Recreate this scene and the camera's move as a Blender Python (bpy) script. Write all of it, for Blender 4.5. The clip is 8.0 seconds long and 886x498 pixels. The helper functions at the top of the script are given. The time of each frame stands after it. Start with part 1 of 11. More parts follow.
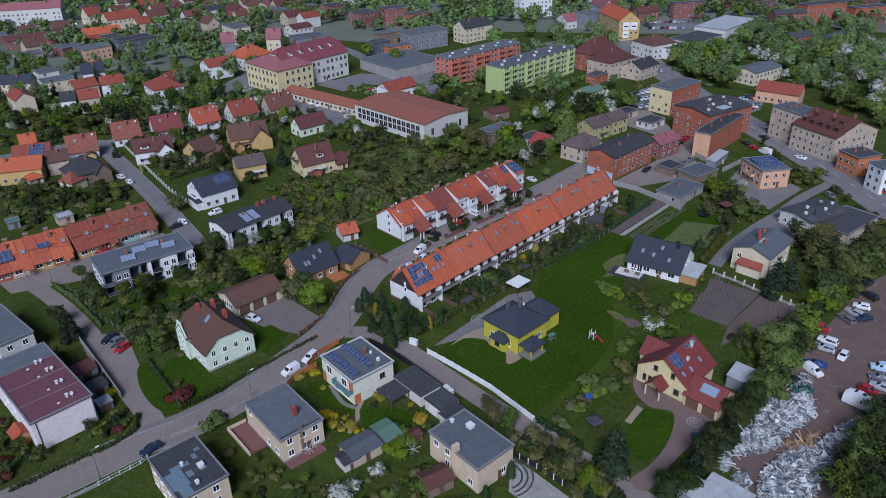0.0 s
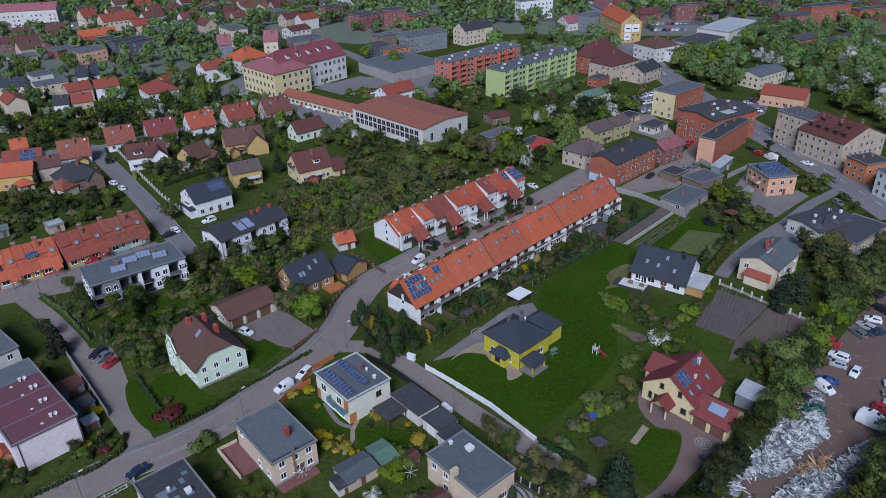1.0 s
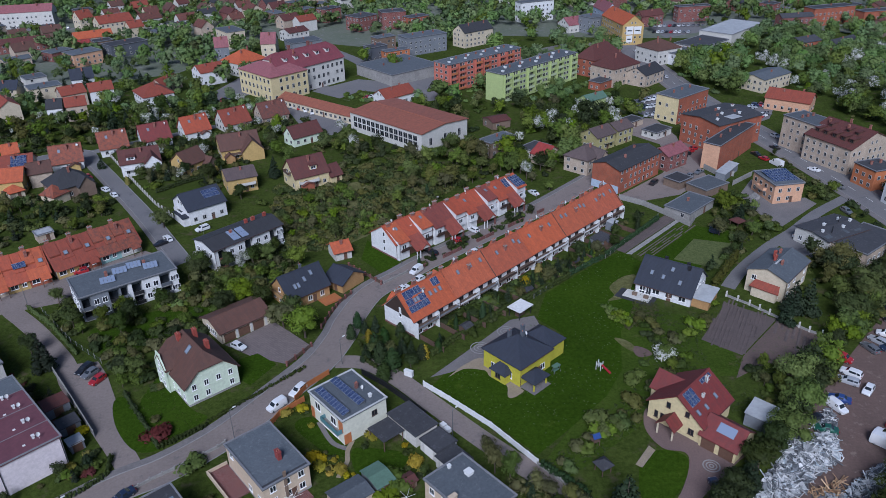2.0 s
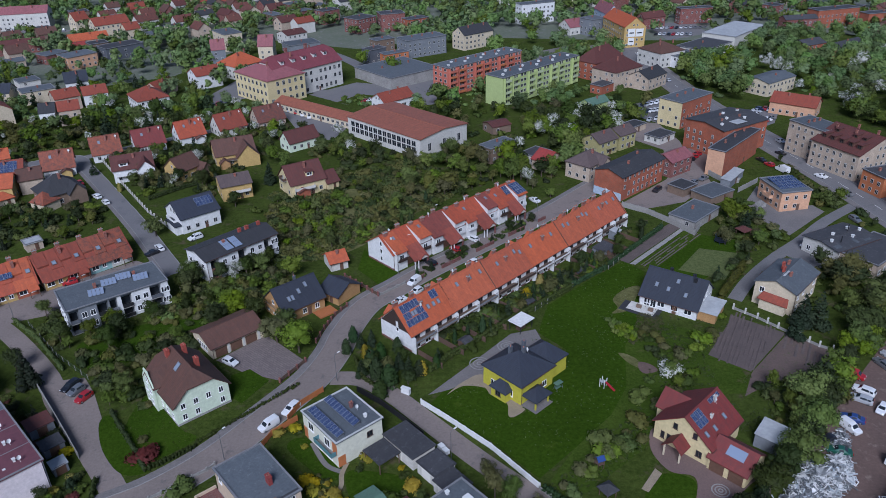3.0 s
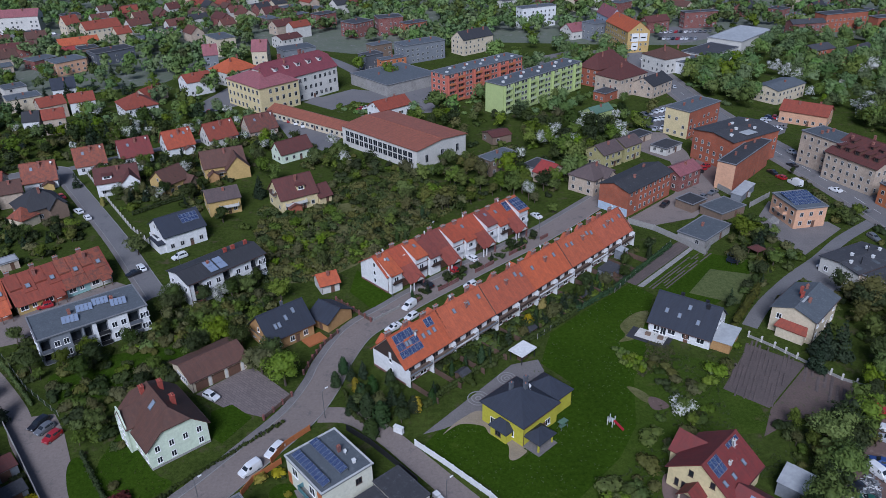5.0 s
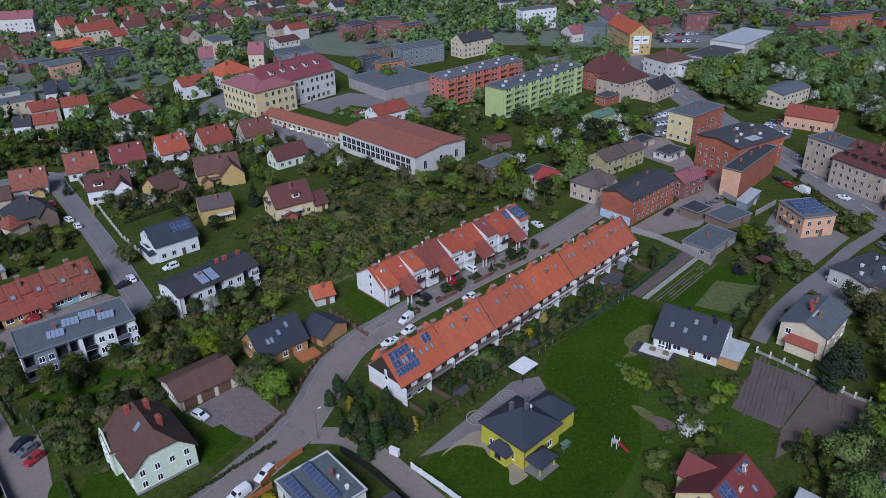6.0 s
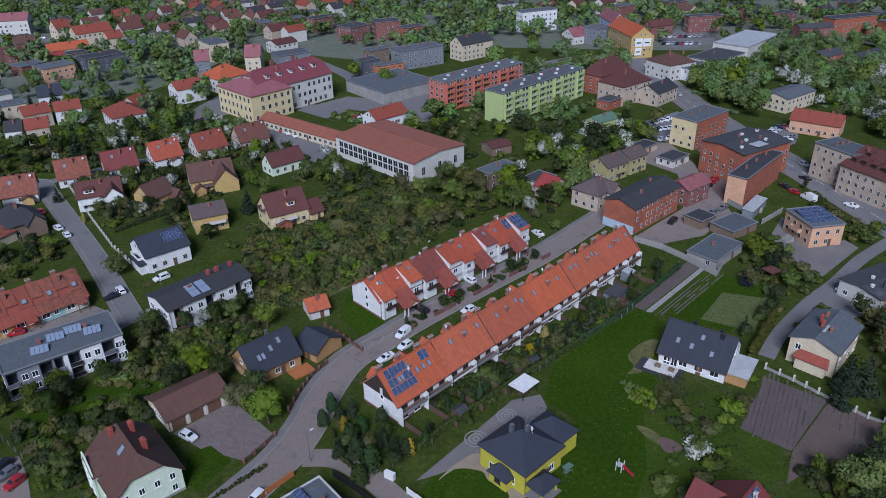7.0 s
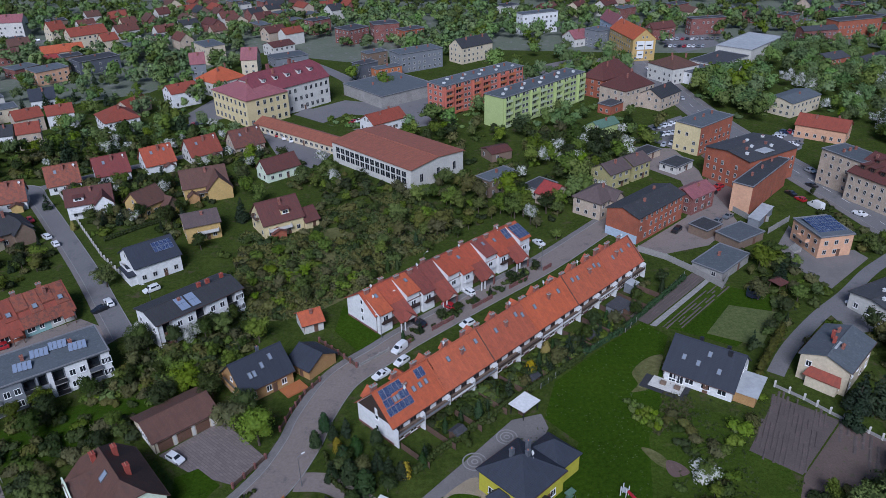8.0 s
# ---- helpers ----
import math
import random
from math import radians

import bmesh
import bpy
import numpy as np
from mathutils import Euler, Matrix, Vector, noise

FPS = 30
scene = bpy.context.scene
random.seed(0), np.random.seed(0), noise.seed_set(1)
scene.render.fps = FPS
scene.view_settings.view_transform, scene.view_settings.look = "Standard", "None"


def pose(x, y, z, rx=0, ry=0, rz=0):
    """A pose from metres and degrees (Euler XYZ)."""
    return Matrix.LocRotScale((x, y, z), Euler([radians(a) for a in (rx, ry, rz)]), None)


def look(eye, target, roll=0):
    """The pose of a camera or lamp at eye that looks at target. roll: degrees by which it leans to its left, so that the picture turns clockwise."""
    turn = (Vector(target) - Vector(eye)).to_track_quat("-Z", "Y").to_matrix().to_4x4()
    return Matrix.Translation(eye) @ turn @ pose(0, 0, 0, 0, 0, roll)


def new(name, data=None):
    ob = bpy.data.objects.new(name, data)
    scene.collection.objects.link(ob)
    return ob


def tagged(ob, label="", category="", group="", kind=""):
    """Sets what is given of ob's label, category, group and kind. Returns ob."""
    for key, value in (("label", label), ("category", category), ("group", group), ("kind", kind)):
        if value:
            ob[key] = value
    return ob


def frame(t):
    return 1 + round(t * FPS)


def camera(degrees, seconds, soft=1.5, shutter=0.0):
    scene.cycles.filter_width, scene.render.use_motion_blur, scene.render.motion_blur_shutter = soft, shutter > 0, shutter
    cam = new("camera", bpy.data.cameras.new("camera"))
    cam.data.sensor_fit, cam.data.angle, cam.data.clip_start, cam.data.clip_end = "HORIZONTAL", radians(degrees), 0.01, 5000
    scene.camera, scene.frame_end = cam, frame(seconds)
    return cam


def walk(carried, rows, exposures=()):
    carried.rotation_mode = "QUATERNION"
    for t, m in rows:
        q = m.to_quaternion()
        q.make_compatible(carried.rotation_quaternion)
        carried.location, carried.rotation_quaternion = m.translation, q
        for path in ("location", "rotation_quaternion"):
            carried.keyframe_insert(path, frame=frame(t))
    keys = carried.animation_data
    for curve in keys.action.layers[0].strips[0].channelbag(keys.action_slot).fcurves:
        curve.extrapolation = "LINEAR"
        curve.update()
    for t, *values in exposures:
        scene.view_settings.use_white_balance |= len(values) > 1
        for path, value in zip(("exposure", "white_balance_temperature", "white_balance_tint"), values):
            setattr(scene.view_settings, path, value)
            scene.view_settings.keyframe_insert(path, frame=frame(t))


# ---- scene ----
import itertools

EXPO = 0.44
# ---------------------------------------------------------------- camera: a drone flying slowly ahead, about 100 m up
cam = camera(62.5, 8.0, soft=0.8)


def flight(t):
    s = t / 8.0
    eye = Vector((2.834 * s + 0.951 * s * s, 47.586 * s + 0.864 * s * s, 100 - 1.344 * s - 0.311 * s * s))
    yaw = radians(0.0456 * s - 0.0084 * s * s)
    pitch = radians(-28.182 + 0.164 * s + 0.112 * s * s)
    ahead = Vector((-math.sin(yaw) * math.cos(pitch), math.cos(yaw) * math.cos(pitch), math.sin(pitch)))
    return look(eye, eye + ahead, -1.2 + 0.043 * s)


walk(cam, [(k * 0.5, flight(k * 0.5)) for k in range(17)], [(0.0, EXPO, 5240, 15), (8.0, EXPO, 5240, 15)])

# ---------------------------------------------------------------- light: a grey, soft late-afternoon sky
SUN_AZIMUTH, SUN_HEIGHT = 189.0, 41.0     # degrees clockwise from +y, and above the horizon
sky_world = bpy.data.worlds.new("sky")
scene.world = sky_world
sky_world.use_nodes = True
wn = sky_world.node_tree
sky = wn.nodes.new("ShaderNodeTexSky")
sky.sky_type, sky.sun_disc = "NISHITA", False
sky.sun_elevation, sky.sun_rotation = radians(SUN_HEIGHT), radians(SUN_AZIMUTH)
sky.air_density, sky.dust_density, sky.ozone_density = 1.0, 2.0, 1.5
wn.links.new(sky.outputs[0], wn.nodes["Background"].inputs[0])
wn.nodes["Background"].inputs[1].default_value = 0.05
lamp = bpy.data.lights.new("sun", "SUN")
lamp.energy, lamp.angle, lamp.color = 2.7, radians(24), (1.0, 0.965, 0.93)
sun = new("sun", lamp)
az, el = radians(SUN_AZIMUTH), radians(SUN_HEIGHT)
sun.matrix_basis = look(Vector((math.sin(az) * math.cos(el), math.cos(az) * math.cos(el), math.sin(el))) * 300, (0, 0, 0))

# ---------------------------------------------------------------- materials
def nodes_of(name):
    m = bpy.data.materials.new(name)
    m.use_nodes = True
    nt = m.node_tree
    return m, nt, nt.nodes["Principled BSDF"]


def wire(nt, a, b):
    nt.links.new(a, b)


def ramp(nt, fac, stops):
    r = nt.nodes.new("ShaderNodeValToRGB")
    while len(r.color_ramp.elements) < len(stops):
        r.color_ramp.elements.new(0.5)
    for e, (p, c) in zip(r.color_ramp.elements, stops):
        e.position, e.color = p, (*c, 1) if len(c) == 3 else c
    wire(nt, fac, r.inputs[0])
    return r.outputs[0]


def noise_tex(nt, co, scale, detail=4, rough=0.6):
    n = nt.nodes.new("ShaderNodeTexNoise")
    n.inputs["Scale"].default_value, n.inputs["Detail"].default_value, n.inputs["Roughness"].default_value = scale, detail, rough
    wire(nt, co, n.inputs["Vector"])
    return n.outputs[0]


def mixed(nt, fac, a, b, mode="MIX"):
    m = nt.nodes.new("ShaderNodeMix")
    m.data_type, m.blend_type = "RGBA", mode
    for sock, val in ((m.inputs[0], fac), (m.inputs[6], a), (m.inputs[7], b)):
        if isinstance(val, (int, float)):
            sock.default_value = val
        elif isinstance(val, tuple):
            sock.default_value = (*val, 1) if len(val) == 3 else val
        else:
            wire(nt, val, sock)
    return m.outputs[2]


def scaled(c, k):
    return tuple(max(0.0, min(1.0, q * k)) for q in c)


def rough_mat(name, c, c2=None, rough=0.85, big=0.15, fine=2.5, bump=0.15, vary=0.0, coords="Object", metal=0.0, spots=None):
    """Colour c broken up at two scales towards c2, with fine relief; vary: spread from object to object."""
    m, nt, p = nodes_of(name)
    co = nt.nodes.new("ShaderNodeTexCoord").outputs[coords]
    c2 = c2 or scaled(c, 0.72)
    n1, n2 = noise_tex(nt, co, big, 5), noise_tex(nt, co, fine, 6, 0.7)
    col = ramp(nt, n1, [(0.35, c2), (0.62, c)])
    col = mixed(nt, 0.55, col, ramp(nt, n2, [(0.3, scaled(c2, 0.8)), (0.7, scaled(c, 1.15))]))
    if spots:
        col = mixed(nt, ramp(nt, noise_tex(nt, co, big * 3.1, 7, 0.75), [(0.56, (0, 0, 0)), (0.66, (1, 1, 1))]), col, spots)
    if vary:
        h = nt.nodes.new("ShaderNodeHueSaturation")
        mr = nt.nodes.new("ShaderNodeMapRange")
        mr.inputs[3].default_value, mr.inputs[4].default_value = 1 - vary, 1 + vary
        wire(nt, nt.nodes.new("ShaderNodeObjectInfo").outputs["Random"], mr.inputs[0])
        wire(nt, mr.outputs[0], h.inputs["Value"])
        wire(nt, col, h.inputs["Color"])
        col = h.outputs[0]
    wire(nt, col, p.inputs["Base Color"])
    p.inputs["Roughness"].default_value, p.inputs["Metallic"].default_value = rough, metal
    if bump:
        bn = nt.nodes.new("ShaderNodeBump")
        bn.inputs["Strength"].default_value, bn.inputs["Distance"].default_value = bump, 0.05
        wire(nt, n2, bn.inputs["Height"])
        wire(nt, bn.outputs[0], p.inputs["Normal"])
    return m


def tile_mat(name, c, rough=0.75, vary=0.08, row=0.34, col=0.28, streak=0.5, mottle=0.35):
    """Roof tiles: courses down the slope, with moss, fading and odd replaced tiles."""
    m, nt, p = nodes_of(name)
    tc = nt.nodes.new("ShaderNodeTexCoord")
    uv = tc.outputs["UV"]
    br = nt.nodes.new("ShaderNodeTexBrick")
    br.inputs["Color1"].default_value, br.inputs["Color2"].default_value = (*scaled(c, 1.25), 1), (*scaled(c, 0.7), 1)
    br.inputs["Mortar"].default_value = (*scaled(c, 0.35), 1)
    br.inputs["Scale"].default_value, br.inputs["Mortar Size"].default_value = 1.0, 0.035
    br.inputs["Brick Width"].default_value, br.inputs["Row Height"].default_value = col, row
    wire(nt, uv, br.inputs["Vector"])
    base = mixed(nt, 0.4, br.outputs[0], c)
    base = mixed(nt, 0.45, base, ramp(nt, noise_tex(nt, tc.outputs["Object"], 0.35, 6, 0.7), [(0.3, scaled(c, 0.5)), (0.7, scaled(c, 1.3))]))
    mp = nt.nodes.new("ShaderNodeMapping")
    mp.inputs["Scale"].default_value = (1.6, 0.12, 1)
    wire(nt, uv, mp.inputs[0])
    base = mixed(nt, streak, base, ramp(nt, noise_tex(nt, mp.outputs[0], 1.0, 5), [(0.35, scaled(c, 0.68)), (0.65, scaled(c, 1.1))]))
    grime = tuple(0.35 * q + 0.018 for q in c)
    base = mixed(nt, ramp(nt, noise_tex(nt, uv, 0.75, 6, 0.8), [(0.47, (0, 0, 0)), (0.56, (mottle, mottle, mottle))]), base, grime)
    h = nt.nodes.new("ShaderNodeHueSaturation")
    mr = nt.nodes.new("ShaderNodeMapRange")
    mr.inputs[3].default_value, mr.inputs[4].default_value = 1 - vary, 1 + vary
    wire(nt, nt.nodes.new("ShaderNodeObjectInfo").outputs["Random"], mr.inputs[0])
    wire(nt, mr.outputs[0], h.inputs["Value"])
    wire(nt, base, h.inputs["Color"])
    wire(nt, h.outputs[0], p.inputs["Base Color"])
    p.inputs["Roughness"].default_value = rough
    wv = nt.nodes.new("ShaderNodeTexWave")
    wv.bands_direction, wv.wave_profile = "Y", "SAW"
    wv.inputs["Scale"].default_value = 0.314 / row / 1.0
    wire(nt, uv, wv.inputs["Vector"])
    bn = nt.nodes.new("ShaderNodeBump")
    bn.inputs["Strength"].default_value, bn.inputs["Distance"].default_value = 0.5, 0.06
    wire(nt, wv.outputs[1], bn.inputs["Height"])
    wire(nt, bn.outputs[0], p.inputs["Normal"])
    return m


def brick_mat(name, c, mortar=(0.28, 0.25, 0.22), vary=0.1):
    m, nt, p = nodes_of(name)
    tc = nt.nodes.new("ShaderNodeTexCoord")
    br = nt.nodes.new("ShaderNodeTexBrick")
    br.inputs["Color1"].default_value, br.inputs["Color2"].default_value = (*scaled(c, 1.2), 1), (*scaled(c, 0.7), 1)
    br.inputs["Mortar"].default_value = (*mortar, 1)
    br.inputs["Scale"].default_value, br.inputs["Mortar Size"].default_value = 1.0, 0.012
    br.inputs["Brick Width"].default_value, br.inputs["Row Height"].default_value = 0.26, 0.077
    wire(nt, tc.outputs["UV"], br.inputs["Vector"])
    n = noise_tex(nt, tc.outputs["Object"], 0.3, 6, 0.7)
    col = mixed(nt, 0.6, br.outputs[0], ramp(nt, n, [(0.3, scaled(c, 0.55)), (0.7, scaled(c, 1.25))]))
    wire(nt, col, p.inputs["Base Color"])
    p.inputs["Roughness"].default_value = 0.9
    return m


def leaf_mat(name, dark, light, spread=0.3, hue=0.02, blossom=None):
    """Foliage: every clump a little and every plant clearly its own green."""
    m, nt, p = nodes_of(name)
    geo = nt.nodes.new("ShaderNodeNewGeometry")
    mid = tuple((a + c) / 2 for a, c in zip(dark, light))
    lo, hi = (tuple(q * 0.62 + w * 0.38 for q, w in zip(mid, e)) for e in (dark, light))
    col = ramp(nt, geo.outputs["Random Per Island"], [(0.0, lo), (1.0, hi)])
    if blossom:
        col = mixed(nt, ramp(nt, geo.outputs["Random Per Island"], [(0.38, (0, 0, 0)), (0.42, (1, 1, 1))]), col, blossom)
    col = mixed(nt, 0.6, col, ramp(nt, noise_tex(nt, geo.outputs["Position"], 0.5, 4, 0.6), [(0.32, (0.7, 0.74, 0.7)), (0.5, (1, 1, 1)), (0.68, (1.0, 0.95, 0.88))]), "MULTIPLY")
    own = nt.nodes.new("ShaderNodeAttribute")
    own.attribute_name = "plant"

    def maths(op, a, k):
        w = nt.nodes.new("ShaderNodeMath")
        w.operation = op
        for sock, val in zip(w.inputs, (a, k)):
            if isinstance(val, float):
                sock.default_value = val
            else:
                wire(nt, val, sock)
        return w.outputs[0]

    tone = maths("FRACT", maths("ADD", nt.nodes.new("ShaderNodeObjectInfo").outputs["Random"], own.outputs["Fac"]), 0.0)
    h = nt.nodes.new("ShaderNodeHueSaturation")
    for sock, k, low, high in (("Value", 1.0, 1 - spread, 1 + spread * 1.35), ("Hue", 7.31, 0.5 - hue, 0.5 + hue), ("Saturation", 13.7, 0.8, 1.12)):
        mr = nt.nodes.new("ShaderNodeMapRange")
        mr.inputs[3].default_value, mr.inputs[4].default_value = low, high
        wire(nt, maths("FRACT", maths("MULTIPLY", tone, k), 0.0), mr.inputs[0])
        wire(nt, mr.outputs[0], h.inputs[sock])
    wire(nt, col, h.inputs["Color"])
    wire(nt, h.outputs[0], p.inputs["Base Color"])
    p.inputs["Roughness"].default_value = 0.7
    p.inputs["Specular IOR Level"].default_value = 0.2
    thin = nt.nodes.new("ShaderNodeBsdfTranslucent")
    both = nt.nodes.new("ShaderNodeMixShader")
    both.inputs[0].default_value = 0.16
    wire(nt, h.outputs[0], thin.inputs[0])
    wire(nt, p.outputs[0], both.inputs[1])
    wire(nt, thin.outputs[0], both.inputs[2])
    wire(nt, both.outputs[0], nt.nodes["Material Output"].inputs[0])
    return m


def plain(name, c, rough=0.5, metal=0.0, coat=0.0):
    m, nt, p = nodes_of(name)
    p.inputs["Base Color"].default_value = (*c, 1)
    p.inputs["Roughness"].default_value, p.inputs["Metallic"].default_value, p.inputs["Coat Weight"].default_value = rough, metal, coat
    return m


def solar_mat():
    m, nt, p = nodes_of("solar cells")
    tc = nt.nodes.new("ShaderNodeTexCoord")
    br = nt.nodes.new("ShaderNodeTexBrick")
    br.offset = 0.0
    br.inputs["Color1"].default_value, br.inputs["Color2"].default_value = (0.02, 0.032, 0.085, 1), (0.024, 0.038, 0.1, 1)
    br.inputs["Mortar"].default_value = (0.2, 0.24, 0.32, 1)
    br.inputs["Scale"].default_value, br.inputs["Mortar Size"].default_value = 1.0, 0.008
    br.inputs["Brick Width"].default_value, br.inputs["Row Height"].default_value = 0.17, 0.17
    wire(nt, tc.outputs["UV"], br.inputs["Vector"])
    wire(nt, br.outputs[0], p.inputs["Base Color"])
    p.inputs["Roughness"].default_value = 0.22
    p.inputs["Specular IOR Level"].default_value = 0.6
    return m


def meadow_mat(name, greens, bare, fine=0.9, scale=0.05, cover=0.62):
    """Grass with worn and dry patches."""
    m, nt, p = nodes_of(name)
    co = nt.nodes.new("ShaderNodeTexCoord").outputs["Object"]
    a = ramp(nt, noise_tex(nt, co, scale, 6, 0.65), [(0.3, greens[0]), (0.5, greens[1]), (0.7, greens[2])])
    b = ramp(nt, noise_tex(nt, co, fine, 9, 0.85), [(0.36, scaled(greens[0], 0.45)), (0.64, scaled(greens[2], 1.4))])
    col = mixed(nt, 0.5, a, b)
    col = mixed(nt, ramp(nt, noise_tex(nt, co, scale * 2.3, 8, 0.7), [(cover, (0, 0, 0)), (cover + 0.12, (1, 1, 1))]), col, bare)
    wire(nt, col, p.inputs["Base Color"])
    p.inputs["Roughness"].default_value = 1.0
    p.inputs["Specular IOR Level"].default_value = 0.03
    bn = nt.nodes.new("ShaderNodeBump")
    bn.inputs["Strength"].default_value, bn.inputs["Distance"].default_value = 0.6, 0.25
    wire(nt, noise_tex(nt, co, 1.7, 8, 0.75), bn.inputs["Height"])
    wire(nt, bn.outputs[0], p.inputs["Normal"])
    return m


GRASS = meadow_mat("rough grass", ((0.02, 0.032, 0.006), (0.034, 0.052, 0.009), (0.062, 0.08, 0.016)), (0.078, 0.064, 0.038), scale=0.11, cover=0.56)
LAWN = meadow_mat("mown lawn", ((0.015, 0.033, 0.002), (0.024, 0.05, 0.003), (0.04, 0.07, 0.0055)), (0.06, 0.085, 0.01), cover=0.62, fine=1.2)
ROUGH = meadow_mat("uncut grass", ((0.02, 0.04, 0.004), (0.034, 0.06, 0.007), (0.056, 0.08, 0.012)), (0.095, 0.085, 0.035), scale=0.1, cover=0.6, fine=1.5)
TALL_GRASS = meadow_mat("tall dry grass", ((0.06, 0.07, 0.02), (0.1, 0.1, 0.035), (0.14, 0.135, 0.06)), (0.2, 0.18, 0.1), scale=0.12, cover=0.58)
FIELD = meadow_mat("flowering field", ((0.06, 0.13, 0.02), (0.1, 0.16, 0.02), (0.2, 0.2, 0.02)), (0.3, 0.26, 0.02))
DRY_LAWN = meadow_mat("dry lawn", ((0.06, 0.085, 0.028), (0.085, 0.105, 0.035), (0.11, 0.12, 0.05)), (0.16, 0.14, 0.08))
SOIL = rough_mat("dug soil", (0.105, 0.08, 0.072), (0.066, 0.052, 0.048), 0.95, 0.25, 3.0, 0.5)
SOIL_RED = rough_mat("reddish trodden soil", (0.12, 0.082, 0.068), (0.075, 0.055, 0.048), 0.95, 0.2, 2.2, 0.5, spots=(0.06, 0.07, 0.03))
DIRT = rough_mat("trodden reddish dirt", (0.125, 0.08, 0.066), (0.085, 0.058, 0.048), 0.95, 0.12, 1.6, 0.4, spots=(0.18, 0.135, 0.11))
TOWN_GROUND = rough_mat("trodden yards and plots", (0.13, 0.135, 0.105), (0.075, 0.1, 0.055), 0.95, 0.045, 0.5, 0.3, spots=(0.17, 0.165, 0.16))
ASPHALT = rough_mat("worn asphalt", (0.2, 0.164, 0.146), (0.152, 0.126, 0.112), 0.9, 0.09, 1.8, 0.1, spots=(0.11, 0.098, 0.092))
ASPHALT_BLUE = rough_mat("smooth asphalt", (0.155, 0.148, 0.148), (0.12, 0.115, 0.116), 0.85, 0.06, 2.0, 0.08, spots=(0.1, 0.098, 0.1))
PAVING = rough_mat("grey paving", (0.17, 0.155, 0.148), (0.115, 0.105, 0.102), 0.9, 0.2, 2.5, 0.2)
RED_PAVING = rough_mat("reddish block paving", (0.155, 0.105, 0.092), (0.115, 0.078, 0.07), 0.9, 0.15, 3.0, 0.2)


def paver_mat(name, c, w, h, joint=0.5, turn=45.0):
    """Block paving: courses of single blocks with sunken joints, worn in patches."""
    m, nt, p = nodes_of(name)
    tc = nt.nodes.new("ShaderNodeTexCoord").outputs["Object"]
    mp = nt.nodes.new("ShaderNodeMapping")
    mp.inputs["Rotation"].default_value = (0, 0, radians(turn))
    wire(nt, tc, mp.inputs[0])
    br = nt.nodes.new("ShaderNodeTexBrick")
    br.inputs["Color1"].default_value, br.inputs["Color2"].default_value = (*scaled(c, 1.2), 1), (*scaled(c, 0.8), 1)
    br.inputs["Mortar"].default_value = (*scaled(c, joint), 1)
    br.inputs["Scale"].default_value, br.inputs["Mortar Size"].default_value = 1.0, 0.05
    br.inputs["Brick Width"].default_value, br.inputs["Row Height"].default_value = w, h
    wire(nt, mp.outputs[0], br.inputs["Vector"])
    wear = ramp(nt, noise_tex(nt, tc, 0.22, 6, 0.7), [(0.35, scaled(c, 0.72)), (0.65, scaled(c, 1.2))])
    wire(nt, mixed(nt, 0.45, br.outputs[0], wear), p.inputs["Base Color"])
    p.inputs["Roughness"].default_value = 0.9
    return m


YARD_BLOCKS = paver_mat("grey-brown block paving", (0.15, 0.122, 0.115), 1.1, 0.55, 0.45, 40)
KERB = rough_mat("kerb concrete", (0.26, 0.25, 0.24), None, 0.9, 0.4, 4.0, 0.1)
CONCRETE = rough_mat("weathered concrete", (0.3, 0.29, 0.27), (0.17, 0.16, 0.15), 0.9, 0.35, 2.0, 0.2)
ROAD_PAINT = rough_mat("worn road paint", (0.6, 0.6, 0.58), (0.4, 0.4, 0.39), 0.8, 1.5, 8, 0)

T_ORANGE = tile_mat("orange clay tiles", (0.42, 0.093, 0.032))
T_ORANGE_RED = tile_mat("orange-red clay tiles", (0.34, 0.068, 0.028))
T_RED = tile_mat("red tiles", (0.235, 0.05, 0.026))
T_MOTTLED = tile_mat("mottled old clay tiles", (0.235, 0.064, 0.032), mottle=0.85)
T_BRICKBROWN = tile_mat("brown-red weathered tiles", (0.14, 0.046, 0.03), mottle=0.8)
T_WINE = tile_mat("wine-red sheet tiles", (0.165, 0.028, 0.024), rough=0.7)
T_ROSE = tile_mat("rose-red sheet roofing", (0.19, 0.048, 0.058), rough=0.6)
T_BRIGHT = tile_mat("bright red sheet", (0.27, 0.036, 0.03))
T_MAROON = tile_mat("maroon tiles", (0.1, 0.03, 0.024))
T_PINK = tile_mat("faded pink-red sheet", (0.27, 0.098, 0.105), rough=0.55)
T_BROWN = tile_mat("brown tiles", (0.105, 0.048, 0.033))
T_GREYBROWN = tile_mat("grey-brown tiles", (0.105, 0.075, 0.07))
T_DARK = tile_mat("dark grey tiles", (0.034, 0.034, 0.038), rough=0.75)
T_NAVY = tile_mat("slate-blue tiles", (0.025, 0.03, 0.045), rough=0.8, mottle=0.2)
T_GYM = tile_mat("faded rust-red sheet roofing", (0.28, 0.095, 0.055), rough=0.6, row=2.0, col=0.6)
FELT = rough_mat("grey roofing felt", (0.088, 0.1, 0.112), (0.064, 0.073, 0.083), 0.85, 0.3, 2.0, 0.1, 0.15, spots=(0.12, 0.13, 0.142))
FELT_DARK = rough_mat("dark roofing felt", (0.044, 0.044, 0.048), (0.03, 0.03, 0.034), 0.8, 0.3, 2.0, 0.1, 0.2, spots=(0.075, 0.076, 0.082))
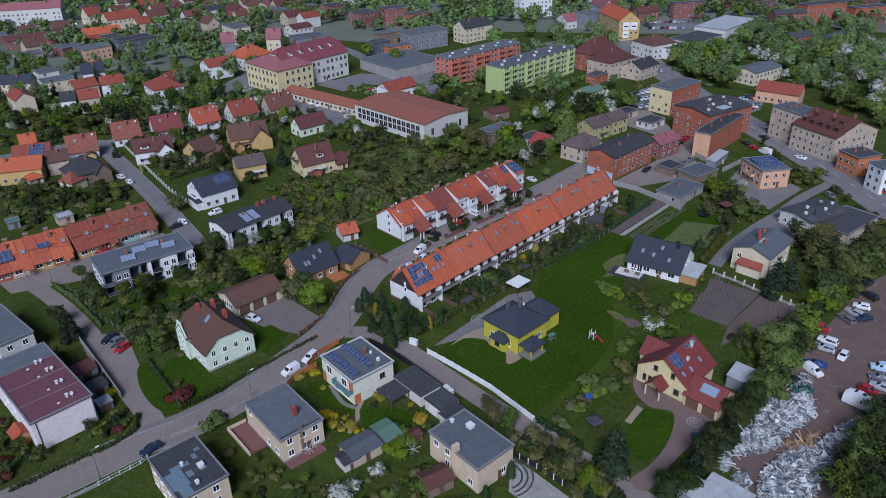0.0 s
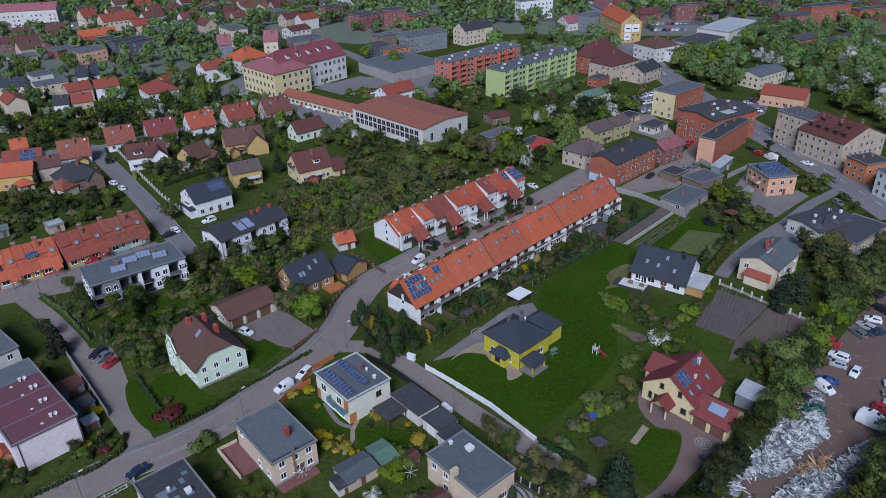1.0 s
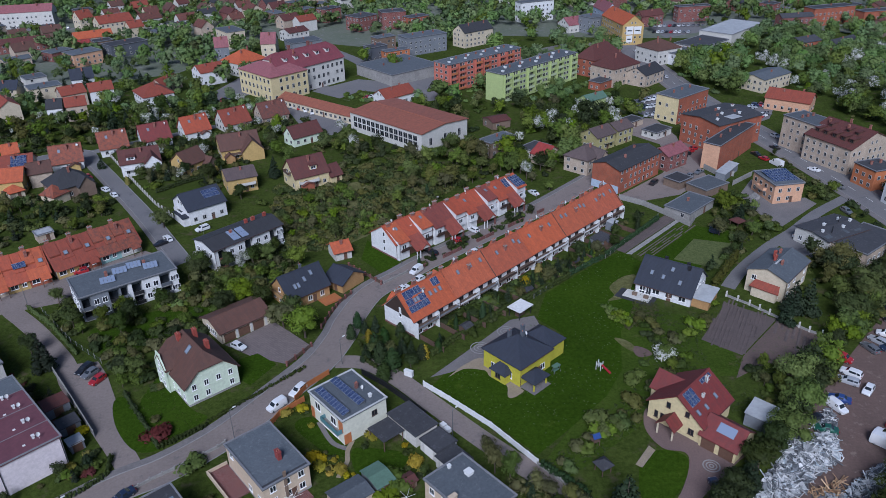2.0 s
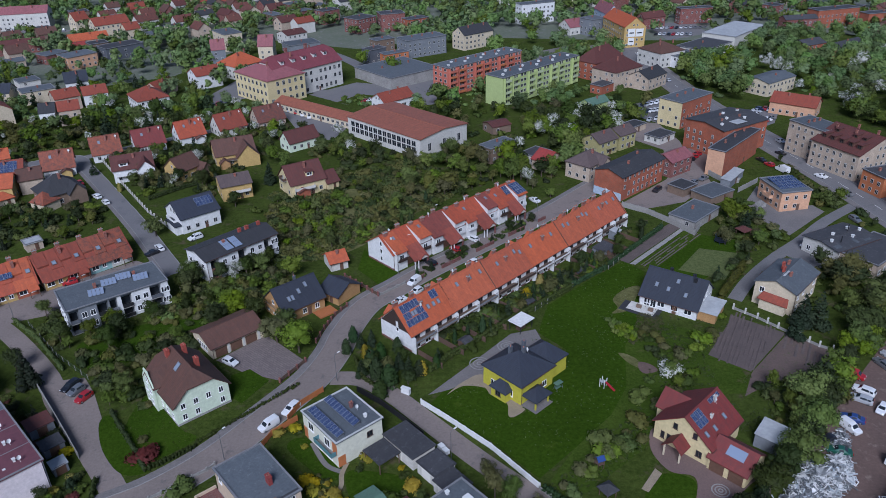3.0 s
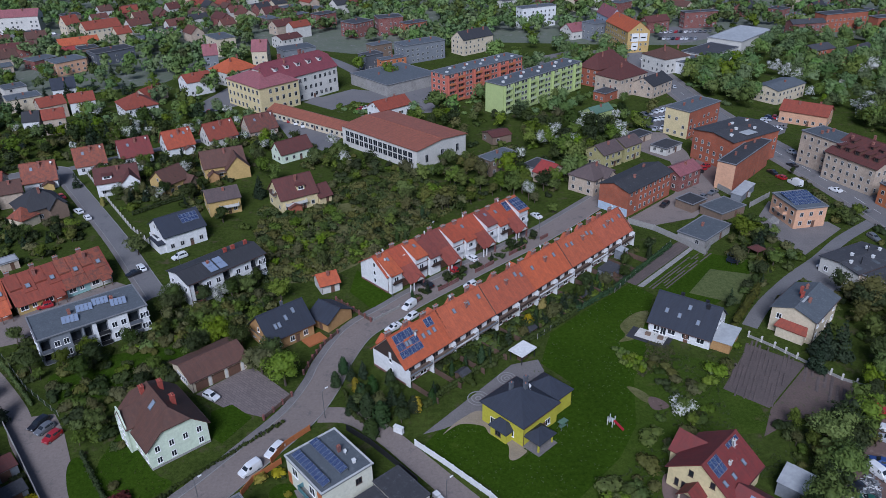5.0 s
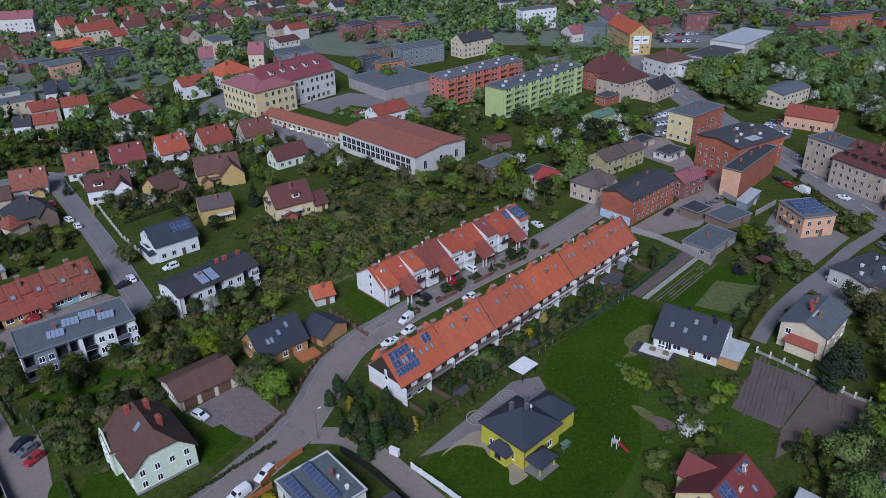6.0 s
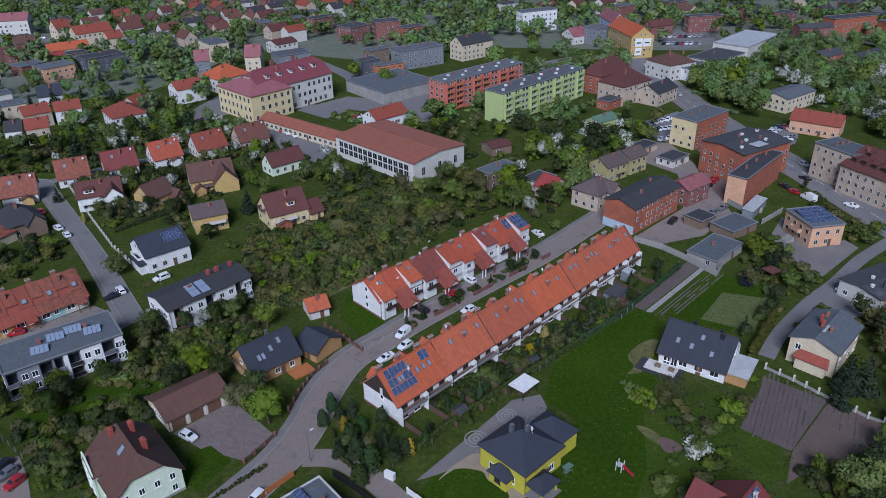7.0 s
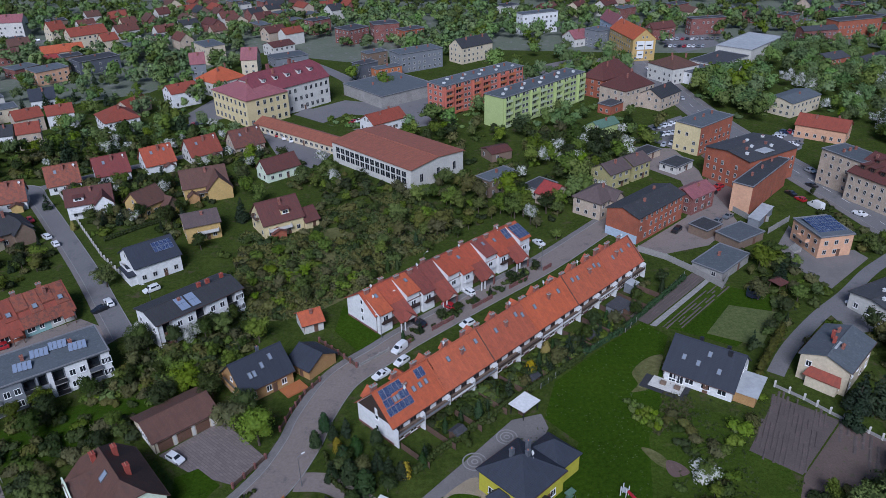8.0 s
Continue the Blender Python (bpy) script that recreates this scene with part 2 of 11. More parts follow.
FELT_PATCH = rough_mat("fresh blue-grey felt patch", (0.13, 0.18, 0.22), None, 0.8, 0.6, 3.0, 0.1)
FELT_MAROON = rough_mat("maroon painted roofing", (0.135, 0.05, 0.06), (0.1, 0.038, 0.048), 0.6, 0.25, 1.2, 0.1)
SHEET_PALE = rough_mat("pale sheet roofing", (0.4, 0.41, 0.41), (0.28, 0.29, 0.3), 0.6, 0.08, 0.6, 0.1)
GREEN_SHEET = rough_mat("green sheet roofing", (0.1, 0.17, 0.12), None, 0.6, 0.3, 2.0, 0.1)

def wall_mat(name, c, dirt=0.8):
    return rough_mat(name, scaled(c, 0.88), scaled(c, dirt * 0.86), 0.9, 0.3, 1.6, 0.05)

W_WHITE = wall_mat("white render", (0.72, 0.72, 0.71), 0.85)
W_OFFWHITE = wall_mat("off-white render", (0.6, 0.58, 0.53))
W_CREAM = wall_mat("cream render", (0.62, 0.53, 0.38))
W_BEIGE = wall_mat("beige render", (0.58, 0.46, 0.33), 0.88)
W_YELLOW = wall_mat("yellow render", (0.52, 0.36, 0.13))
W_PALEYELLOW = wall_mat("pale yellow render", (0.66, 0.55, 0.3))
W_LIME = wall_mat("lemon-lime render", (0.46, 0.42, 0.03), 0.9)
W_MINT = wall_mat("pale mint render", (0.64, 0.72, 0.56), 0.9)
W_PINK = wall_mat("pale pinkish render", (0.74, 0.66, 0.67), 0.88)
W_PEACH = wall_mat("peach render", (0.62, 0.36, 0.22))
W_ORANGE = wall_mat("orange render", (0.5, 0.17, 0.065))
W_GREY = wall_mat("grey render", (0.2, 0.215, 0.235))
W_IVORY = wall_mat("ivory render", (0.66, 0.65, 0.53), 0.92)
BEIGE_PATH = rough_mat("beige gravel path", (0.27, 0.22, 0.15), None, 0.9, 0.5, 4.0, 0.3)
W_OLIVE = wall_mat("dull olive-yellow render", (0.4, 0.36, 0.16))
W_STONE = wall_mat("grimy grey-beige render", (0.52, 0.42, 0.32), 0.62)
W_BROWN = wall_mat("brown render", (0.2, 0.14, 0.1))
W_GREEN = wall_mat("spring-green panel render", (0.42, 0.5, 0.2), 0.85)
W_CORAL = wall_mat("coral panel render", (0.5, 0.15, 0.1), 0.85)
W_BLUE = wall_mat("pale blue render", (0.42, 0.5, 0.6))
W_WOOD = rough_mat("honey-coloured timber", (0.4, 0.24, 0.1), (0.28, 0.155, 0.06), 0.6, 0.6, 5.0, 0.2)
W_BRICK = brick_mat("red brick", (0.3, 0.08, 0.037), (0.2, 0.13, 0.1))
W_BRICK_DARK = brick_mat("sooty red brick", (0.17, 0.045, 0.036))
W_SLATE = wall_mat("dark slate-coloured render", (0.1, 0.11, 0.13))

BRICK_CHIMNEY = brick_mat("chimney brick", (0.24, 0.075, 0.05))
RED_STACK = rough_mat("red chimney brick", (0.3, 0.06, 0.04), None, 0.85, 1.0, 5.0, 0.1)
CLAY = plain("clay pot", (0.3, 0.12, 0.08), 0.8)
GLASS = plain("window glass", (0.018, 0.022, 0.027), 0.12)
SKY_GLASS = plain("roof window glass", (0.2, 0.23, 0.28), 0.06)
FAR_FRAME = plain("weathered window frame", (0.42, 0.41, 0.39), 0.6)
WHITE_FRAME = plain("white window frame", (0.75, 0.75, 0.74), 0.5)
DOOR_BROWN = rough_mat("brown door", (0.13, 0.07, 0.045), None, 0.6, 1.0, 6.0, 0.1)
DOOR_WHITE = plain("white garage door", (0.6, 0.58, 0.54), 0.6)
ROOF_EDGE = rough_mat("metal roof edge", (0.2, 0.2, 0.21), None, 0.5, 0.5, 3.0, 0.05)
WHITE_EDGE = rough_mat("light roof edge", (0.5, 0.5, 0.49), None, 0.5, 0.5, 3.0, 0.05)
GUTTER = plain("brown gutter", (0.09, 0.05, 0.04), 0.4, 0.3)
GREY_METAL = plain("grey metal", (0.2, 0.21, 0.22), 0.45, 0.7)
PALE_METAL = plain("pale painted metal", (0.66, 0.66, 0.64), 0.45, 0.1)
DARK_METAL = plain("dark painted metal", (0.03, 0.03, 0.034), 0.5, 0.4)
SOLAR = solar_mat()
SOLAR_PALE = plain("pale reflecting collector", (0.2, 0.24, 0.32), 0.22)
PANEL_RIM = plain("panel rim", (0.3, 0.32, 0.35), 0.4, 0.5)
BARK = rough_mat("bark", (0.09, 0.068, 0.05), None, 0.95, 1.5, 8.0, 0.4)
FENCE_WOOD = rough_mat("brown fence wood", (0.1, 0.06, 0.04), None, 0.85, 0.8, 5.0, 0.2, 0.15)
WOOD_ORANGE = rough_mat("orange-stained boards", (0.4, 0.14, 0.045), None, 0.7, 0.8, 5.0, 0.2, 0.1)

LEAF = leaf_mat("fresh leaves", (0.03612, 0.05544, 0.00756), (0.09072, 0.1193, 0.01848), 0.3, 0.015)
# far foliage: distance haze put into the leaf colour, paler than the near greens
LEAF_HAZY = leaf_mat("haze-paled far leaves", (0.066, 0.112, 0.03), (0.145, 0.205, 0.065), 0.36, 0.018)
LEAF_BRIGHT = leaf_mat("young bright leaves", (0.057, 0.09025, 0.00855), (0.1283, 0.171, 0.019), 0.24, 0.012)
LEAF_DARK = leaf_mat("dark leaves", (0.01425, 0.024, 0.0045), (0.04125, 0.05625, 0.0105), 0.3, 0.015)
LEAF_DULL = leaf_mat("budding brownish leaves", (0.04988, 0.05332, 0.01376), (0.1204, 0.1161, 0.0344), 0.26, 0.012)
LEAF_BLOSSOM = leaf_mat("white blossom", (0.06, 0.09, 0.025), (0.12, 0.15, 0.05), 0.15, 0.01, (0.42, 0.42, 0.39))
NEEDLE = leaf_mat("dark needles", (0.01, 0.02, 0.008), (0.025, 0.042, 0.016), 0.3, 0.02)
THUJA = leaf_mat("thuja green", (0.0119, 0.0272, 0.0068), (0.034, 0.0595, 0.01275), 0.3, 0.03)
GOLDEN = leaf_mat("golden shrub", (0.14, 0.13, 0.01), (0.34, 0.26, 0.02), 0.3, 0.02)
OLIVE = leaf_mat("olive thuja", (0.04, 0.042, 0.009), (0.095, 0.09, 0.018), 0.2, 0.01)
RED_LEAF = leaf_mat("red leaves", (0.05, 0.018, 0.014), (0.1, 0.03, 0.024), 0.3, 0.02)

# ---------------------------------------------------------------- mesh kit
class Build:
    """Gathers faces of one mesh, with flat-laid texture coordinates in metres."""

    def __init__(self):
        self.v, self.f, self.uv, self.mi = [], [], [], []

    def face(self, pts, mi=0):
        n = len(self.v)
        P = [Vector(p) for p in pts]
        nor = Vector((0, 0, 0))
        for i in range(len(P)):
            a, b = P[i], P[(i + 1) % len(P)]
            nor += a.cross(b)
        nor = nor.normalized() if nor.length > 1e-9 else Vector((0, 0, 1))
        ux = Vector((0, 0, 1)).cross(nor)
        ux = ux.normalized() if ux.length > 1e-3 else Vector((1, 0, 0))
        uy = nor.cross(ux)
        self.v += [tuple(p) for p in P]
        self.f.append(tuple(range(n, n + len(P))))
        self.uv += [(p.dot(ux), p.dot(uy)) for p in P]
        self.mi.append(mi)

    def prism(self, low, high, mi=0):
        """Solid between two loops of equal count; low seen from above runs anticlockwise."""
        k = len(low)
        self.face(list(reversed(low)), mi)
        self.face(high, mi)
        for i in range(k):
            j = (i + 1) % k
            self.face([low[i], low[j], high[j], high[i]], mi)

    def box(self, x0, y0, z0, x1, y1, z1, mi=0):
        lo = [(x0, y0, z0), (x1, y0, z0), (x1, y1, z0), (x0, y1, z0)]
        self.prism(lo, [(x, y, z1) for x, y, _ in lo], mi)

    def slab(self, pts, thick, mi=0):
        self.prism([(x, y, z - thick) for x, y, z in pts], list(pts), mi)

    def tube(self, a, b, ra, rb=None, n=6, mi=0):
        a, b = Vector(a), Vector(b)
        rb = ra if rb is None else rb
        d = (b - a).normalized()
        s = d.orthogonal().normalized()
        t = d.cross(s)
        ring = [(math.cos(2 * math.pi * i / n), math.sin(2 * math.pi * i / n)) for i in range(n)]
        self.prism([a + (s * c + t * q) * ra for c, q in ring], [b + (s * c + t * q) * rb for c, q in ring], mi)

    def mesh(self, name, *mats):
        me = bpy.data.meshes.new(name)
        seen, verts, idx = {}, [], []
        for p in self.v:
            k = (round(p[0], 4), round(p[1], 4), round(p[2], 4))
            if k not in seen:
                seen[k] = len(verts)
                verts.append(p)
            idx.append(seen[k])
        me.from_pydata(verts, [], [tuple(idx[i] for i in f) for f in self.f])
        lay = me.uv_layers.new(name="flat")
        lay.data.foreach_set("uv", np.array(self.uv, dtype=np.float32).ravel())
        for m in mats:
            me.materials.append(m)
        me.polygons.foreach_set("material_index", np.array(self.mi, dtype=np.int32))
        me.update()
        return me


def part(name, data, material, parent, label="", m=None):
    """One mesh object under a thing or a part. data: a Build or a finished mesh."""
    if isinstance(data, Build):
        data = data.mesh(name, material)
    ob = new(name, data)
    ob.parent = parent
    if m is not None:
        ob.matrix_basis = m
    if label:
        ob["label"] = label
    return ob


def thing(name, x, y, z=0.0, turn=0.0, label="", category="", group="", kind=""):
    ob = new(name)
    ob.empty_display_size = 0.5
    ob.matrix_basis = pose(x, y, z, 0, 0, turn)
    return tagged(ob, label, category, group, kind)


def solid(name, b, material, label="", category="", group="", kind="", m=None):
    """A thing of one mesh."""
    ob = new(name, b.mesh(name, material) if isinstance(b, Build) else b)
    if m is not None:
        ob.matrix_basis = m
    return tagged(ob, label, category, group, kind)


# ---------------------------------------------------------------- plan bookkeeping: where nothing may grow
TAKEN = []     # (x, y, cos, sin, half length, half width)
STRIPS = []    # (x0, y0, x1, y1, half width)


def taken(x, y, gap=0.8):
    for cx, cy, c, s, a, b in TAKEN:
        dx, dy = x - cx, y - cy
        if abs(dx * c + dy * s) < a + gap and abs(dy * c - dx * s) < b + gap:
            return True
    for x0, y0, x1, y1, w in STRIPS:
        ex, ey = x1 - x0, y1 - y0
        q = max(0.0, min(1.0, ((x - x0) * ex + (y - y0) * ey) / (ex * ex + ey * ey + 1e-9)))
        if math.hypot(x - x0 - q * ex, y - y0 - q * ey) < w + gap:
            return True
    return False


def take(x, y, turn, length, width):
    TAKEN.append((x, y, math.cos(radians(turn)), math.sin(radians(turn)), length / 2, width / 2))


def inside(x, y, poly):
    hit = False
    for (x0, y0), (x1, y1) in zip(poly, poly[1:] + poly[:1]):
        if (y0 > y) != (y1 > y) and x < (x1 - x0) * (y - y0) / (y1 - y0) + x0:
            hit = not hit
    return hit


# ---------------------------------------------------------------- windows, doors, things on roofs
MESHES = {}


def window_meshes(w, h, frame_mat):
    key = ("window", w, h, frame_mat.name)
    if key not in MESHES:
        b = Build()
        t, d = 0.09, 0.07
        for x0, z0, x1, z1 in ((-w / 2, 0, w / 2, t), (-w / 2, h - t, w / 2, h), (-w / 2, t, -w / 2 + t, h - t), (w / 2 - t, t, w / 2, h - t)):
            b.box(x0, -d, z0, x1, 0.02, z1)
        if w > 0.9:
            b.box(-0.045, -d, t, 0.045, 0.02, h - t)
        b.box(-w / 2 - 0.1, -0.16, -0.06, w / 2 + 0.1, 0.02, -0.005)
        g = Build()
        g.box(-w / 2 + t, -0.03, t, w / 2 - t, 0.01, h - t)
        MESHES[key] = b.mesh("window", frame_mat), g.mesh("pane", GLASS)
    return MESHES[key]


def far_window(w, h):
    """Two panes in a plain frame, as one closed block."""
    key = ("far window", w, h)
    if key not in MESHES:
        b = Build()
        xs, zs = (-w / 2, -w / 2 + 0.12, -0.05, 0.05, w / 2 - 0.12, w / 2), (0, 0.12, h - 0.12, h)
        for i in range(5):
            for k in range(3):
                b.face([(xs[i], -0.08, zs[k]), (xs[i + 1], -0.08, zs[k]), (xs[i + 1], -0.08, zs[k + 1]), (xs[i], -0.08, zs[k + 1])], 0 if k == 1 and i in (1, 3) else 1)
        c = [(-w / 2, 0), (w / 2, 0), (w / 2, h), (-w / 2, h)]
        for (x0, z0), (x1, z1) in zip(c, c[1:] + c[:1]):
            b.face([(x0, 0.01, z0), (x1, 0.01, z1), (x1, -0.08, z1), (x0, -0.08, z0)], 1)
        MESHES[key] = b.mesh("window", GLASS, FAR_FRAME)
    return MESHES[key]


SIDES = {"y-": (0, (0, -1)), "x+": (90, (1, 0)), "y+": (180, (0, 1)), "x-": (270, (-1, 0))}


def on_wall(side, L, W, u, z, out=0.0):
    """Pose of a thing on a wall: u metres along it from its middle (to the right, seen from outside)."""
    turn, (nx, ny) = SIDES[side]
    half = L / 2 if nx else W / 2
    return pose(nx * (half + out), ny * (half + out), z, 0, 0, turn) @ Matrix.Translation((u, 0, 0))


def put_window(house, side, L, W, u, z, w=1.2, h=1.4, near=True, frame_mat=None):
    m = on_wall(side, L, W, u, z)
    if near:
        fr, gl = window_meshes(w, h, frame_mat or WHITE_FRAME)
        ob = part("window", fr, None, house, m=m)
        part("pane", gl, None, ob)
    else:
        part("window", far_window(w, h), None, house, m=m)


def put_door(house, side, L, W, u, w=1.0, h=2.1, material=None, name="door", z=0.0):
    key = ("door", w, h, (material or DOOR_BROWN).name)
    if key not in MESHES:
        b = Build()
        b.box(-w / 2, -0.06, 0, w / 2, 0.02, h)
        for k in range(1, int(h / 0.52)):
            b.box(-w / 2 + 0.08, -0.085, k * 0.52 - 0.2, w / 2 - 0.08, -0.055, k * 0.52 + 0.2)
        b.box(-w / 2 - 0.1, -0.1, h, w / 2 + 0.1, 0.02, h + 0.1)
        MESHES[key] = b.mesh(name, material or DOOR_BROWN)
    return part(name, MESHES[key], None, house, m=on_wall(side, L, W, u, z))


def chimney(house, x, y, z0, z1, w=0.7, d=0.55, material=None, pots=2):
    b = Build()
    b.box(x - w / 2, y - d / 2, z0, x + w / 2, y + d / 2, z1)
    b.box(x - w / 2 - 0.08, y - d / 2 - 0.08, z1, x + w / 2 + 0.08, y + d / 2 + 0.08, z1 + 0.12)
    ob = part("chimney", b, material or BRICK_CHIMNEY, house)
    if house.matrix_basis.translation.y > 215:
        return ob
    for k in range(pots):
        q = x + (k - (pots - 1) / 2) * w * 0.5
        p = Build()
        p.tube((q, y, z1 + 0.12), (q, y, z1 + 0.42), 0.11, 0.09, 7)
        part("chimney_pot", p, CLAY, ob)
    return ob


def dish_mesh():
    if "dish" not in MESHES:
        b = Build()
        n = 12
        rings = [(0.0, 0.0), (0.22, 0.03), (0.42, 0.12)]
        for (r0, q0), (r1, q1) in zip(rings, rings[1:]):
            for i in range(n):
                a0, a1 = 2 * math.pi * i / n, 2 * math.pi * (i + 1) / n
                pts = [(r0 * math.cos(a0), -q0, r0 * math.sin(a0)), (r1 * math.cos(a0), -q1, r1 * math.sin(a0)),
                       (r1 * math.cos(a1), -q1, r1 * math.sin(a1)), (r0 * math.cos(a1), -q0, r0 * math.sin(a1))]
                pts = pts if r0 else pts[1:]
                b.face(pts)
                b.face([(x, y + 0.02, z) for x, y, z in reversed(pts)])
        b.tube((0, 0.03, 0), (0, 0.12, -0.1), 0.04)
        b.tube((0, 0.12, -0.1), (0, 0.12, -1.0), 0.03)
        b.tube((0, -0.05, -0.35), (0, -0.5, -0.05), 0.015, 0.03, 4)
        MESHES["dish"] = b.mesh("satellite_dish", PALE_METAL)
    return MESHES["dish"]


def put_dish(house, x, y, z, turn=20):
    part("satellite_dish", dish_mesh(), None, house, "pale metal satellite dish", pose(x, y, z + 0.9, 0, 0, turn) @ pose(0, 0, 0, -25))


def slope_pose(W, ze, zr, side, u, s, lift=0.0):
    """Pose on a gable slope: u along the ridge, s metres down the slope from the ridge; local y points up the slope."""
    a = math.atan2(zr - ze, W / 2)
    y, z = s * math.cos(a), zr - s * math.sin(a)
    m = pose(u, -y, z) @ pose(0, 0, 0, math.degrees(a)) @ Matrix.Translation((0, 0, lift))
    return m if side < 0 else pose(0, 0, 0, 0, 0, 180) @ m


def panel_mesh(w, h, material, name="solar_panel", t=0.05):
    key = (name, w, h, material.name)
    if key not in MESHES:
        b = Build()
        if name == "solar_panel":
            e = 0.03
            b.box(-w / 2 + e, -h / 2 + e, 0, w / 2 - e, h / 2 - e, t)
            for x0, y0, x1, y1 in ((-w / 2, -h / 2, w / 2, -h / 2 + e), (-w / 2, h / 2 - e, w / 2, h / 2), (-w / 2, -h / 2 + e, -w / 2 + e, h / 2 - e), (w / 2 - e, -h / 2 + e, w / 2, h / 2 - e)):
                b.box(x0, y0, 0, x1, y1, t + 0.01, 1)
        else:
            b.box(-w / 2, -h / 2, 0, w / 2, h / 2, t)
        MESHES[key] = b.mesh(name, material, PANEL_RIM)
    return MESHES[key]


def solar(house, base, nx, ns, w=1.02, h=1.66, gap=0.05, label="dark blue solar panel"):
    """A field of solar panels; base is the pose of its middle."""
    for i in range(nx):
        for k in range(ns):
            m = base @ Matrix.Translation(((i - (nx - 1) / 2) * (w + gap), (k - (ns - 1) / 2) * (h + gap), 0.08))
            part("solar_panel", panel_mesh(w, h, SOLAR), None, house, label, m)


def skylight(house, base, w=0.8, h=1.2):
    key = ("skylight", w, h)
    if key not in MESHES:
        b = Build()
        for x0, y0, x1, y1 in ((-w / 2, -h / 2, w / 2, -h / 2 + 0.1), (-w / 2, h / 2 - 0.1, w / 2, h / 2), (-w / 2, -h / 2 + 0.1, -w / 2 + 0.1, h / 2 - 0.1), (w / 2 - 0.1, -h / 2 + 0.1, w / 2, h / 2 - 0.1)):
            b.box(x0, y0, -0.05, x1, y1, 0.12)
        g = Build()
        g.box(-w / 2 + 0.1, -h / 2 + 0.1, 0, w / 2 - 0.1, h / 2 - 0.1, 0.07)
        MESHES[key] = b.mesh("skylight", GREY_METAL), g.mesh("pane", SKY_GLASS)
    fr, gl = MESHES[key]
    part("pane", gl, None, part("skylight", fr, None, house, "roof window", base))


# ---------------------------------------------------------------- houses
def gable_roof(L, W, ze, zr, o=0.45, thick=0.2, hip=0.0):
    """Two slopes with overhang o; hip is the share of each gable that is clipped (0: none, 1: a full hip)."""
    b = Build()
    s = (zr - ze) / (W / 2)
    ye, zo = W / 2 + o, ze - o * s
    xe = L / 2 + o
    c = min(hip * (zr - zo) / max(s, 0.05), xe - 0.02)
    zc = zr - hip * (zr - zo)
    yc = (zr - zc) / max(s, 0.05)
    for q in (-1, 1):
        loop = [(-xe, ye, zo), (-xe, yc, zc), (-xe + c, 0, zr), (xe - c, 0, zr), (xe, yc, zc), (xe, ye, zo)]
        if hip == 0:
            loop = [(-xe, ye, zo), (-xe, 0, zr), (xe, 0, zr), (xe, ye, zo)]
        elif hip >= 0.999:
            loop = [(-xe, ye, zo), (-xe + c, 0, zr), (xe - c, 0, zr), (xe, ye, zo)]
        pts = [(x, q * y, z) for x, y, z in loop]
        b.slab(pts if q > 0 else list(reversed(pts)), thick)
        if hip > 0:
            end = [(q * xe, -yc, zc), (q * xe, yc, zc), (q * (xe - c), 0, zr)]
            b.slab(end if q > 0 else list(reversed(end)), thick)
    return b


def gable_wall(L, W, ze, zr, hip=0.0):
    b = Build()
    if hip >= 0.999 or zr - ze < 0.3:
        b.box(-L / 2, -W / 2, 0, L / 2, W / 2, ze - 0.05)
        return b
    zt = zr - 0.22
    sec = [(-W / 2, 0), (W / 2, 0), (W / 2, ze - 0.22)]
    if hip > 0:
        zc = zt - hip * (zt - ze) - 0.1
        yc = (zt - zc) * (W / 2) / max(zt - ze + 0.22, 0.1)
        sec += [(yc, zc), (-yc, zc)]
    else:
        sec += [(0, zt)]
    sec += [(-W / 2, ze - 0.22)]
    b.prism([(-L / 2, y, z) for y, z in sec], [(L / 2, y, z) for y, z in sec])
    return b


def flat_roof(L, W, z, o=0.25, rim=0.22):
    b = Build()
    x, y = L / 2 + o, W / 2 + o
    b.box(-x, -y, z - 0.12, x, y, z + 0.06)
    e = Build()
    for x0, y0, x1, y1 in ((-x, -y, x, -y + 0.28), (-x, y - 0.28, x, y), (-x, -y + 0.28, -x + 0.28, y - 0.28), (x - 0.28, -y + 0.28, x, y - 0.28)):
        e.box(x0, y0, z + 0.06, x1, y1, z + 0.06 + rim)
    return b, e


SKIP = random.Random(5)


def facade(h, L, W, ze, near, step=3.0, size=(1.2, 1.4), floors=None, sides="y- x- x+ y+", turn=0.0, drop=0.1, floor_h=2.8, sill=0.95, far=False):
    n = floors if floors is not None else max(1, int((ze - 0.25) / floor_h + 0.15))
    for side in sides.split():
        t, (nx, ny) = SIDES[side]
        a = radians(turn)
        wy = nx * math.sin(a) + ny * math.cos(a)
        if not near and wy > 0.15 or far and wy > 0.5 or wy > 0.8:
            continue
        length = W if nx else L
        k = max(1, int((length - 0.8) / step + 0.3))
        for f in range(n):
            for i in range(k):
                if SKIP.random() < drop:
                    continue
                put_window(h, side, L, W, (i - (k - 1) / 2) * (length / (k + 0.25)), sill + f * floor_h, size[0], size[1], near and not far)


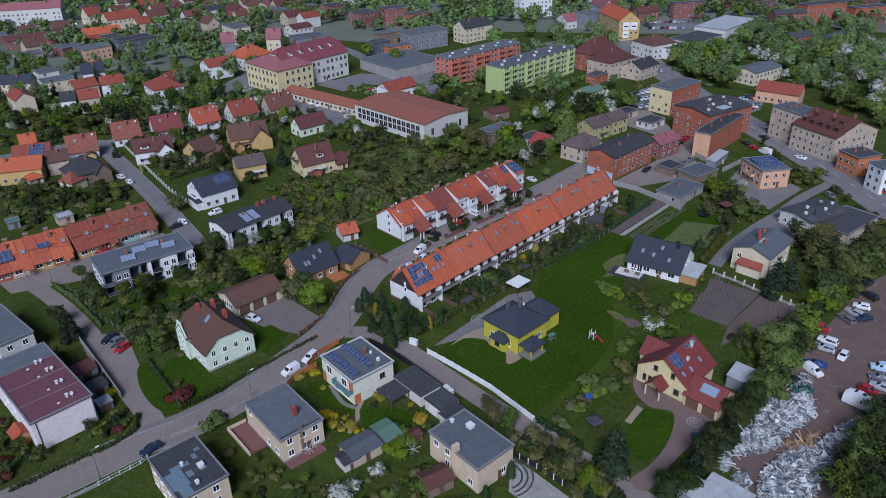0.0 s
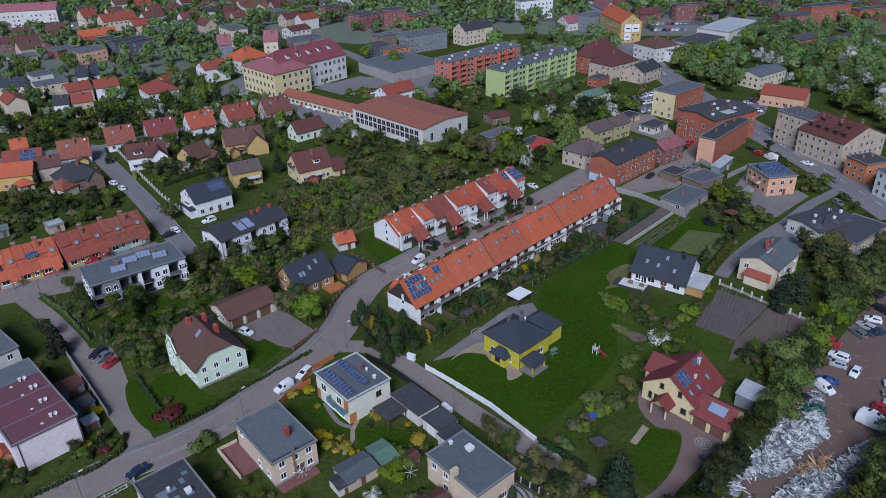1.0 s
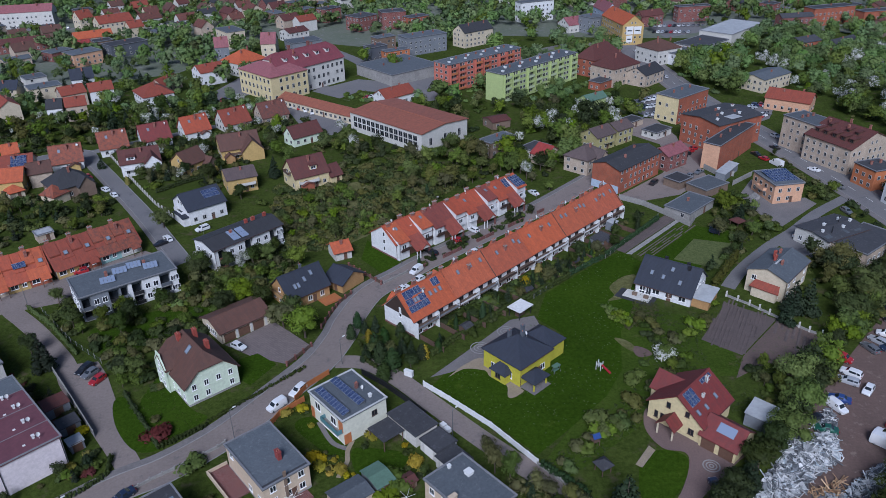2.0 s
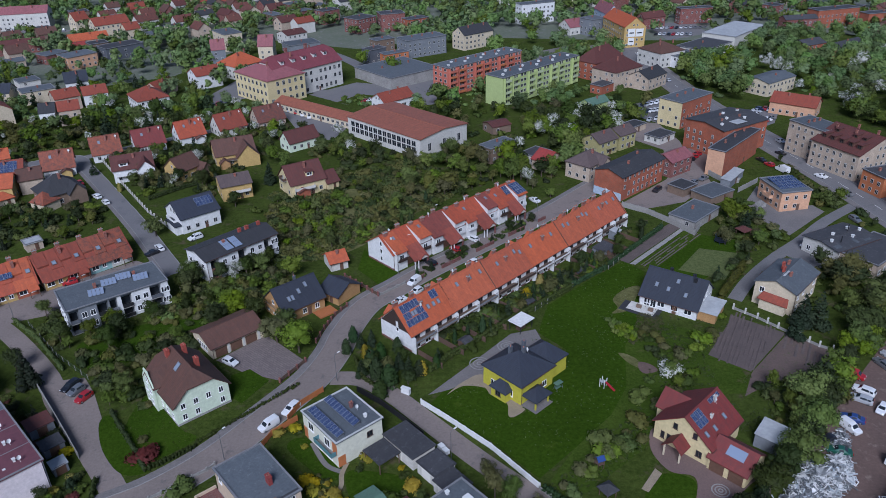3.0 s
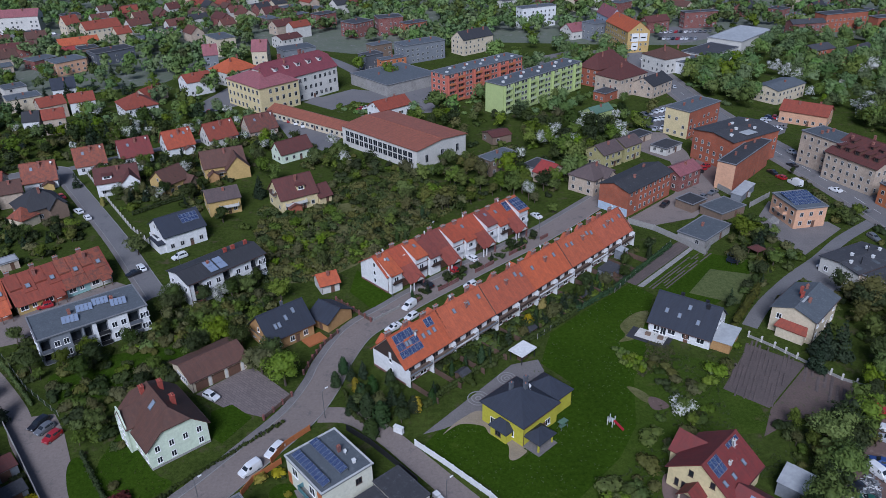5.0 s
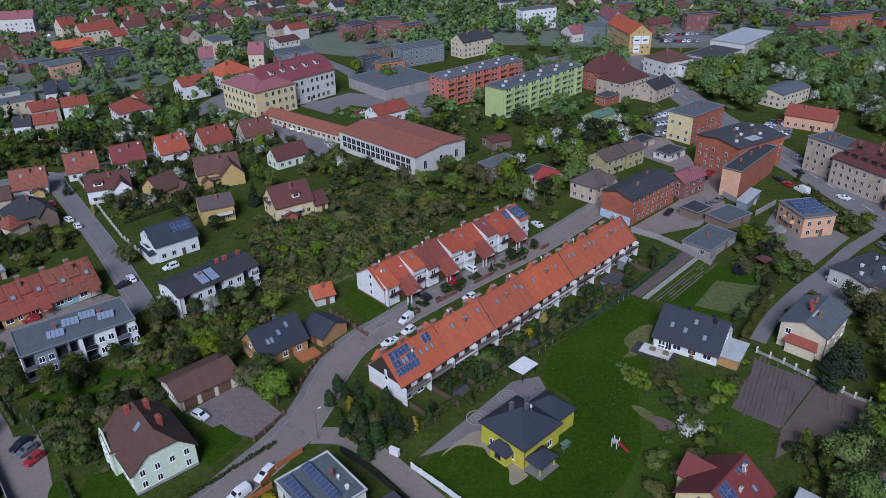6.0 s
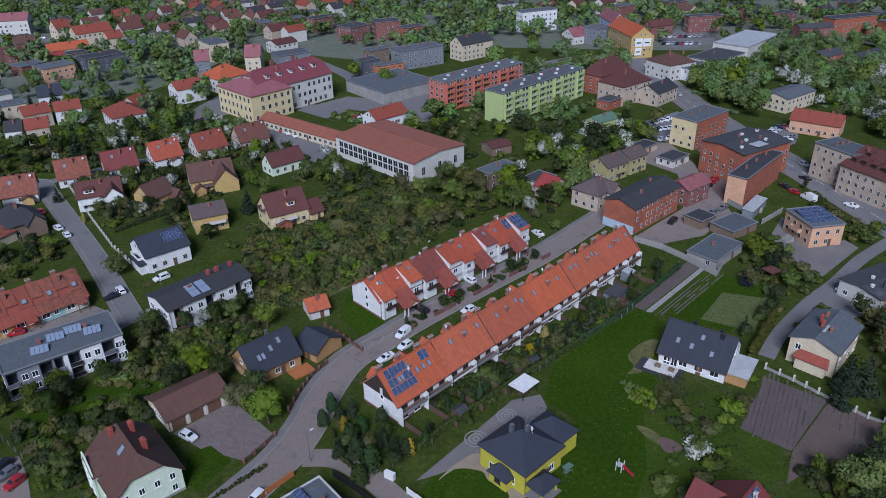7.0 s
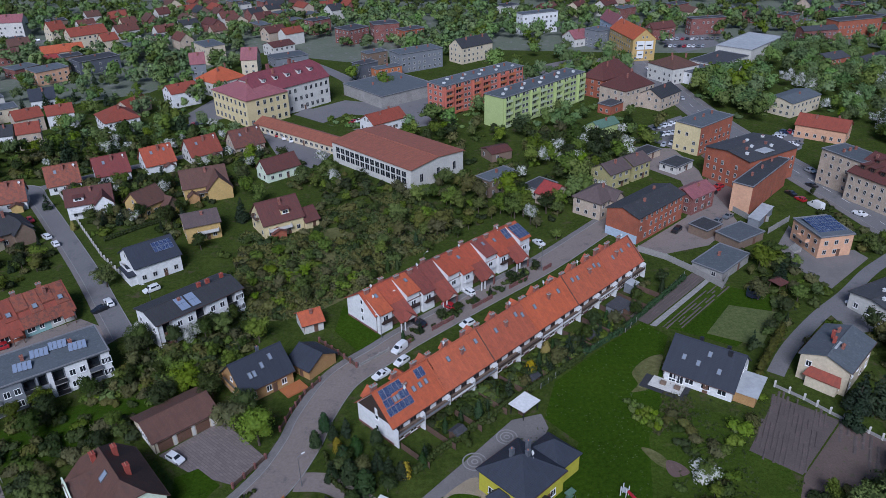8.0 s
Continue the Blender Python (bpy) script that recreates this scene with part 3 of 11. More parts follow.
def house(x, y, turn, L, W, ze, zr, roof, roof_m, wall_m, label, category="house", near=True, step=3.0, size=(1.2, 1.4), floors=None,
          hip=0.0, sides="y- x- x+ y+", chimneys=1, name="house", group="", door=True, trim=None, drop=0.1, plinth=None, floor_h=2.8, attic=True):
    """A house: ridge along its local x. roof: gable, hip or flat."""
    h = thing(name, x, y, 0, turn, label, category, group)
    take(x, y, turn, L + 0.6, W + 0.6)
    if roof == "flat":
        b = Build()
        b.box(-L / 2, -W / 2, 0, L / 2, W / 2, ze - 0.12)
        wall = part("wall", b, wall_m, h)
        r, e = flat_roof(L, W, ze)
        rf = part("roof", r, roof_m, h)
        part("roof_edge", e, trim or ROOF_EDGE, rf)
    else:
        hp = 1.0 if roof == "hip" else hip
        wall = part("wall", gable_wall(L, W, ze, zr, hp), wall_m, h)
        rf = part("roof", gable_roof(L, W, ze, zr, hip=hp, o=0.45 if near else 0.3), roof_m, h)
        if near:
            s = (zr - ze) / (W / 2)
            for q in ((-1, 1) if y < 215 else ()):
                g = Build()
                yy, zz = q * (W / 2 + 0.52), ze - 0.45 * s - 0.1
                g.tube((-L / 2 - 0.4, yy, zz), (L / 2 + 0.4, yy, zz), 0.08, None, 6)
                g.tube((q * (L / 2 - 0.15), q * (W / 2 + 0.08), zz), (q * (L / 2 - 0.15), q * (W / 2 + 0.08), 0.1), 0.05, None, 5)
                part("gutter", g, GUTTER, h)
            ridge = Build()
            c = min(hp * (zr - ze + 0.45 * s) / max(s, 0.05), L / 2 + 0.4)
            if L / 2 + 0.44 - c > 0.3:
                ridge.tube((-L / 2 - 0.44 + c, 0, zr), (L / 2 + 0.44 - c, 0, zr), 0.14, None, 6)
                part("ridge_tiles", ridge, roof_m, rf)
    if near and plinth:
        b = Build()
        b.box(-L / 2 - 0.04, -W / 2 - 0.04, 0, L / 2 + 0.04, W / 2 + 0.04, 0.5)
        part("plinth", b, plinth, h)
    drop += 0.0 if near else 0.14
    facade(h, L, W, ze, near, step, size, floors, sides, turn, drop, floor_h, far=y > 215)
    if roof == "gable" and hip == 0 and zr - ze > 2.2 and attic:
        for side in ("x-", "x+"):
            if near or SIDES[side][1][0] * math.sin(radians(turn)) < 0.15:
                for u in ((-1.1, 1.1) if W > 9.5 else (0,)):
                    put_window(h, side, L, W, u, ze + 0.15, 0.9, 1.2, near and y < 215)
    if near and door:
        put_door(h, "y-", L, W, L * 0.12)
    for k in range(chimneys):
        cx = ((k + 0.5) / chimneys - 0.5) * L * 0.8 + 0.05 * L
        if roof == "flat":
            chimney(h, cx, W * 0.12, ze, ze + 1.1)
        else:
            cy = 0.14 * W * (1 if k % 2 else -1)
            chimney(h, cx, cy, zr - abs(cy) * (zr - ze) / (W / 2) - 0.4, zr + 0.4)
    return h

# ---------------------------------------------------------------- ground, roads, yards
def smooth(pts, n=6):
    out = []
    for i in range(len(pts) - 1):
        p0, p1, p2, p3 = (Vector((*pts[max(0, min(len(pts) - 1, i + k))], 0)) for k in (-1, 0, 1, 2))
        for k in range(n):
            t = k / n
            q = 0.5 * ((2 * p1) + (p2 - p0) * t + (2 * p0 - 5 * p1 + 4 * p2 - p3) * t * t + (3 * p1 - p0 - 3 * p2 + p3) * t ** 3)
            out.append((q.x, q.y))
    return out + [tuple(pts[-1])]


def offset(pts, d):
    out = []
    for i, p in enumerate(pts):
        a, b = Vector(pts[max(0, i - 1)]), Vector(pts[min(len(pts) - 1, i + 1)])
        t = (b - a).normalized()
        out.append((p[0] - t.y * d, p[1] + t.x * d))
    return out


def ribbon(b, left, right, z, thick):
    for i in range(len(left) - 1):
        b.slab([(*right[i], z), (*right[i + 1], z), (*left[i + 1], z), (*left[i], z)], thick)


def road(name, pts, width, material, label, lift=0.03, kerbs=True, walk_l=0.0, walk_r=0.0, category="road"):
    """A road along a line; kerb stones and pavements at its sides."""
    line = smooth(pts)
    h = width / 2
    b = Build()
    ribbon(b, offset(line, h), offset(line, -h), lift, 0.2)
    solid(name, b, material, label, category, "", "structure")
    for p, q in zip(line, line[1:]):
        STRIPS.append((*p, *q, h + max(walk_l, walk_r) * 0.7))
    for side, w in ((1, walk_l), (-1, walk_r)):
        if kerbs:
            k = Build()
            ed = [offset(line, side * (h + d)) for d in (0.0, 0.16)]
            ribbon(k, ed[1 if side > 0 else 0], ed[0 if side > 0 else 1], 0.13, 0.3)
            solid("kerb", k, KERB, "worn concrete kerb along the road", "kerb", "", "structure")
        if w:
            k = Build()
            ed = [offset(line, side * (h + d)) for d in (0.16, 0.16 + w)]
            ribbon(k, ed[1 if side > 0 else 0], ed[0 if side > 0 else 1], 0.125 - 0.004 * side, 0.3)
            solid("pavement", k, PAVING, "grey pavement beside the road", "pavement", "", "structure")
    return line


ROUNDED = {"verge", "drive_lawn", "dry_patch", "bare_patch", "waste_ground", "garden_path", "red_drive", "garden_lawn"}


def area(name, pts, material, label, lift=0.02, category="ground", clear=False):
    b = Build()
    if name in ROUNDED:
        n = len(pts)
        pts = smooth((pts * 3)[n - 2:2 * n + 3], 5)[10:10 + 5 * n]
    a2 = sum(p[0] * q[1] - q[0] * p[1] for p, q in zip(pts, pts[1:] + pts[:1]))
    pts = pts if a2 > 0 else list(reversed(pts))
    b.slab([(x, y, lift) for x, y in pts], 0.25)
    ob = solid(name, b, material, label, category, "", "structure")
    if clear:
        CLEAR.append(pts)
    return ob


CLEAR = []
b = Build()
b.face([(-4000, -1500, 0), (4000, -1500, 0), (4000, 4800, 0), (-4000, 4800, 0)])
solid("ground", b, GRASS, "rough grassy ground with gardens", "ground", "", "structure")


# streets
road('street', [(-86.7, 85.3), (-76.1, 94.4), (-67.8, 101.3), (-59.3, 108.5), (-51.8, 113.2), (-43.0, 121.7), (-34.3, 134.2), (-27.4, 145.1), (-23.9, 154.9), (-22.4, 162.9), (-18.2, 174.6), (-10.4, 183.3), (-4.0, 190.3), (11.8, 205.2), (31.8, 223.7), (51.9, 245.7), (57.1, 251.6)], 7.0, ASPHALT, 'worn grey street', lift=0.034, kerbs=True, walk_l=1.6)
road('side_street', [(-57.8, 112.3), (-61.0, 116.6), (-66.9, 123.5), (-73.7, 131.4), (-81.3, 139.9), (-86.6, 147.7), (-98.6, 160.0), (-107.5, 167.8), (-115.8, 174.0), (-130.7, 173.1)], 4.6, ASPHALT, 'worn grey side street', lift=0.03, kerbs=False)
road('lane', [(-23.8, 145.4), (-17.2, 144.7), (-10.2, 139.4), (-2.3, 130.6), (8.3, 118.8), (22.5, 104.7), (33.6, 92.5), (38.7, 86.2)], 4.6, ASPHALT, 'narrow worn lane', lift=0.026, kerbs=False)
road('estate_street', [(-72.6, 193.1), (-80.7, 204.8), (-92.6, 222.2), (-107.3, 242.3), (-130.5, 273.2), (-141.1, 285.5), (-154.6, 279.7), (-172.0, 269.4)], 5.0, ASPHALT_BLUE, 'grey estate street', lift=0.03, walk_l=1.2)
road('estate_lane', [(-139.1, 283.4), (-125.7, 294.2), (-109.9, 305.0), (-90.8, 317.0), (-67.3, 328.0)], 4.5, ASPHALT_BLUE, 'narrow estate lane', lift=0.026, kerbs=False)
road('main_road', [(108.6, 506.1), (110.3, 445.9), (113.5, 404.8), (117.3, 354.0), (122.1, 318.2), (127.0, 294.0), (133.3, 261.8), (137.6, 235.2), (140.6, 208.8), (143.2, 175.6)], 9.5, ASPHALT_BLUE, 'main road with white lane marks', lift=0.034, walk_l=3.0, walk_r=2.2)
road('yard_lane', [(132.2, 228.0), (117.7, 217.0), (105.6, 205.5), (93.7, 195.4), (81.8, 183.3), (74.5, 173.8)], 3.6, ASPHALT_BLUE, 'grey access lane', lift=0.03, kerbs=False)
road('town_road', [(-77.5, 471.6), (-44.6, 423.8), (-25.5, 373.5), (-39.3, 363.9), (-69.8, 377.0)], 7, ASPHALT_BLUE, 'road by the school', lift=0.028, kerbs=False)

# yards, drives and lawns
area('town_ground', [(-256.4, 364.9), (-192.6, 375.7), (-140.2, 406.0), (-110.1, 491.7), (-47.8, 460.7), (8.9, 488.7), (115.6, 469.4), (170.9, 464.0), (236.0, 483.4), (307.7, 434.8), (419.1, 610.1), (-247.6, 712.0), (-500.8, 699.8)], TOWN_GROUND, 'trodden yards and plots of the far town', lift=0.01)
area('parking_apron', [(-85.1, 142.1), (-82.9, 146.6), (-78.4, 147.4), (-74.2, 142.1), (-68.2, 132.2), (-65.6, 123.3), (-70.8, 127.3)], ASPHALT, 'worn grey parking apron', lift=0.022, category='pavement', clear=True)
area('verge', [(-69.1, 132.2), (-65.2, 124.3), (-59.1, 118.1), (-54.2, 119.3), (-59.6, 125.0), (-67.4, 134.3)], LAWN, 'mown grass verge', lift=0.05)
area('garage_yard', [(-50.9, 152.8), (-41.3, 162.3), (-30.0, 151.3), (-34.8, 144.9), (-43.6, 148.1)], YARD_BLOCKS, 'reddish grey block-paved garage yard', lift=0.04, category='pavement', clear=True)
area('waste_ground', [(-45.9, 202.0), (-43.3, 232.3), (-29.2, 249.7), (-16.0, 233.4), (-4.3, 243.0), (3.9, 247.9), (-16.9, 214.1), (-31.7, 200.1)], TALL_GRASS, 'waste ground with tall dry grass', lift=0.012)
area('rough_grass', [(34.4, 131.8), (39.4, 140.3), (42.5, 154.9), (47.9, 165.8), (63.8, 159.5), (60.2, 152.2), (65.8, 146.0), (65.6, 137.8), (58.9, 137.4), (50.6, 135.5), (38.4, 121.8), (23.2, 109.3), (19.4, 113.9), (25.3, 122.3)], ROUGH, 'rough grass between the gardens', lift=0.012)
area('dry_patch', [(44.1, 175.4), (48.3, 180.1), (52.3, 181.3), (50.1, 175.8), (48.1, 171.8), (45.9, 169.5), (42.4, 168.7), (44.4, 171.3)], TALL_GRASS, 'dry grass patch beside the bungalow', lift=0.028)
area('bare_patch', [(40.4, 152.4), (42.3, 151.8), (44.2, 149.5), (44.4, 146.7), (42.5, 147.8), (41.1, 150.1)], TALL_GRASS, 'bare straw-coloured patch in the grass', lift=0.03)
area('bare_patch', [(44.4, 149.0), (46.6, 147.9), (47.5, 145.7), (44.5, 144.8), (43.6, 146.8)], DIRT, 'bare brown patch in the grass', lift=0.034)
area('garden_lawn', [(-63.4, 131.0), (-61.6, 144.0), (-57.9, 140.4), (-52.4, 130.7), (-48.0, 127.5), (-52.3, 122.9), (-56.0, 122.1)], LAWN, 'garden lawn beside the mint house', lift=0.016)
area('garden_lawn', [(-85.3, 159.9), (-73.3, 167.8), (-55.7, 170.0), (-57.0, 162.9), (-68.9, 154.0), (-77.1, 149.3)], LAWN, 'shaded garden lawn', lift=0.014)
area('garden_path', [(1.3, 138.9), (4.8, 141.8), (9.3, 141.1), (10.5, 138.8), (13.7, 135.9), (13.7, 132.1), (15.0, 131.8), (17.2, 133.8), (16.6, 134.7), (17.0, 135.9), (10.0, 145.3), (5.2, 143.5)], BEIGE_PATH, 'beige gravel path round the house', lift=0.036, category='path')
area('front_lawn', [(-46.1, 147.0), (-42.4, 149.2), (-37.3, 145.0), (-41.5, 137.6), (-44.6, 140.0)], LAWN, 'front lawn', lift=0.045)
area('meadow', [(-2.6, 135.6), (9.6, 125.0), (17.8, 115.0), (25.3, 122.3), (34.4, 131.8), (39.4, 140.3), (42.5, 154.9), (47.9, 165.8), (51.8, 179.6), (55.6, 188.7), (51.1, 194.8), (40.1, 185.2), (27.0, 172.7), (23.3, 161.1), (28.9, 154.1), (23.9, 143.2), (16.7, 132.4), (11.0, 141.4), (7.7, 141.9), (1.7, 141.7)], LAWN, 'wide mown meadow', lift=0.02, clear=True)
area('drive', [(-2.6, 139.1), (8.2, 151.1), (16.7, 160.8), (22.8, 162.5), (23.7, 158.3), (20.0, 150.6), (12.8, 147.2), (9.2, 144.9), (1.7, 140.6)], PAVING, 'grey paved drive with ring patterns', lift=0.032, category='pavement', clear=True)
area('red_drive', [(33.0, 96.5), (35.7, 94.0), (44.0, 102.6), (54.1, 111.7), (56.9, 115.0), (47.3, 119.7), (44.7, 125.4), (41.5, 127.5), (39.8, 121.8), (41.7, 116.3), (45.7, 114.8), (45.2, 111.1), (41.8, 104.9), (37.3, 99.9)], RED_PAVING, 'reddish block-paved drive', lift=0.032, category='pavement', clear=True)
area('drive_lawn', [(37.3, 113.9), (41.6, 115.6), (45.3, 114.1), (45.0, 110.8), (41.6, 105.2), (36.8, 101.3), (34.7, 105.1)], LAWN, 'lawn inside the drive', lift=0.05, clear=True)
area('scrap_yard', [(48.5, 89.6), (54.3, 103.0), (66.5, 117.3), (80.1, 132.3), (92.8, 145.4), (109.4, 161.9), (125.3, 171.6), (131.4, 146.4), (100.1, 107.8), (79.6, 102.3), (66.8, 89.1)], DIRT, 'bare reddish dirt yard', lift=0.024, category='yard', clear=True)
area('soil_plot', [(60.3, 151.1), (71.6, 166.6), (81.0, 158.8), (67.5, 144.7)], SOIL, 'dug brown soil plot', lift=0.03, clear=True)
area('soil_plot', [(81.2, 158.5), (88.9, 151.8), (88.2, 146.8), (79.5, 141.6), (71.6, 141.5), (63.2, 136.6), (67.6, 144.4)], SOIL_RED, 'trodden reddish soil plot', lift=0.03, clear=True)
area('soil_plot', [(48.6, 197.2), (52.3, 193.6), (73.4, 215.2), (70.3, 217.6)], SOIL, 'dug vegetable plot', lift=0.03, clear=True)
area('sown_plot', [(54.5, 192.9), (60.0, 191.4), (78.6, 210.6), (74.6, 213.6)], ROUGH, 'weedy sown plot', lift=0.031, clear=True)
area('grass_strip', [(56.1, 192.3), (74.5, 211.3), (87.0, 205.6), (81.9, 194.1), (69.8, 183.9), (60.8, 189.6)], LAWN, 'mown grass plot', lift=0.018, clear=True)
area('dry_lawn', [(64.9, 189.4), (74.3, 201.4), (85.2, 197.7), (75.4, 183.6)], DRY_LAWN, 'trodden dry lawn', lift=0.034, clear=True)
area('concrete_path', [(52.6, 193.3), (54.0, 192.7), (74.3, 213.9), (73.6, 215.0)], CONCRETE, 'narrow concrete path', lift=0.045, category='path')
area('brick_yard', [(58.1, 231.9), (79.1, 252.0), (94.2, 279.1), (94.4, 264.8), (93.5, 248.4), (79.9, 233.2), (65.0, 228.1)], ASPHALT, 'worn yard by the brick tenement', lift=0.022, category='yard', clear=True)
area('tenement_yard', [(93.3, 275.8), (101.6, 296.4), (100.3, 304.2), (113.6, 319.6), (106.4, 281.7), (94.1, 256.9)], RED_PAVING, 'paved tenement yard', lift=0.026, category='yard', clear=True)
area('garage_court', [(70.5, 300.5), (76.0, 316.0), (92.5, 312.5), (95.0, 290.0), (91.0, 258.0), (83.0, 254.5), (86.0, 281.0), (78.0, 292.0)], ASPHALT, 'worn court between the tenements and garages', lift=0.02, category='yard', clear=True)
area('terrace_yard', [(-121.0, 172.0), (-115.0, 166.5), (-95.6, 174.2), (-76.2, 188.0), (-73.0, 193.5), (-86.5, 201.0)], ASPHALT, 'worn yard before the terraces', lift=0.021, category='yard', clear=True)
area('square', [(52.0, 402.0), (78.0, 408.0), (104.0, 424.0), (106.0, 452.0), (84.0, 462.0), (60.0, 446.0), (44.0, 424.0)], PAVING, 'paved square with lawns behind the slab blocks', lift=0.02, category='pavement')
area('square_lawn', [(54.0, 410.0), (72.0, 412.0), (86.0, 424.0), (70.0, 432.0), (56.0, 424.0)], LAWN, 'lawn on the square', lift=0.05)
area('square_lawn', [(76.0, 438.0), (94.0, 430.0), (98.0, 446.0), (84.0, 454.0)], LAWN, 'lawn on the square', lift=0.05)
area('car_park', [(88.9, 339.4), (107.3, 352.7), (103.7, 316.1), (95.3, 308.5), (86.1, 321.6)], ASPHALT_BLUE, 'car park', lift=0.022, category='car park', clear=True)
area('car_park', [(127.3, 318.7), (141.4, 329.1), (150.3, 328.5), (140.2, 309.5), (130.1, 302.2)], ASPHALT_BLUE, 'car park', lift=0.022, category='car park', clear=True)
area('car_park', [(138.4, 518.7), (171.7, 519.1), (170.5, 484.8), (139.9, 467.0)], ASPHALT_BLUE, 'large car park', lift=0.022, category='car park', clear=True)
area('peach_yard', [(99.1, 232.2), (107.7, 244.8), (108.7, 226.8), (119.1, 228.7), (120.7, 223.8), (103.1, 208.2), (98.6, 220.2)], PAVING, 'paved house yard', lift=0.022, category='yard', clear=True)
area('workshop_yard', [(97.0, 197.2), (113.2, 215.0), (112.9, 198.4), (105.4, 189.3), (98.2, 187.9)], ASPHALT_BLUE, 'workshop yard', lift=0.022, category='yard', clear=True)
area('school_yard', [(-75.5, 351.5), (-66.5, 355.8), (-38.6, 313.5), (-43.1, 298.4), (-60.1, 315.0)], ASPHALT_BLUE, 'school car park', lift=0.022, category='car park', clear=True)
area('school_yard', [(-85.1, 365.3), (-105.1, 353.7), (-110.5, 369.4), (-103.7, 396.9), (-91.9, 384.3)], ASPHALT_BLUE, 'school yard', lift=0.018, category='yard', clear=True)
area('store_yard', [(-62.3, 365.7), (-41.2, 386.0), (-22.9, 378.8), (3.9, 394.1), (-0.9, 346.0), (-26.3, 338.5), (-43.5, 349.2)], ASPHALT_BLUE, 'paved yard', lift=0.02, category='yard', clear=True)
area('school_garden', [(-47.0, 352.0), (-38.0, 364.0), (-22.0, 360.0), (-24.0, 348.0), (-34.0, 342.5)], GRASS, 'planted garden bed before the school', lift=0.05)
area('hotel_yard', [(-308.9, 530.1), (-272.1, 550.4), (-250.7, 533.9), (-274.2, 507.9)], ASPHALT_BLUE, 'car park', lift=0.022, category='car park', clear=True)
area('curved_drive', [(12.1, 102.8), (15.9, 99.0), (22.4, 91.5), (16.2, 89.2), (10.8, 94.4)], CONCRETE, 'light paved drive with dark curved bands', lift=0.03, category='pavement', clear=True)
area('field', [(211.1, 344.7), (222.6, 359.3), (255.4, 331.7), (226.3, 288.2), (188.6, 314.4)], FIELD, 'flowering field', lift=0.02)
area('garden_lawn', [(-17.4, 117.4), (-12.6, 117.6), (-6.7, 115.6), (-9.0, 109.8), (-15.6, 110.8)], LAWN, 'mown garden lawn', lift=0.02, clear=True)
road('garden_path', [(-17.6, 120.0), (-18.3, 117.0), (-18.1, 114.3), (-18.9, 112.2), (-19.3, 110.3)], 0.9, BEIGE_PATH, 'narrow winding garden path', lift=0.04, kerbs=False, category='path')
road('garden_path', [(-25.0, 125.5), (-21.6, 119.6), (-18.2, 117.6)], 1.0, PAVING, 'paved strip along the house', lift=0.038, kerbs=False, category='path')
area('flag_path', [(39.3, 116.9), (35.6, 112.1), (36.6, 111.2), (40.2, 115.6)], BEIGE_PATH, 'short flagged path over the lawn', lift=0.055, category='path')
area('garden_lawn', [(-29.6, 124.0), (-26.3, 126.8), (-18.5, 118.2), (-20.8, 115.7)], LAWN, 'garden lawn', lift=0.02)
area('end_lawn', [(-22.5, 193.3), (-21.7, 204.8), (-11.5, 191.0), (-14.4, 182.5)], LAWN, 'lawn beside the row houses', lift=0.02)

# ---------------------------------------------------------------- houses

# the near gardens: flat-roofed houses along the street
beige_house = \
house(-31.9, 110.9, 39.9, 9.0, 14.4, 5.5, 5.5, 'flat', FELT, W_BEIGE, 'beige flat-roofed house with a red chimney', chimneys=0, drop=0.6, plinth=CONCRETE)
patched_house = \
house(-46.0, 96.1, 40.9, 8.8, 13.2, 5.8, 5.8, 'flat', FELT_DARK, W_BEIGE, 'beige house with a patched dark felt roof', chimneys=0)
solar_house = \
house(-18.9, 126.5, 40.5, 10.3, 11.8, 6.0, 6.0, 'flat', FELT, W_IVORY, 'ivory flat-roofed house with solar panels on the roof', chimneys=0, trim=WHITE_EDGE, drop=0.3, sides='x+ y+', door=False)
stack_house = \
house(4.4, 101.8, 40.9, 8.9, 13.0, 5.8, 5.8, 'flat', FELT, W_BEIGE, 'beige flat-roofed house with a brick stack', chimneys=0, drop=0.45)
pink_house = \
house(-83.8, 120.1, 45.0, 11.6, 25.8, 7.0, 7.0, 'flat', FELT_MAROON, W_PINK, 'pale pink terrace with a maroon painted roof', chimneys=0, drop=0.2, step=4.0, sides='x- x+ y+', door=False)
edge_house = \
house(-103.7, 142.6, 48.8, 7.5, 18.1, 6.0, 6.0, 'flat', FELT, W_OFFWHITE, 'off-white house with a grey felt roof', chimneys=0)
mint_house = \
house(-53.0, 140.2, 130.6, 14.8, 11.5, 5.2, 10.5, 'gable', T_BROWN, W_MINT, 'pale mint house with a half-hipped brown roof', hip=0.45, chimneys=0, plinth=CONCRETE, size=(1.0, 1.4), step=2.7, floors=2, floor_h=2.6, drop=0.05)
garage_block = \
house(-49.8, 161.0, 41.8, 13.1, 9.5, 3.2, 5.0, 'gable', T_BROWN, W_CREAM, 'cream garage block with a low brown roof', chimneys=0, category='garage', name='garage', door=False, drop=1.0)
timber_house = \
house(-36.4, 174.0, 41.0, 11.6, 9.5, 3.6, 8.0, 'gable', T_NAVY, W_WOOD, 'timber house with a steep navy roof', chimneys=0)
house(-25.7, 179.9, -37.5, 6.5, 8.0, 2.8, 5.0, 'gable', T_NAVY, W_WOOD, 'timber garage with a navy roof', chimneys=0, category='garage', name='garage', drop=0.8, attic=False)
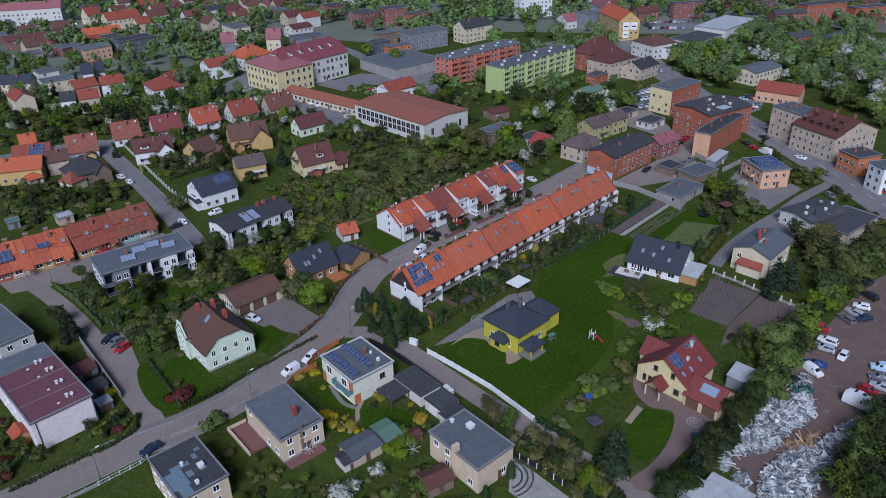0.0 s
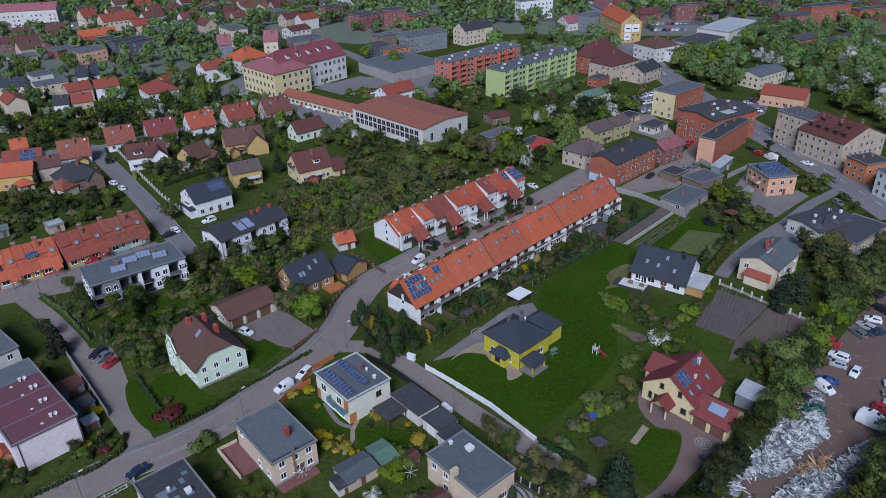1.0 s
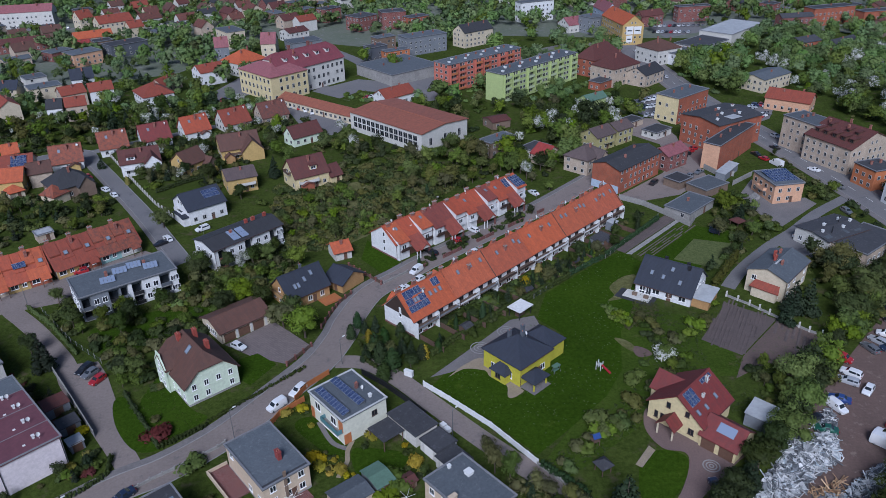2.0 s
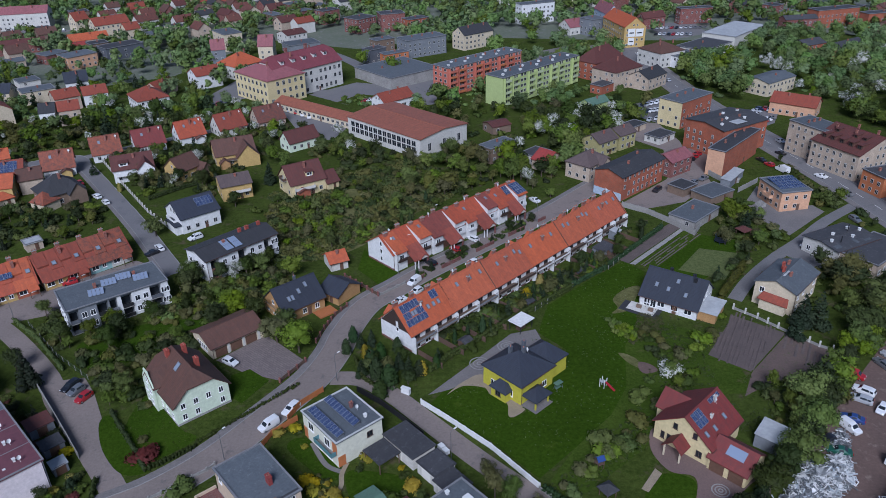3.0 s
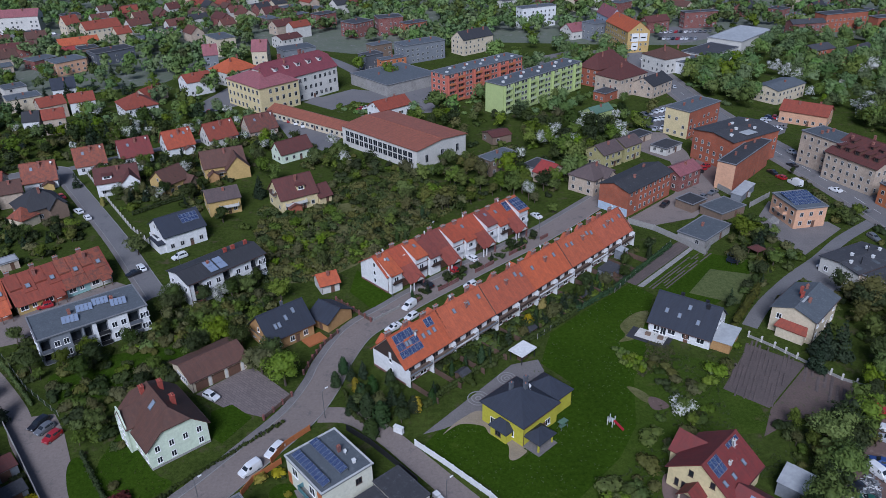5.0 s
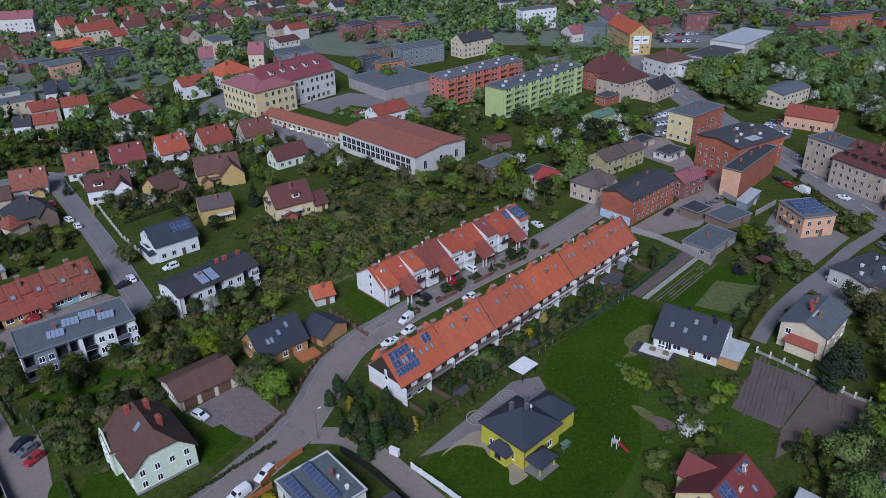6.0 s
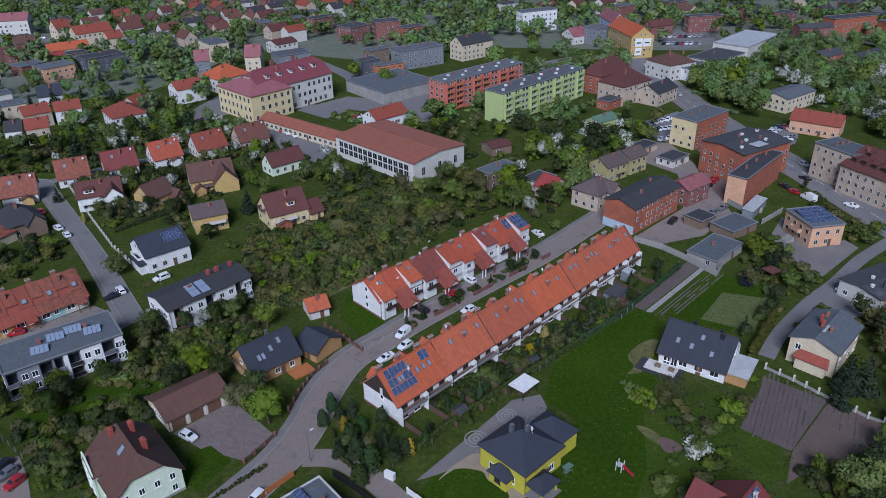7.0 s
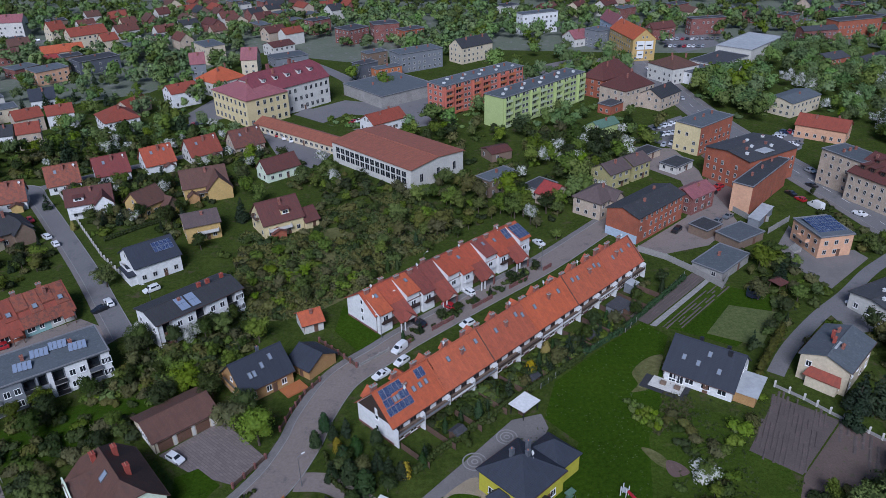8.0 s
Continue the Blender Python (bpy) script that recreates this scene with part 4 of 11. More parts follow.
house(-28.7, 195.9, 26.2, 4.9, 6.0, 2.8, 4.6, 'gable', T_ORANGE, W_OFFWHITE, 'small white outbuilding with an orange roof', chimneys=1, category='outbuilding', name='outbuilding', drop=0.6)
white_duplex = \
house(-57.6, 199.0, 45.5, 22.3, 10.5, 6.8, 8.2, 'gable', T_DARK, W_WHITE, 'white semi-detached house with a low dark roof and solar panels', chimneys=2, sides='x- x+ y+', door=False, drop=0.05, size=(1.5, 1.5))
grey_terrace = \
house(-82.0, 175.6, 36.2, 23.9, 12.0, 6.8, 6.8, 'flat', FELT, W_GREY, 'grey and white flat-roofed terrace with solar collectors', chimneys=2, sides='x- x+ y+', door=False, drop=0.05, size=(1.5, 1.5))
red_terrace = \
house(-117.7, 182.4, 38.2, 21.0, 12.0, 3.3, 8.4, 'gable', T_ORANGE_RED, W_STONE, 'low terrace houses under a long orange-red roof', chimneys=3, drop=1.0, door=False)
red_terrace_east = \
house(-100.1, 197.5, 43.9, 23.6, 12.0, 3.3, 8.4, 'gable', T_RED, W_STONE, 'low terrace houses under a long red roof', chimneys=3, drop=1.0, door=False)

# the open meadow: single houses
lime_house = \
house(16.6, 142.5, 43.0, 10.2, 10.6, 5.2, 8.6, 'hip', T_NAVY, W_LIME, 'lemon-yellow house with a hipped slate-blue roof', chimneys=0, size=(1.4, 1.5), step=4.2)
red_house = \
house(49.2, 125.1, 43.8, 11.4, 11.5, 4.4, 8.6, 'gable', T_WINE, W_PALEYELLOW, 'yellow house with a steep red roof', chimneys=0, door=False, drop=1.0, attic=False)
bungalow = \
house(59.5, 174.0, -34.9, 14.2, 12.5, 3.0, 8.0, 'gable', T_NAVY, W_WHITE, 'white bungalow with a slate-blue roof', chimneys=0, size=(1.8, 1.4))
cream_house = \
house(86.8, 174.4, 45.2, 14.2, 9.8, 6.4, 8.2, 'gable', FELT, W_CREAM, 'cream house with a low grey roof', chimneys=2, drop=0.3)
workshop = \
house(112.2, 198.1, 26.1, 16.1, 11.0, 4.6, 5.4, 'gable', FELT_DARK, W_OFFWHITE, 'workshop with a patched dark felt roof', chimneys=0, category='workshop', drop=0.3)
house(118.5, 191.6, 37.0, 18.5, 9.8, 4.2, 4.2, 'flat', FELT_DARK, W_STONE, 'low workshop wing with a dark roof', chimneys=0, category='workshop')

# the brick buildings by the main road
brick_tenement = \
house(64.5, 246.7, 42.6, 24.2, 10.8, 8.5, 10.2, 'gable', FELT_DARK, W_BRICK, 'three-storey red brick tenement with a dark roof', sides='y- y+ x+', chimneys=2, step=2.6, size=(1.0, 1.5), category='tenement')
house(82.9, 259.4, 37.1, 11.3, 7.6, 6.0, 8.0, 'gable', T_PINK, W_BRICK_DARK, 'dark brick house with a pink-red roof', chimneys=1)
peach_tenement = \
house(106.3, 265.6, 47.4, 30.5, 6.0, 9.5, 9.5, 'flat', FELT_DARK, W_BRICK, 'tall brick tenement with a peach end wall', chimneys=3, step=2.8, size=(0.9, 1.5), sides='y+ x+', category='tenement')
tall_tenement = \
house(109.5, 283.6, 31.0, 24.3, 17.7, 11.0, 12.2, 'gable', FELT_DARK, W_BRICK, 'four-storey red brick tenement with a dark roof', chimneys=4, step=2.6, size=(1.0, 1.5), category='tenement')
corner_tenement = \
house(103.7, 315.0, 39.5, 21.6, 10.8, 11.0, 11.0, 'flat', FELT, W_PALEYELLOW, 'yellow four-storey corner tenement', chimneys=3, step=2.8, category='tenement')
grimy_tenement = \
house(138.4, 272.8, 24.2, 10.4, 15.2, 12.0, 12.0, 'flat', FELT, W_STONE, 'grimy grey four-storey tenement', chimneys=3, step=2.7, size=(1.0, 1.5), category='tenement')
mansard_tenement = \
house(147.0, 259.8, 114.7, 19.1, 21.6, 9.5, 14.0, 'gable', T_MAROON, W_STONE, 'grimy tenement under a maroon mansard roof', chimneys=4, step=2.7, size=(1.0, 1.5), category='tenement')
house(145.9, 238.2, 16.9, 9.7, 8.9, 7.0, 7.0, 'flat', FELT_DARK, W_ORANGE, 'orange two-storey flat-roofed block', chimneys=2, step=2.6, category='office')
house(146.7, 222.1, 10.0, 9.3, 7.0, 9.0, 9.0, 'flat', FELT, W_WHITE, 'white block by the main road', chimneys=0)
peach_house = \
house(110.4, 231.2, 10.1, 10.1, 12.3, 6.4, 6.4, 'flat', FELT, W_PEACH, 'peach house with solar panels on its roof', chimneys=0, drop=0.2)
house(78.6, 220.6, 43.3, 14.8, 8.6, 2.8, 2.8, 'flat', FELT, CONCRETE, 'low concrete garage with a felt roof', chimneys=1, category='garage', name='garage', drop=0.9)
house(89.4, 236.1, 33.0, 11.1, 8.0, 2.7, 2.7, 'flat', FELT, W_BROWN, 'low brown garage with a felt roof', chimneys=0, category='garage', name='garage', drop=0.9)
house(81.1, 241.3, 37.5, 7.1, 6.2, 2.8, 2.8, 'flat', FELT_DARK, W_BROWN, 'low dark shed with small windows', chimneys=0, category='shed', name='shed', drop=1.0)
olive_house = \
house(61.2, 279.8, 37.0, 10.0, 8.5, 6.0, 8.4, 'gable', T_GREYBROWN, W_OLIVE, 'olive-yellow house with a grey-brown roof', chimneys=1)
olive_house_east = \
house(70.2, 286.4, 37.1, 9.0, 8.0, 6.2, 8.2, 'gable', T_GREYBROWN, W_OLIVE, 'olive-yellow house with a grey-brown roof', chimneys=1)
hip_house = \
house(52.5, 258.3, 46.8, 12.3, 9.7, 6.0, 9.0, 'hip', T_GREYBROWN, W_STONE, 'grimy beige house with a hipped brown roof', chimneys=1)
house(22.1, 275.9, 41.3, 13.0, 6.2, 6.0, 6.0, 'flat', FELT, W_BROWN, 'brown cube-shaped house with a flat roof', chimneys=1)
house(36.3, 272.5, 45.9, 9.2, 7.5, 3.4, 3.4, 'flat', FELT_DARK, W_OFFWHITE, 'low white house with a dark flat roof', chimneys=0)
house(39.5, 265.9, 133.9, 6.4, 9.5, 4.0, 6.6, 'gable', T_BRIGHT, W_STONE, 'small house with a bright red roof', chimneys=0)
house(78.7, 303.6, 40.0, 12.5, 6.0, 2.6, 2.6, 'flat', FELT_DARK, W_STONE, 'low garages with a dark felt roof', chimneys=0, category='garage', name='garage', drop=1.0)
house(87.4, 292.0, 40.0, 10.0, 7.0, 2.7, 2.7, 'flat', FELT_DARK, W_OFFWHITE, 'low white garage with a dark felt roof', chimneys=0, category='garage', name='garage', drop=0.6)
house(69.3, 332.4, 36.2, 11.8, 6.5, 4, 6, 'gable', GREEN_SHEET, W_GREEN, 'small house with a green roof', near=False)
house(81.5, 363.4, 43.1, 18.1, 6.6, 4, 4, 'flat', FELT_DARK, W_BRICK, 'low brick outbuilding with small windows', near=False)

# school, gym and slab blocks
school_wing = \
house(-79.7, 364.2, 44.9, 20.7, 27.5, 12, 17.5, 'hip', T_PINK, W_PALEYELLOW, 'yellow school wing under a hipped red roof', chimneys=2, category='school', step=3.2, size=(1.4, 2.0), floor_h=3.8)
school = \
house(-67.9, 375.9, 47.8, 39.3, 19.0, 12.5, 19, 'gable', T_ROSE, W_OFFWHITE, 'pale four-storey school under a steep red roof', chimneys=2, category='school', step=2.9, size=(1.5, 2.0), floor_h=3.8, hip=0.3)
house(-52.3, 331.3, -39.5, 48.5, 9.0, 3.6, 5.4, 'gable', T_GYM, W_CREAM, 'long low school corridor with a red roof', chimneys=0, category='school', name='school_corridor', size=(1.6, 1.4), drop=0)
gym = \
house(-12.6, 299.9, 135.0, 42.6, 25.4, 8.0, 9.2, 'gable', T_GYM, W_OFFWHITE, 'white school gym with a low rust-red roof', chimneys=0, category='gym', name='gym', drop=1.0, door=False, attic=False)
house(-20.4, 344.0, 39.9, 16.6, 10.0, 4.6, 7.6, 'gable', T_RED, W_WHITE, 'white house with a red roof', chimneys=2)
house(24.3, 307.1, 27.9, 8.6, 8.0, 3.4, 4.5, 'gable', T_MAROON, W_BROWN, 'low outbuilding with a maroon roof', chimneys=0, near=False)
house(-20.5, 393.3, 39.6, 31.7, 31.1, 5.5, 5.5, 'flat', FELT, CONCRETE, 'long grey flat-roofed store', chimneys=3, category='store', near=False, drop=1.0)
coral_block = \
house(20.5, 377.9, 41.2, 49.9, 10.8, 13.4, 13.4, 'flat', FELT, W_CORAL, 'coral five-storey slab block', chimneys=6, category='apartment block', name='apartment_block', step=2.9, size=(1.5, 1.5), floor_h=2.65, sides='x- x+ y+', drop=0)
green_block = \
house(45.8, 362.2, 44.4, 56.1, 10.4, 13.2, 13.2, 'flat', FELT, W_GREEN, 'spring-green five-storey slab block', chimneys=6, category='apartment block', name='apartment_block', step=2.9, size=(1.5, 1.5), floor_h=2.65, sides='x+ y+', drop=0)

# the housing estate
brownred_house = \
house(-139.3, 270.6, 24.2, 10.6, 10.0, 3.5, 8.7, 'gable', T_MOTTLED, W_WHITE, 'white house with a steep mottled brown-red roof', chimneys=1, floors=1)
mottled_house = \
house(-128.0, 285.6, 28.4, 10.2, 10.0, 3.5, 8.7, 'gable', T_MOTTLED, W_WHITE, 'white house with a steep mottled orange-brown roof', chimneys=1, floors=1)
wine_house = \
house(-114.6, 293.9, 31.8, 11.1, 10.0, 3.5, 8.7, 'gable', T_WINE, W_WHITE, 'white house with a steep wine-red roof', chimneys=1, floors=1)
orange_house = \
house(-101.3, 303.2, 36.3, 10.5, 10.0, 3.5, 8.7, 'gable', T_ORANGE_RED, W_WHITE, 'white house with a steep bright orange-red roof', chimneys=1, floors=1)
red_roof_house = \
house(-87.5, 312.5, 39.3, 11.7, 10.0, 3.5, 8.7, 'gable', T_RED, W_OFFWHITE, 'off-white house with a steep red roof', chimneys=1, floors=1)
weathered_house = \
house(-73.0, 321.4, 35.4, 11.9, 10.0, 3.5, 8.7, 'gable', T_BRICKBROWN, W_STONE, 'beige house with a steep weathered maroon roof', chimneys=1, floors=1)
balcony_house = \
house(-110.3, 266.0, 23.3, 13.5, 11.0, 5.0, 8.4, 'gable', T_MAROON, W_WHITE, 'white house with a dark maroon roof and balconies', chimneys=1)
wide_house = \
house(-77.3, 279.5, 23.8, 14.5, 12.0, 4.8, 9.0, 'gable', T_BROWN, W_YELLOW, 'yellow house with a wide brown roof', chimneys=1)
steep_house = \
house(-91.7, 264.1, 57.3, 9.0, 9.0, 4.4, 8.2, 'gable', T_BROWN, W_YELLOW, 'yellow house with a steep brown roof', chimneys=0)
low_house = \
house(-69.3, 247.4, 25.5, 9.9, 10.5, 5.4, 7.4, 'gable', T_GREYBROWN, W_YELLOW, 'yellow house with a low grey-brown roof', chimneys=1)
maroon_house = \
house(-46.6, 250.0, 32.5, 12.4, 11.0, 5.0, 10, 'gable', T_MAROON, W_PALEYELLOW, 'pale yellow house with a steep maroon roof', chimneys=1)
house(-38.2, 252.4, 39.5, 4.5, 7.0, 3.0, 6, 'gable', T_MAROON, W_PALEYELLOW, 'small annex with a maroon roof', chimneys=0, drop=0.6)
slate_house = \
house(-76.8, 225.6, 39.8, 12.3, 12.0, 5.2, 8.8, 'gable', T_NAVY, W_WHITE, 'white house with a slate roof and solar panels', chimneys=0)
house(-152.7, 247.1, 14.5, 17.7, 10.0, 5.4, 8.4, 'gable', T_ORANGE, W_YELLOW, 'yellow terrace with an orange roof', chimneys=2)
solar_red = \
house(-152.6, 259.5, 18.6, 12.4, 12.0, 5.6, 9.0, 'gable', T_RED, W_STONE, 'house with a red roof and solar panels', chimneys=1)
house(-163.2, 276.1, 30.2, 5.4, 8.0, 5, 7.5, 'gable', T_ORANGE, W_CREAM, 'cream house with an orange roof', chimneys=1)
house(-141.9, 255.2, 27.8, 7.3, 9.0, 5.4, 8, 'gable', T_BROWN, W_STONE, 'grey house with a brown roof', chimneys=1)
slate_hip_house = \
house(-127.9, 245.7, 44.1, 12.9, 11.7, 4.6, 9.2, 'hip', T_DARK, W_BROWN, 'dark house with a hipped slate roof', chimneys=1)
house(-145.5, 243.1, 46.0, 4.5, 5.2, 2.8, 4.4, 'hip', T_ORANGE, W_CREAM, 'small pavilion with an orange roof', chimneys=0, drop=0.6)
house(-119.9, 210.0, 41.6, 4.6, 3.9, 2.6, 2.6, 'flat', SHEET_PALE, W_STONE, 'small grey shed with a pale roof', chimneys=0, category='shed', name='shed', drop=1)
house(-134.8, 207.3, 34.3, 3.5, 3.5, 2.4, 2.4, 'flat', GREEN_SHEET, W_GREY, 'small shed with a green roof', chimneys=0, category='shed', name='shed', drop=1)
house(-54.6, 293.0, 40.6, 13.1, 7.6, 4, 7.6, 'gable', T_MAROON, W_MINT, 'pale green house with a dark maroon roof', chimneys=0)

# further houses
hipped_red_house = \
house(-133.5, 349.8, 36.3, 14.0, 16.1, 6.2, 10.4, 'hip', T_RED, W_WHITE, 'white house with a hipped red roof', chimneys=1)
house(-169.2, 327.7, 19.3, 6.2, 10.0, 6.8, 9.8, 'gable', T_DARK, W_WHITE, 'white house half under a dark roof', chimneys=1, near=False)
house(-161.6, 330.8, 26.3, 8.5, 10.0, 6.8, 9.8, 'gable', T_RED, W_STONE, 'house half under a red roof', chimneys=1, near=False)
house(-172.7, 351.2, 40.5, 11.0, 10.0, 6.4, 9.4, 'gable', T_RED, W_STONE, 'grey house with a red roof', near=False)
house(-161.8, 358.1, 29.8, 10.6, 10.0, 6, 9, 'gable', T_RED, W_WHITE, 'white house with a red roof', near=False)
house(-210.8, 363.6, 7.9, 14.3, 10.0, 5.6, 9, 'gable', T_NAVY, W_CREAM, 'cream house with a slate roof', near=False)
house(-183.2, 386.8, 27.3, 10.7, 9.0, 4.2, 8.6, 'gable', T_NAVY, W_WHITE, 'white house with a steep slate roof', near=False)
house(-240.8, 432.5, 43.9, 14.3, 8.0, 3.6, 5, 'gable', FELT, W_STONE, 'low grey house with small windows', near=False)
house(-201.9, 432.3, 49.0, 16.7, 13.0, 7, 7, 'flat', FELT, W_PEACH, 'salmon-coloured flat-roofed block with small windows', near=False)
house(-186.2, 454.6, 46.3, 22.4, 12.6, 7, 7, 'flat', FELT_DARK, W_SLATE, 'dark slate-coloured block with small windows', near=False)
house(-222.4, 445.0, 57.3, 13.6, 10.8, 5, 5, 'flat', FELT, W_BRICK_DARK, 'dark low block with small windows', near=False)
house(-219.3, 467.0, 37.2, 13.9, 8.0, 4.4, 6, 'gable', T_BRIGHT, W_STONE, 'low house with a bright red roof', near=False)
house(-216.4, 481.1, 32.4, 22.2, 14.0, 6, 9, 'gable', T_ORANGE, W_STONE, 'house with a wide orange roof', near=False)
house(-255.2, 470.2, 29.5, 31.3, 12.0, 5.6, 8, 'gable', T_MAROON, W_BRICK_DARK, 'long house with a maroon roof', near=False)
house(-297.8, 544.4, 12.7, 54.3, 14.0, 11, 15, 'gable', T_PINK, W_OFFWHITE, 'long three-storey pale building with a red roof', near=False, chimneys=3)
house(-215.4, 513.5, 40.1, 22.1, 14.0, 9, 13, 'gable', T_RED, W_CREAM, 'cream three-storey house with a red roof', near=False, chimneys=2)
house(-246.3, 537.7, 51.0, 9.9, 10.0, 7, 12, 'gable', T_RED, W_CREAM, 'cream house with a red roof', near=False)
house(-117.4, 385.8, 39.9, 13.3, 11.0, 7, 10, 'gable', T_RED, W_WHITE, 'white house with a red roof', chimneys=2, near=False)
house(-121.9, 430.1, 17.3, 7.3, 12.0, 9.5, 14, 'gable', T_PINK, W_GREY, 'tall grey house with a pink-red roof', near=False)
house(-126.9, 470.3, 36.9, 11.3, 17.7, 10, 10, 'flat', FELT, W_CREAM, 'cream flat-roofed house with small windows', near=False)
house(-97.9, 444.6, 4.6, 8.3, 14.0, 8, 13, 'gable', T_PINK, W_CREAM, 'cream house with a pink-red roof', near=False)
house(-104.1, 406.8, 49.0, 18.3, 16.2, 7, 12, 'hip', T_ORANGE, W_OFFWHITE, 'pale house with a hipped orange roof', chimneys=2, near=False)
house(-136.1, 373.6, 68.8, 13.5, 9.0, 4, 7, 'gable', T_RED, W_STONE, 'low house with a red roof', near=False)
house(-80.9, 459.6, 31.5, 19.2, 12.8, 5, 5, 'flat', FELT, W_GREY, 'low grey block with small windows', near=False)
house(-90.4, 483.8, 41.6, 14.1, 12.3, 6, 8, 'gable', T_MAROON, W_OFFWHITE, 'house with a maroon roof', near=False)
house(-8.8, 444.8, 31.8, 26.1, 11.9, 10, 10, 'flat', FELT, W_GREY, 'long grey and white three-storey block', chimneys=3, near=False)
house(-23.6, 425.0, 31.4, 14.8, 6.0, 6, 6, 'flat', FELT, W_ORANGE, 'low orange block with small windows', near=False)
house(-34.9, 426.9, 41.5, 11.2, 7.5, 8, 8, 'flat', FELT_DARK, W_SLATE, 'dark brick block with small windows', near=False)
house(-50.3, 513.4, 47.2, 16.3, 13.3, 9, 9, 'flat', FELT_DARK, W_BRICK_DARK, 'dark red brick tenement', near=False)
house(-30.2, 516.3, 17.4, 16.1, 11.6, 11, 11, 'flat', FELT_DARK, W_BRICK_DARK, 'long dark red brick tenement', near=False)
house(-13.9, 506.9, 35.1, 15.1, 8.2, 9, 9, 'flat', FELT_DARK, W_BRICK, 'red brick tenement with small windows', near=False)
house(-32.3, 455.7, 35.8, 12.8, 7.2, 7, 7, 'flat', FELT, W_BROWN, 'brown flat-roofed block with small windows', near=False)
house(-76.1, 543.7, 44.9, 14.2, 9.6, 9, 9, 'flat', FELT_DARK, W_BRICK_DARK, 'dark brick tenement among trees', near=False)
house(21.4, 461.2, 38.2, 22.3, 11.0, 9, 13, 'gable', T_DARK, W_CREAM, 'cream tenement with a dark roof', near=False, chimneys=3)
house(66.8, 530.9, 23.8, 25.5, 8.4, 13, 13, 'flat', FELT, W_WHITE, 'white four-storey block with small windows', near=False)
house(85.7, 493.7, 28.5, 11.2, 12.0, 5, 9, 'gable', T_PINK, W_OFFWHITE, 'house with a pink-red roof', near=False)
corner_house = \
house(112.3, 466.6, 100.0, 33.2, 13.0, 12, 17, 'gable', T_ORANGE, W_YELLOW, 'yellow town house with an orange roof', chimneys=2, near=False)
house(108.0, 496.7, 98.4, 23.0, 7.9, 13, 18, 'gable', T_PINK, W_BLUE, 'pale blue town house with a steep roof', near=False, chimneys=2)
house(98.2, 489.1, 35.6, 11.9, 11.3, 10, 10, 'flat', FELT, W_GREY, 'grey town house with small windows', near=False)
house(139.5, 506.7, 26.3, 17.7, 7.6, 7, 10, 'gable', T_MAROON, W_BRICK_DARK, 'dark red house with small windows', near=False)
house(120.2, 412.0, 29.0, 17.2, 16.9, 8, 12, 'hip', T_BROWN, W_OFFWHITE, 'cream corner house with a hipped brown roof', near=False, chimneys=3)
house(135.5, 410.0, 37.1, 26.3, 11.3, 6, 6, 'flat', FELT, W_WHITE, 'white low modern building', near=False)
house(147.6, 425.1, 40.8, 28.6, 16.6, 7, 7, 'flat', FELT_DARK, W_OFFWHITE, 'white building with a dark flat roof', near=False)
house(177.9, 462.5, 46.4, 43.7, 19.8, 7, 7, 'flat', SHEET_PALE, W_OFFWHITE, 'large hall with a pale sheet roof', near=False, chimneys=0, drop=1.0, category='hall', name='hall')
house(170.9, 517.8, 11.3, 23.0, 6.4, 10, 10, 'flat', FELT_DARK, W_BRICK_DARK, 'dark red brick block', near=False)
house(228.7, 491.4, 9.4, 22.1, 7.6, 7, 9, 'gable', FELT_DARK, W_BRICK_DARK, 'brick house with a dark roof', near=False)
house(254.4, 500.1, 17.3, 32.1, 9.6, 11, 11, 'flat', FELT_DARK, W_BRICK, 'long red brick tenement', near=False)
house(277.3, 484.8, 14.5, 26.9, 7.6, 11, 11, 'flat', FELT_DARK, W_BRICK, 'red brick tenement with white-framed windows', near=False)
house(206.5, 428.7, 26.9, 15.9, 11.6, 6, 8, 'gable', FELT_DARK, W_BRICK, 'red brick cottage with small windows', near=False)
house(223.8, 423.0, 33.9, 26.3, 6.7, 6, 8, 'gable', FELT_DARK, W_BRICK, 'red brick cottage with a dark roof', near=False)
house(156.8, 357.3, 35.7, 21.9, 12.2, 6.4, 7.8, 'gable', FELT, W_CREAM, 'cream house with a grey roof', near=False)
house(153.6, 322.2, -37.4, 18.2, 11.0, 5.4, 8.4, 'gable', T_RED, W_PEACH, 'pinkish house with a red roof', chimneys=2)
house(83.2, 391.3, 42.4, 23.6, 11.8, 9, 15, 'hip', T_MAROON, W_BRICK, 'red villa with a steep maroon roof', chimneys=2, near=False)
house(87.9, 372.6, 38.5, 20.0, 14.4, 9, 14, 'hip', T_MAROON, W_STONE, 'grey villa with a steep maroon roof', chimneys=2, near=False)
house(101.9, 369.0, 44.1, 16.6, 11.3, 6, 9, 'gable', T_DARK, W_STONE, 'grey house with a dark roof', near=False)


# ---------------------------------------------------------------- the rest of the far town
FILL = random.Random(23)


